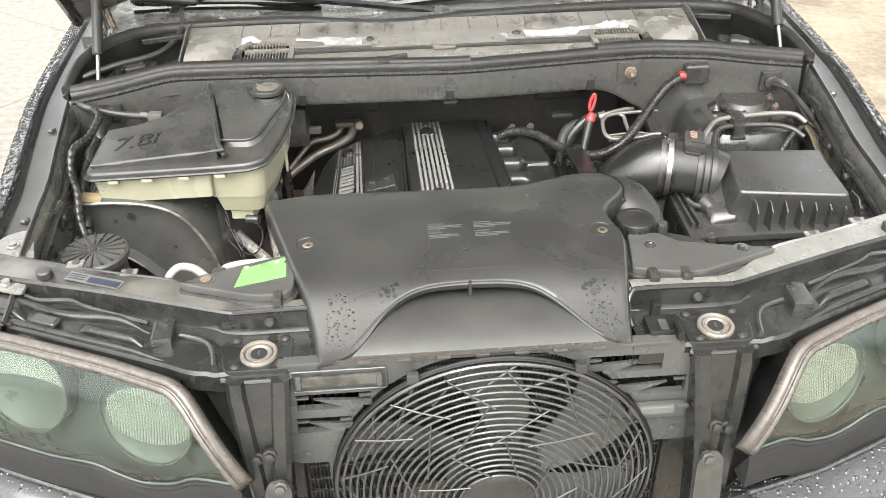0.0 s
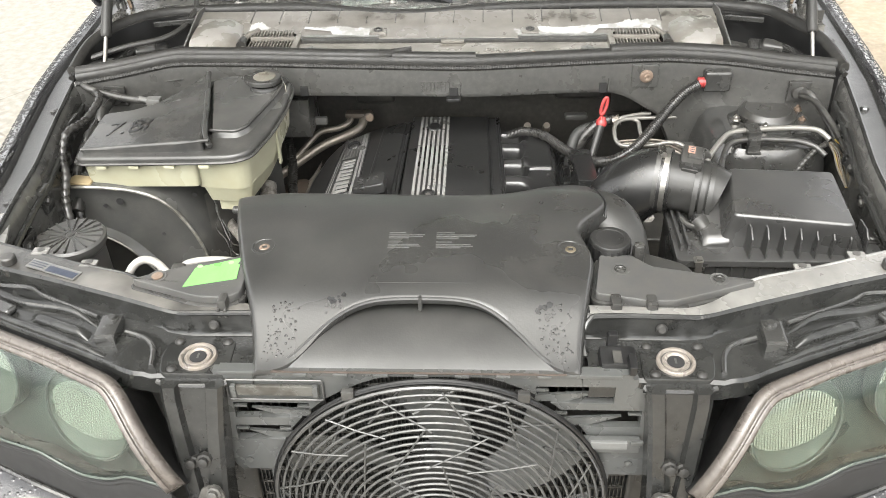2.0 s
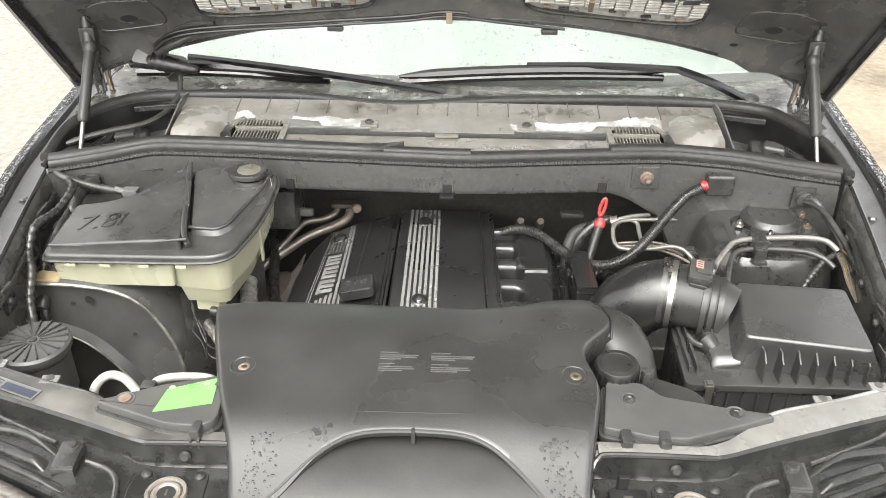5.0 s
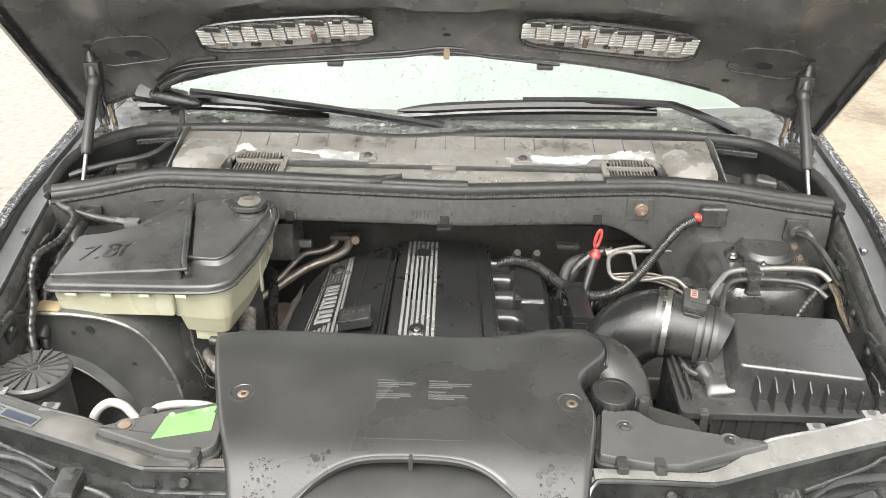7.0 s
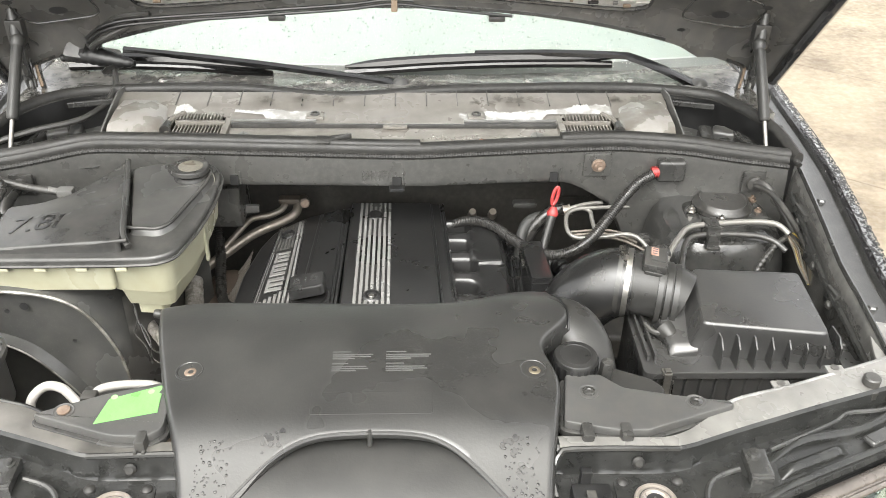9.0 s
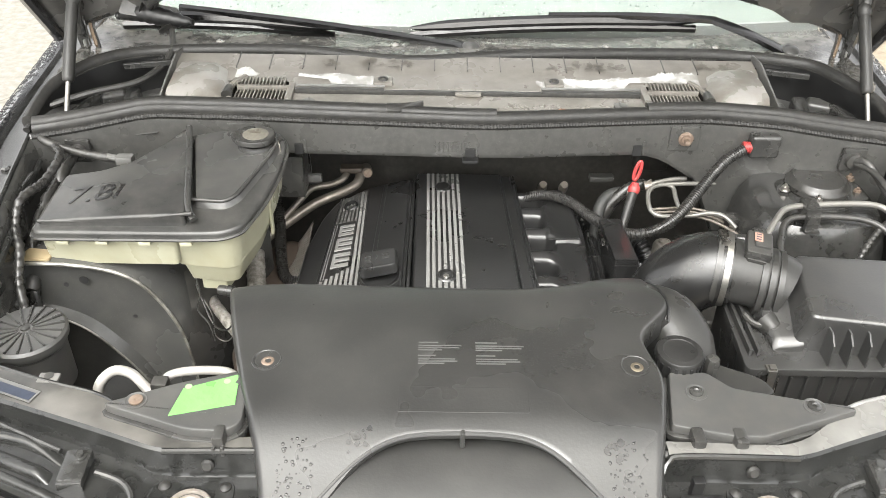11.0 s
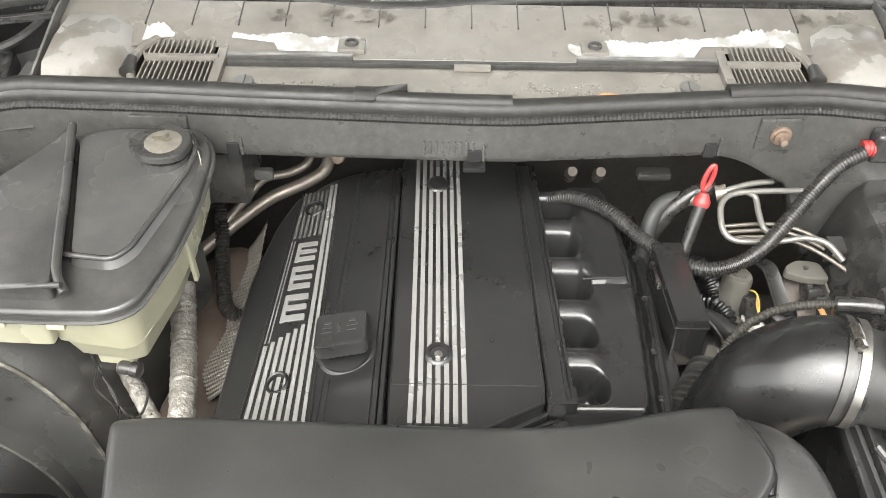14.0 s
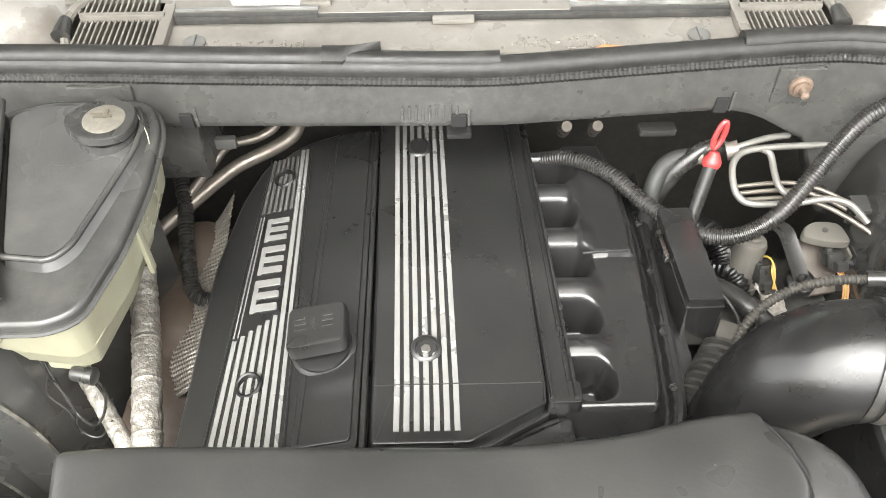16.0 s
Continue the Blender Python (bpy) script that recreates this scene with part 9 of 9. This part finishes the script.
def build_pump_clutter():
    unit = thing("hydraulic_unit", (0.46, 1.62, 0.80), "grimy hydraulic unit with an alloy bracket, black hoses and plugs", "hydraulic unit")
    part("base_block", Geo().box((0.43, 1.60, 0.79), (0.20, 0.18, 0.06), 0.012, seg=3), DARK_DIRT, unit)
    # rounded alloy cap on a bent bracket
    cap = fillet([(0.438, 1.642), (0.445, 1.658), (0.462, 1.668), (0.494, 1.664), (0.500, 1.628), (0.462, 1.632)], 0.012, 4)
    part("oval_plate", Geo().prism(cap, 0.900, 0.914, 0.0045), VALVE_GREY, unit, "rounded alloy cap")
    part("plate_rivet", Geo().turned([(0.004, 0), (0.004, 0.0012), (0.0004, 0.0016)], (0.470, 1.650, 0.914), (0, 0, 1), 10), DARK_DIRT, unit)
    part("bracket", Geo().add([(0.434, 1.668, 0.885), (0.500, 1.640, 0.880), (0.506, 1.606, 0.846), (0.452, 1.598, 0.846), (0.434, 1.640, 0.872),
                               (0.434, 1.668, 0.881), (0.500, 1.640, 0.876), (0.506, 1.606, 0.842), (0.452, 1.598, 0.842), (0.434, 1.640, 0.868)],
                              [(0, 4, 3, 2, 1), (5, 6, 7, 8, 9), (0, 1, 6, 5), (1, 2, 7, 6), (2, 3, 8, 7), (3, 4, 9, 8), (4, 0, 5, 9)]), RUSTY_PALE, unit, "rust-tinted alloy bracket")
    part("bracket_web", Geo().box((0.495, 1.634, 0.888), (0.004, 0.040, 0.034), 0.0015), VALVE_GREY, unit)
    m = Matrix.Translation((0.478, 1.622, 0.892)) @ pose(0, 0, 0, -30, 0, 10)
    plug = part("plug", Geo().box((0, 0, 0), (0.024, 0.020, 0.020), 0.005, m).box((0.003, -0.013, -0.006), (0.016, 0.014, 0.014), 0.003, m).box((-0.004, 0.004, 0.011), (0.008, 0.010, 0.006), 0.002, m), BLACK_PLASTIC, unit, "black plug")
    part("plug_lead", Geo().tube(curve_points([(0.488, 1.615, 0.892), (0.504, 1.606, 0.892), (0.516, 1.590, 0.880), (0.512, 1.565, 0.86)], 6), 0.005, 8), BLACK_RUBBER, plug)
    for k in range(3):
        part("wire", Geo().tube(curve_points([(0.482 + 0.003 * k, 1.607, 0.884), (0.488 + 0.003 * k, 1.592, 0.876), (0.484 + 0.003 * k, 1.572, 0.862), (0.470 + 0.003 * k, 1.55, 0.845)], 5), 0.0013, 6), (ORANGE, YELLOW, ORANGE)[k], plug, "orange wire")
    # convoluted black hoses beside the valve
    for pts, r in (([(0.322, 1.700, 0.840), (0.332, 1.690, 0.872), (0.346, 1.668, 0.874), (0.356, 1.648, 0.858), (0.362, 1.636, 0.83)], 0.016),
                   ([(0.345, 1.650, 0.845), (0.357, 1.634, 0.856), (0.368, 1.620, 0.850), (0.374, 1.608, 0.83)], 0.012)):
        part("hose", Geo().tube(dense(curve_points(pts, 6), 0.0018), r, 16, rfun=ribbed(r, r * 0.10, 4)), BLACK_RUBBER, unit, "black corrugated hose")
    part("hose_collar", Geo().tube([(0.352, 1.660, 0.878), (0.360, 1.650, 0.870), (0.366, 1.640, 0.858)], 0.010, 12, rfun=lambda i, q: (0.008, 0.012, 0.011)[i]), SNORKEL, unit)
    part("return_hose", Geo().tube(curve_points([(0.318, 1.625, 0.845), (0.345, 1.598, 0.858), (0.372, 1.566, 0.858), (0.400, 1.545, 0.84)], 6), 0.013, 14), SNORKEL, unit, "thick black return hose")
    part("hose_clip", Geo().tube([(0.366, 1.574, 0.858), (0.376, 1.562, 0.857)], 0.0148, 16), BLACK_PLASTIC, unit)
    part("thin_cable", Geo().tube(curve_points([(0.300, 1.60, 0.90), (0.318, 1.575, 0.895), (0.335, 1.545, 0.888), (0.342, 1.50, 0.88)], 6), 0.0022, 8), RUBBER, unit)
    part("silver_bracket", Geo().prism(fillet([(0.305, 1.512), (0.338, 1.508), (0.340, 1.530), (0.318, 1.540)], 0.005), 0.876, 0.881, 0.001), VALVE_GREY, unit, "pale metal bracket")
    # grey servo hose rising behind the dipstick, with unions on the brake pipes
    part("servo_hose", Geo().tube(curve_points([(0.255, 1.690, 0.86), (0.260, 1.718, 0.915), (0.272, 1.738, 0.940), (0.292, 1.748, 0.950), (0.312, 1.742, 0.958)], 8), 0.0115, 14), SERVO_GREY, unit, "grey rubber servo hose")
    for a, b, r in (((0.310, 1.742, 0.957), (0.324, 1.739, 0.962), 0.0115), ((0.348, 1.734, 0.975), (0.362, 1.733, 0.980), 0.0125)):
        c = Vector(a).lerp(Vector(b), 0.5)
        part("union", Geo().tube([a, c, b], r, 14, rfun=lambda i, q: r * (1.0, 0.86, 1.0)[i]), RING_METAL, unit, "dull brass pipe union")


SERVO_GREY = material("servo_hose_grey", (0.032, 0.033, 0.0325), 0.5, spec=0.3, second=(0.022, 0.0225, 0.022), dust=(0.12, 0.115, 0.10), dust_amount=0.2, scale=20)
build_pump_clutter()
SLEEVE = material("dull_grey_sleeve", (0.048, 0.045, 0.039), 0.55, second=(0.03, 0.0285, 0.025), spec=0.3, scale=40)
pipe("vacuum_hose", [(0.292, 1.440, 0.945), (0.301, 1.462, 0.965), (0.325, 1.480, 0.990), (0.360, 1.490, 1.008), (0.395, 1.490, 1.018), (0.430, 1.486, 1.024)], 0.0052, SLEEVE, "dull grey ribbed vacuum hose over the intake elbow", "hose", ribs=(0.0011, 0.0005))
solo("hose_connector", Geo().tube([(0.424, 1.487, 1.023), (0.452, 1.482, 1.028), (0.478, 1.478, 1.028)], 0.0095, 12).box((0.482, 1.482, 1.030), (0.022, 0.03, 0.03), 0.005), BLACK_PLASTIC, "black hose connector beside the tower", "connector")
pipe("ac_line", [(0.470, 1.440, 1.015), (0.490, 1.475, 1.036), (0.520, 1.520, 1.045), (0.548, 1.550, 1.048), (0.60, 1.560, 1.049), (0.67, 1.566, 1.049), (0.715, 1.562, 1.046), (0.735, 1.545, 1.035)], 0.0055, ALUMINIUM, "bare metal line running across the tower", "pipe", group="tower lines")
pipe("ac_line", [(0.508, 1.420, 1.0), (0.515, 1.47, 1.028), (0.540, 1.525, 1.036), (0.58, 1.540, 1.038), (0.66, 1.540, 1.036), (0.70, 1.530, 1.03), (0.72, 1.51, 1.02)], 0.0055, RUBBER, "black line running across the tower", "pipe", group="tower lines")
solo("line_clip", Geo().box((0.588, 1.553, 1.044), (0.026, 0.040, 0.026), 0.003).box((0.588, 1.530, 1.030), (0.022, 0.010, 0.03), 0.002).box((0.588, 1.524, 1.018), (0.026, 0.012, 0.006), 0.002), BLACK_PLASTIC, "black clip on the tower lines", "pipe clip")
pipe("wing_loom", [(0.715, 1.690, 1.064), (0.728, 1.672, 1.070), (0.745, 1.640, 1.050), (0.762, 1.590, 1.020), (0.765, 1.56, 1.0)], 0.007, RUBBER, "taped black wiring loom on the inner wing", "wiring", group="wing looms")
pipe("wing_loom", [(0.716, 1.688, 1.06), (0.735, 1.650, 1.062), (0.755, 1.58, 1.040), (0.760, 1.50, 1.022), (0.757, 1.42, 1.01), (0.752, 1.33, 1.0), (0.748, 1.24, 0.97)], 0.006, RUBBER, "thin black cable along the inner wing", "wiring", group="wing looms")
pipe("twisted_wire", [(0.735, 1.555, 1.02), (0.70, 1.520, 1.022), (0.665, 1.480, 1.015), (0.64, 1.45, 1.0)], 0.0045, RUBBER, "black twisted wire pair", "wiring", ribs=(0.003, 0.0012))
bundle = thing("wire_bundle", (0.75, 1.5, 1.0), "bundle of loose yellow and orange wires", "wiring")
random.seed(4)
for k in range(7):
    o = Vector((random.uniform(-0.008, 0.008), 0, random.uniform(-0.006, 0.006)))
    run = curve_points([Vector((0.752, 1.575, 1.015)) + o, Vector((0.756, 1.54, 1.012)) + o * 1.4, Vector((0.752, 1.50, 1.0)) + o * 1.2, Vector((0.750, 1.455, 0.985)) + o * 0.4], 5)
    part("wire", Geo().tube(run, 0.0016, 6), (YELLOW, RUST_DIRT, COWL_PLASTIC, YELLOW, BRASS, COWL_PLASTIC, BRASS)[k], bundle)
solo("wing_connector", Geo().box((0.758, 1.30, 0.985), (0.02, 0.024, 0.024), 0.004).tube([(0.748, 1.30, 0.985), (0.738, 1.30, 0.985)], 0.008, 8), STEEL, "small metal bolt on the inner wing", "bolt")
tape = thing("loom_tape", (-0.733, 1.58, 1.03), "lumps of black cloth tape round the wing loom", "tape")
random.seed(77)
for x, y, z in ((-0.728, 1.63, 1.046), (-0.738, 1.565, 1.026), (-0.739, 1.50, 1.002), (-0.728, 1.44, 0.955), (-0.721, 1.40, 0.87)):
    k = random.uniform(0.010, 0.013)
    part("tape_wrap", Geo().tube([(x, y + 0.018, z + 0.008), (x, y + 0.010, z + 0.004), (x, y, z), (x, y - 0.010, z - 0.005), (x, y - 0.018, z - 0.009)], k, 10, rfun=lambda i, q: k * (0.75, 1.0, 0.92, 1.05, 0.75)[i]), RUBBER, tape)
pipe("bonnet_cable", [(-0.785, 1.70, 1.095), (-0.765, 1.675, 1.088), (-0.70, 1.655, 1.078), (-0.64, 1.640, 1.076), (-0.60, 1.632, 1.075)], 0.0075, RUBBER, "black cable sleeve in front of the bulkhead", "cable")
pipe("wing_loom", [(-0.715, 1.688, 1.060), (-0.722, 1.665, 1.055), (-0.733, 1.61, 1.04), (-0.740, 1.55, 1.022), (-0.738, 1.49, 0.998), (-0.728, 1.44, 0.955), (-0.722, 1.41, 0.90), (-0.720, 1.39, 0.83)], 0.0085, WET_RUBBER, "taped black wiring loom on the inner wing", "wiring", group="wing looms")
solo("loom_plug", Geo().box((-0.61, 1.632, 1.078), (0.03, 0.02, 0.016), 0.004).tube([(-0.625, 1.632, 1.08), (-0.64, 1.63, 1.085)], 0.006, 8), GREY_PLASTIC, "small grey plug beside the reservoir", "connector")
